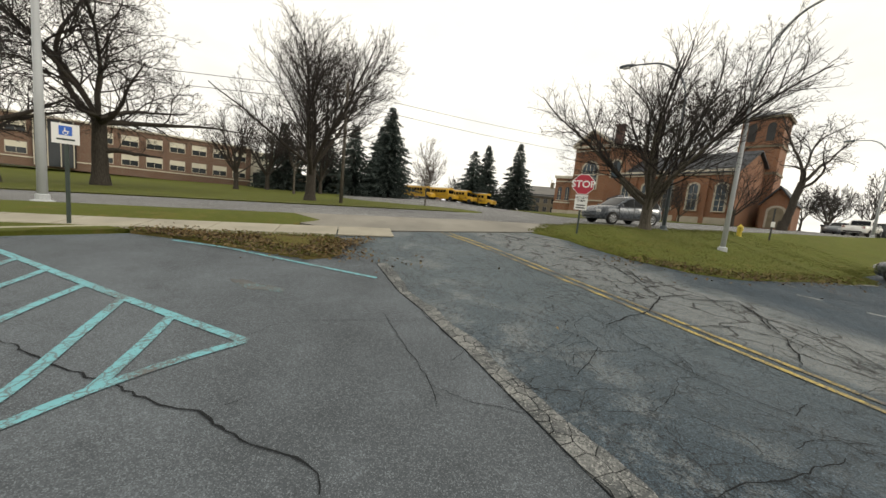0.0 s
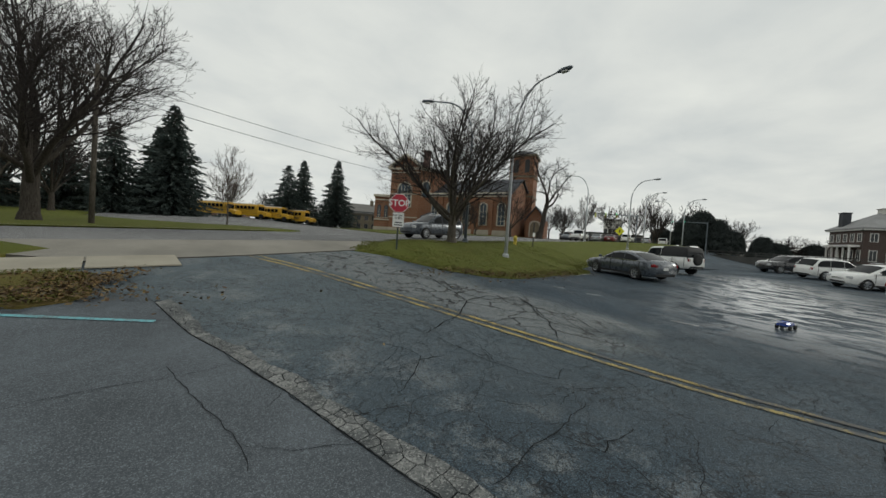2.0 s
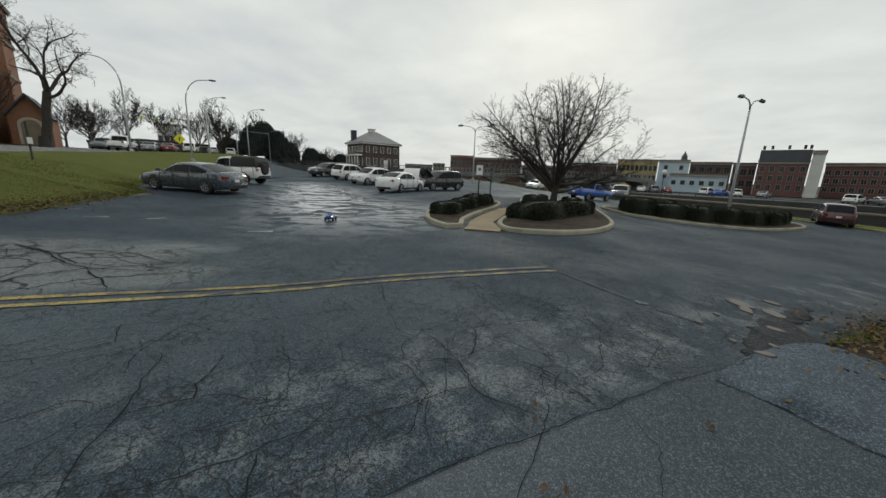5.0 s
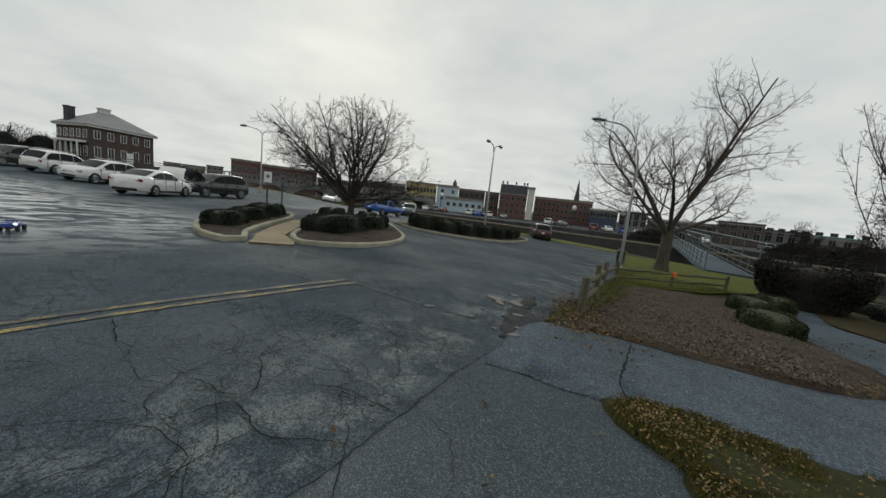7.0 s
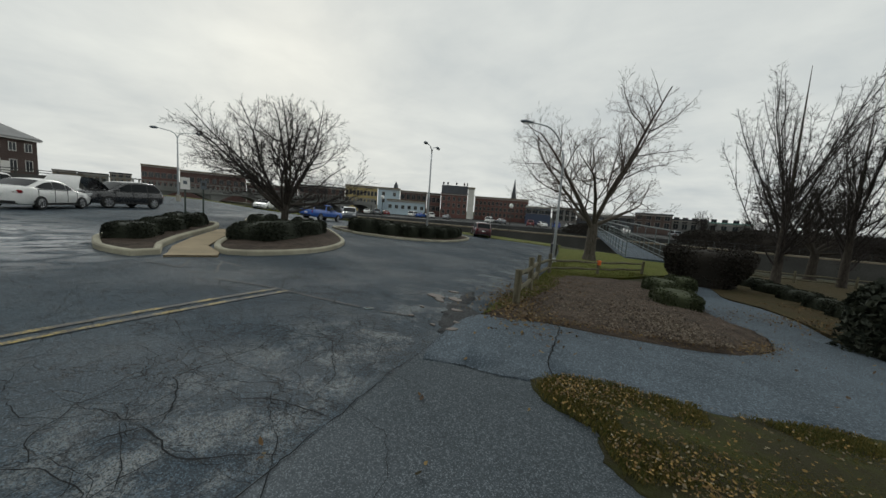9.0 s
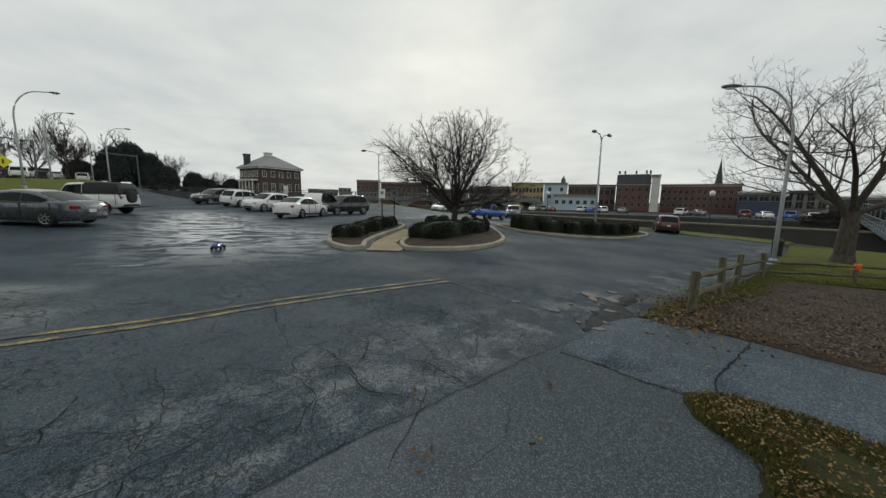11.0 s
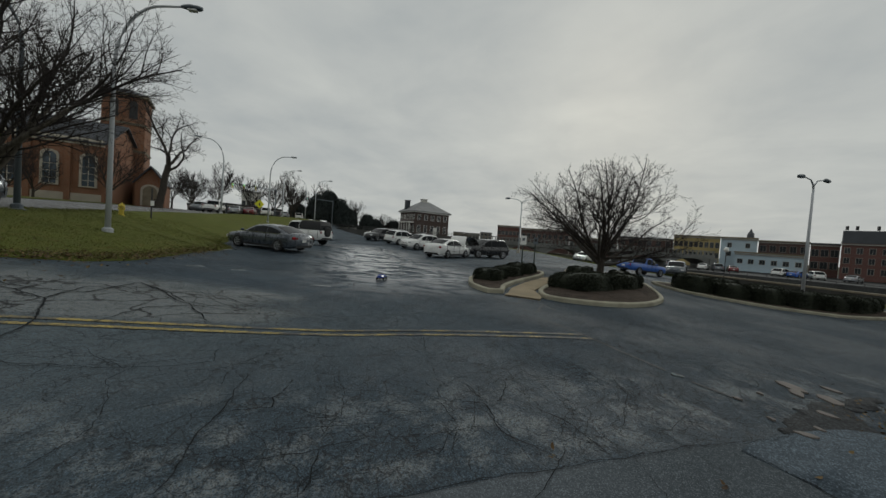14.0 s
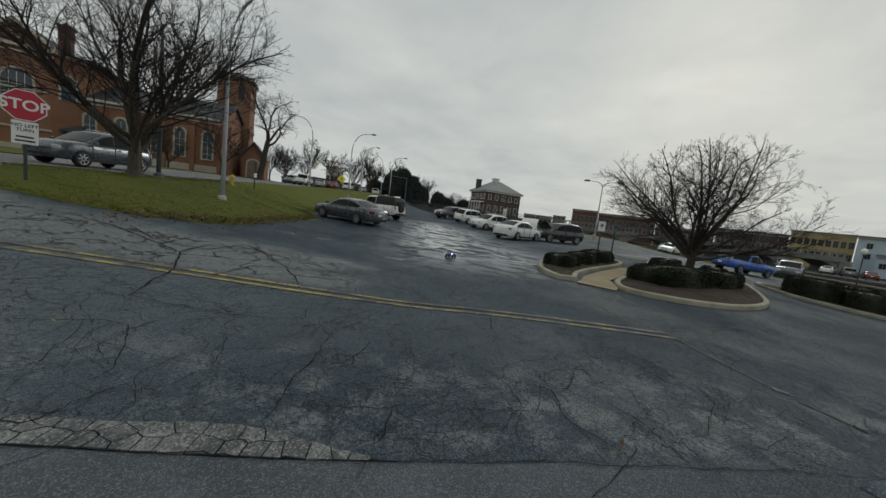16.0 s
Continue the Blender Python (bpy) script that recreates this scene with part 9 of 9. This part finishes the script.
    if rack:
        for sgn in (1, -1):
            g = Mesh(); g.tube([(r1 + 0.3, sgn * tw * 0.85, zr + 0.0), (r1 + 0.4, sgn * tw * 0.85, zr + 0.07), (r2 - 0.5, sgn * tw * 0.85, zr + 0.07), (r2 - 0.4, sgn * tw * 0.85, zr + 0.0)], 0.02, 6); part("roof_rail", g, CHROME, ob)
    if hood_open:
        a = radians(hood_open)
        hinge = (r3 + 0.05, zb3 + 0.05)
        ln = L / 2 - r3 - 0.1
        pts = []
        for t in np.linspace(0, 1, 7):
            for y in (-0.88, -0.5, 0, 0.5, 0.88):
                b = 0.10 * math.sin(math.pi * t) + 0.05 * (1 - y * y)
                pts.append((hinge[0] + ln * t * math.cos(a) - b * math.sin(a), y * W * (1 - 0.12 * t * t), hinge[1] + ln * t * math.sin(a) + b * math.cos(a)))
        m = len(pts)
        pts += [(x - 0.03 * -math.sin(a), y, zz - 0.03 * math.cos(a)) for x, y, zz in pts]
        fs = [(i * 5 + k, i * 5 + k + 1, (i + 1) * 5 + k + 1, (i + 1) * 5 + k) for i in range(6) for k in range(4)]
        fs += [tuple(m + q for q in f[::-1]) for f in fs]
        g = Mesh(); g.add(pts, fs); part("bonnet", g, paint, ob, "raised bonnet", smooth=True)
        g = Mesh(); g.box((L / 2 - ln / 2 - 0.2, 0, zb3 - 0.02), (ln * 0.8, W * 1.5, 0.12)); part("engine_bay", g, BLACK, ob)
    if bed:
        x0, x1 = -L / 2 + 0.1, (s.roof[0] - 0.5) * L - 0.12
        g = Mesh(); g.box(((x0 + x1) / 2, 0, s.belt - 0.02), (x1 - x0, W * 1.62, 0.10)); part("load_bed", g, BLACK, ob)
    return ob


SEDAN = Shape(4.95, 1.88, 1.46, 0.98, 0.22, ((0, 0.88), (0.03, 1.02), (0.16, 1.06), (0.30, 1.0), (0.66, 0.98), (0.72, 0.95), (0.90, 0.85), (0.97, 0.74), (1, 0.62)), (0.07, 0.30, 0.56, 0.77), 0.35, 2.92, -0.02)
SALOON = Shape(4.6, 1.80, 1.48, 0.98, 0.22, ((0, 0.90), (0.03, 1.04), (0.13, 1.08), (0.28, 1.0), (0.66, 0.98), (0.73, 0.97), (0.90, 0.86), (0.97, 0.74), (1, 0.60)), (0.10, 0.31, 0.57, 0.78), 0.33, 2.69, 0.0)
SUV = Shape(4.6, 1.92, 1.72, 1.08, 0.28, ((0, 0.95), (0.02, 1.08), (0.2, 1.12), (0.64, 1.08), (0.74, 1.10), (0.90, 1.05), (0.96, 0.98), (0.99, 0.86), (1, 0.72)), (0.015, 0.13, 0.55, 0.77), 0.38, 2.83, 0.0)
BIGSUV = Shape(5.3, 2.05, 1.92, 1.25, 0.32, ((0, 1.05), (0.02, 1.25), (0.2, 1.27), (0.64, 1.25), (0.73, 1.24), (0.90, 1.18), (0.97, 1.10), (1, 0.80)), (0.02, 0.07, 0.58, 0.72), 0.41, 2.95, 0.0)
JEEP = Shape(4.6, 1.86, 1.86, 1.20, 0.42, ((0, 1.1), (0.02, 1.2), (0.3, 1.2), (0.68, 1.2), (0.72, 1.17), (0.94, 1.12), (0.98, 1.08), (1, 0.8)), (0.015, 0.03, 0.60, 0.67), 0.42, 2.95, 0.12)
TRUCK = Shape(5.1, 1.75, 1.68, 1.05, 0.36, ((0, 0.95), (0.01, 1.05), (0.42, 1.05), (0.70, 1.05), (0.74, 1.05), (0.92, 0.98), (0.98, 0.9), (1, 0.72)), (0.40, 0.44, 0.58, 0.70), 0.37, 2.95, 0.05)
FULLTRUCK = Shape(5.9, 2.03, 1.92, 1.22, 0.42, ((0, 1.1), (0.01, 1.22), (0.38, 1.22), (0.70, 1.22), (0.74, 1.2), (0.93, 1.12), (0.98, 1.05), (1, 0.8)), (0.34, 0.37, 0.58, 0.68), 0.41, 3.6, 0.05)

GREYBLUE = carpaint("grey_blue_paint", (0.075, 0.088, 0.105), 0.25, 0.3)
WHITECAR = carpaint("white_car_paint", (0.80, 0.80, 0.78), 0.3)
BLACKCAR = carpaint("black_car_paint", (0.02, 0.021, 0.024), 0.22)
BLUECAR = carpaint("blue_car_paint", (0.02, 0.10, 0.42), 0.35)
REDCAR = carpaint("red_car_paint", (0.16, 0.012, 0.015), 0.3)
MAROON = carpaint("maroon_car_paint", (0.06, 0.008, 0.012), 0.3)
SILVER = carpaint("silver_car_paint", (0.30, 0.31, 0.33), 0.3, 0.4)
GREYCAR = carpaint("grey_car_paint", (0.16, 0.18, 0.20), 0.28, 0.3)

car("sedan_car", "grey-blue saloon car parked nose to the lawn", "car", (18.46, 13.0), 6.8, SEDAN, GREYBLUE)
car("jeep_car", "boxy white off-road car with a black hard top", "car", (24.9, 15.2), 4.0, JEEP, WHITECAR, spare=True, two_tone=PLASTIC, flares=PLASTIC)
car("sedan_car", "white saloon car with its bonnet raised", "car", (27.7, 3.85), 112.6, SALOON, WHITECAR, hood_open=64)
car("suv_car", "black estate car with its bonnet raised facing the white saloon", "car", (32.2, 1.2), 318, SUV, BLACKCAR, hood_open=40)
car("suv_car", "white sport utility car parked in the lot", "car", (36.6, 8.6), 300, SUV, WHITECAR, rack=True)
car("suv_car", "white sport utility car seen from behind", "car", (40.8, 12.0), 118, SUV, WHITECAR, rack=True)
car("suv_car", "dark sport utility car with a pale bumper", "car", (44.6, 16.2), 300, SUV, BLACKCAR)
car("suv_car", "pale estate car behind the dark one", "car", (47.6, 17.6), 300, SUV, WHITECAR)
car("pickup_truck", "bright blue small pickup truck on the lot", "pickup truck", (36.6, -13.7), 146, TRUCK, BLUECAR, bed=True)
car("suv_car", "dark small car at the lot's river side", "car", (44.6, -20.2), 296, SUV, GREYBLUE)
car("sedan_car", "white saloon car near the bridge end", "car", (56.8, -12.4), 300, SALOON, WHITECAR)
car("suv_car", "dark red sport utility car by the river kerb", "car", (27.4, -27.8), 128, SUV, MAROON).scale = (0.9, 0.9, 0.9)
car("suv_car", "dark grey sport utility car on the road", "car", (9.6, 21.6), 250, SUV, GREYBLUE, rack=True)
for a, r, hd, sh, pt, lb, bd in ((45.0, 62, 58, FULLTRUCK, WHITECAR, "white pickup truck waiting on the road", True), (47.6, 70, 58, SALOON, SILVER, "silver saloon in the queue on the road", False), (49.4, 72, 58, SALOON, REDCAR, "dark red saloon in the queue on the road", False),
                                 (51.6, 78, 60, SUV, WHITECAR, "white estate car in the queue on the road", False), (54.0, 86, 60, SALOON, SILVER, "silver saloon waiting at the junction", False), (56.0, 94, 60, SUV, WHITECAR, "white car waiting at the junction", False), (43.4, 74, 240, SUV, GREYCAR, "grey car coming along the road", False),
                                 (58.5, 100, 60, SUV, SILVER, "silver car beyond the junction", False), (64.0, 108, 70, SUV, WHITECAR, "white car parked beyond the junction", False)):
    x, y = polar(a, r)
    car("road_car" if not bd else "pickup_truck", lb, "car" if not bd else "pickup truck", (x, y), hd, sh, pt, bed=bd)
# cars of the town, parked on the quay
qr = random.Random(3)
proto = {}
for k, (a, r) in enumerate(((110.2, 100), (112.8, 101), (116.5, 99), (118.0, 99), (119.5, 100), (124.0, 100), (125.3, 100), (126.7, 101), (129.5, 103), (136.6, 97), (138.4, 97), (143.2, 95), (145.0, 95), (147.2, 95), (149.0, 96), (155, 100), (157, 100), (163, 104), (165, 104), (168, 106), (106.5, 112))):
    x, y = polar(a, r)
    pt = (WHITECAR, SILVER, WHITECAR, GREYCAR, REDCAR, WHITECAR, BLUECAR)[k % 7]
    sh = (SALOON, SUV)[k % 2]
    key = (pt.name, k % 2)
    lb = "pale parked car" if pt in (WHITECAR, SILVER) else "dark parked car"
    m = pose(x, y, -1.15, 0, 0, 90 - a + qr.uniform(-25, 25))
    if key in proto:
        copy_thing(proto[key], m)
    else:
        proto[key] = car("town_car", lb + " on the quay across the river", "car", (x, y), 0, sh, pt, "cars on the quay", z=-1.15)
        proto[key].matrix_basis = m


def bus(at, az, k):
    """A yellow school bus: long body, snub bonnet, windows, black rails."""
    YB = carpaint("bus_yellow", (0.62, 0.36, 0.02), 0.4) if "bus_yellow" not in bpy.data.materials else bpy.data.materials["bus_yellow"]
    ob = thing("school_bus", "yellow school bus with a pale roof parked in the yard", "bus", "school buses", (at[0], at[1], h(*at)), 90 - az)
    L, W, H = 9.5, 2.4, 3.0
    g = Mesh()
    loft(g, [[(x, y * W / 2, zz) for y, zz in ((-1, 0.55), (-1, 2.5), (-0.9, 2.82), (-0.5, H), (0.5, H), (0.9, 2.82), (1, 2.5), (1, 0.55))] for x in (-L / 2, L / 2 - 1.7)])
    part("body", g, YB, ob)
    g = Mesh()
    loft(g, [[(x, y * w, zz) for y, zz in ((-1, 0.55), (-1, t - 0.15), (-0.8, t), (0.8, t), (1, t - 0.15), (1, 0.55))] for x, w, t in ((L / 2 - 1.7, 1.1, 1.65), (L / 2 - 0.4, 1.02, 1.5), (L / 2, 0.95, 1.3))])
    part("bonnet", g, YB, ob)
    g = Mesh(); g.box((-0.85, 0, 2.93), (L - 1.9, 1.9, 0.14)); part("roof", g, WHITE, ob, "white roof panel")
    g = Mesh(); g.box((L / 2 - 1.68, 0, 2.1), (0.06, 2.0, 0.85)); part("windscreen", g, CARGLASS, ob)
    g = Mesh(); g.box((L / 2 - 1.72, 0, 2.72), (0.1, 2.1, 0.28)); part("sign_board", g, YB, ob)
    for sgn in (1, -1):
        for q in range(8):
            g = Mesh(); g.box((-L / 2 + 0.9 + 0.83 * q, sgn * 1.2, 2.15), (0.68, 0.03, 0.62)); part("window", g, CARGLASS, ob)
        for z in (1.0, 1.35, 1.72):
            g = Mesh(); g.box((-0.85, sgn * 1.205, z), (L - 1.9, 0.03, 0.06)); part("rub_rail", g, BLACK, ob)
        for x in (L / 2 - 1.0, -L / 2 + 2.4):
            g = Mesh(); g.tube([(x, sgn * 0.85, 0.48), (x, sgn * 1.18, 0.48)], 0.48, 16); part("wheel", g, TYRE, ob)
    return ob


for k, (a, r) in enumerate(((-10.4, 83), (-6.6, 83.5), (-3.6, 84), (-0.4, 84.5))):
    bus(polar(a, r), 118, k)
x, y = polar(3.0, 92)
car("van", "pale box van standing behind the buses", "van", (x, y), 200, BIGSUV, WHITECAR)

# ---- the model truck ----
ob = thing("model_truck", "small blue radio-controlled model truck with chunky tyres", "toy truck", at=(12.6, 3.6, h(12.6, 3.6)), rz=5)
g = Mesh()
loft(g, [[(x, y * w, z) for y, z in ((-1, 0.10), (-1, zt - 0.03), (-0.7, zt), (0.7, zt), (1, zt - 0.03), (1, 0.10))] for x, w, zt in ((-0.27, 0.11, 0.17), (-0.12, 0.12, 0.18), (-0.05, 0.11, 0.21), (0.06, 0.105, 0.215), (0.13, 0.11, 0.175), (0.24, 0.11, 0.15), (0.28, 0.09, 0.13))])
RC = carpaint("model_blue", (0.02, 0.06, 0.32), 0.35)
part("shell", g, RC, ob, smooth=False)
g = Mesh(); g.soft((0.01, 0, 0.205), (0.12, 0.19, 0.05), 0.015); part("cab_glass", g, CARGLASS, ob)
g = Mesh(); g.box((0.0, 0, 0.075), (0.46, 0.12, 0.04)); part("chassis", g, BLACK, ob)
g = Mesh(); g.box((-0.27, 0, 0.2), (0.06, 0.2, 0.015)); part("spoiler", g, RC, ob)
for x in (-0.17, 0.17):
    for s in (-1, 1):
        g = Mesh(); g.tube([(x, s * 0.10, 0.056), (x, s * 0.15, 0.056)], 0.056, 14); part("tyre", g, TYRE, ob)
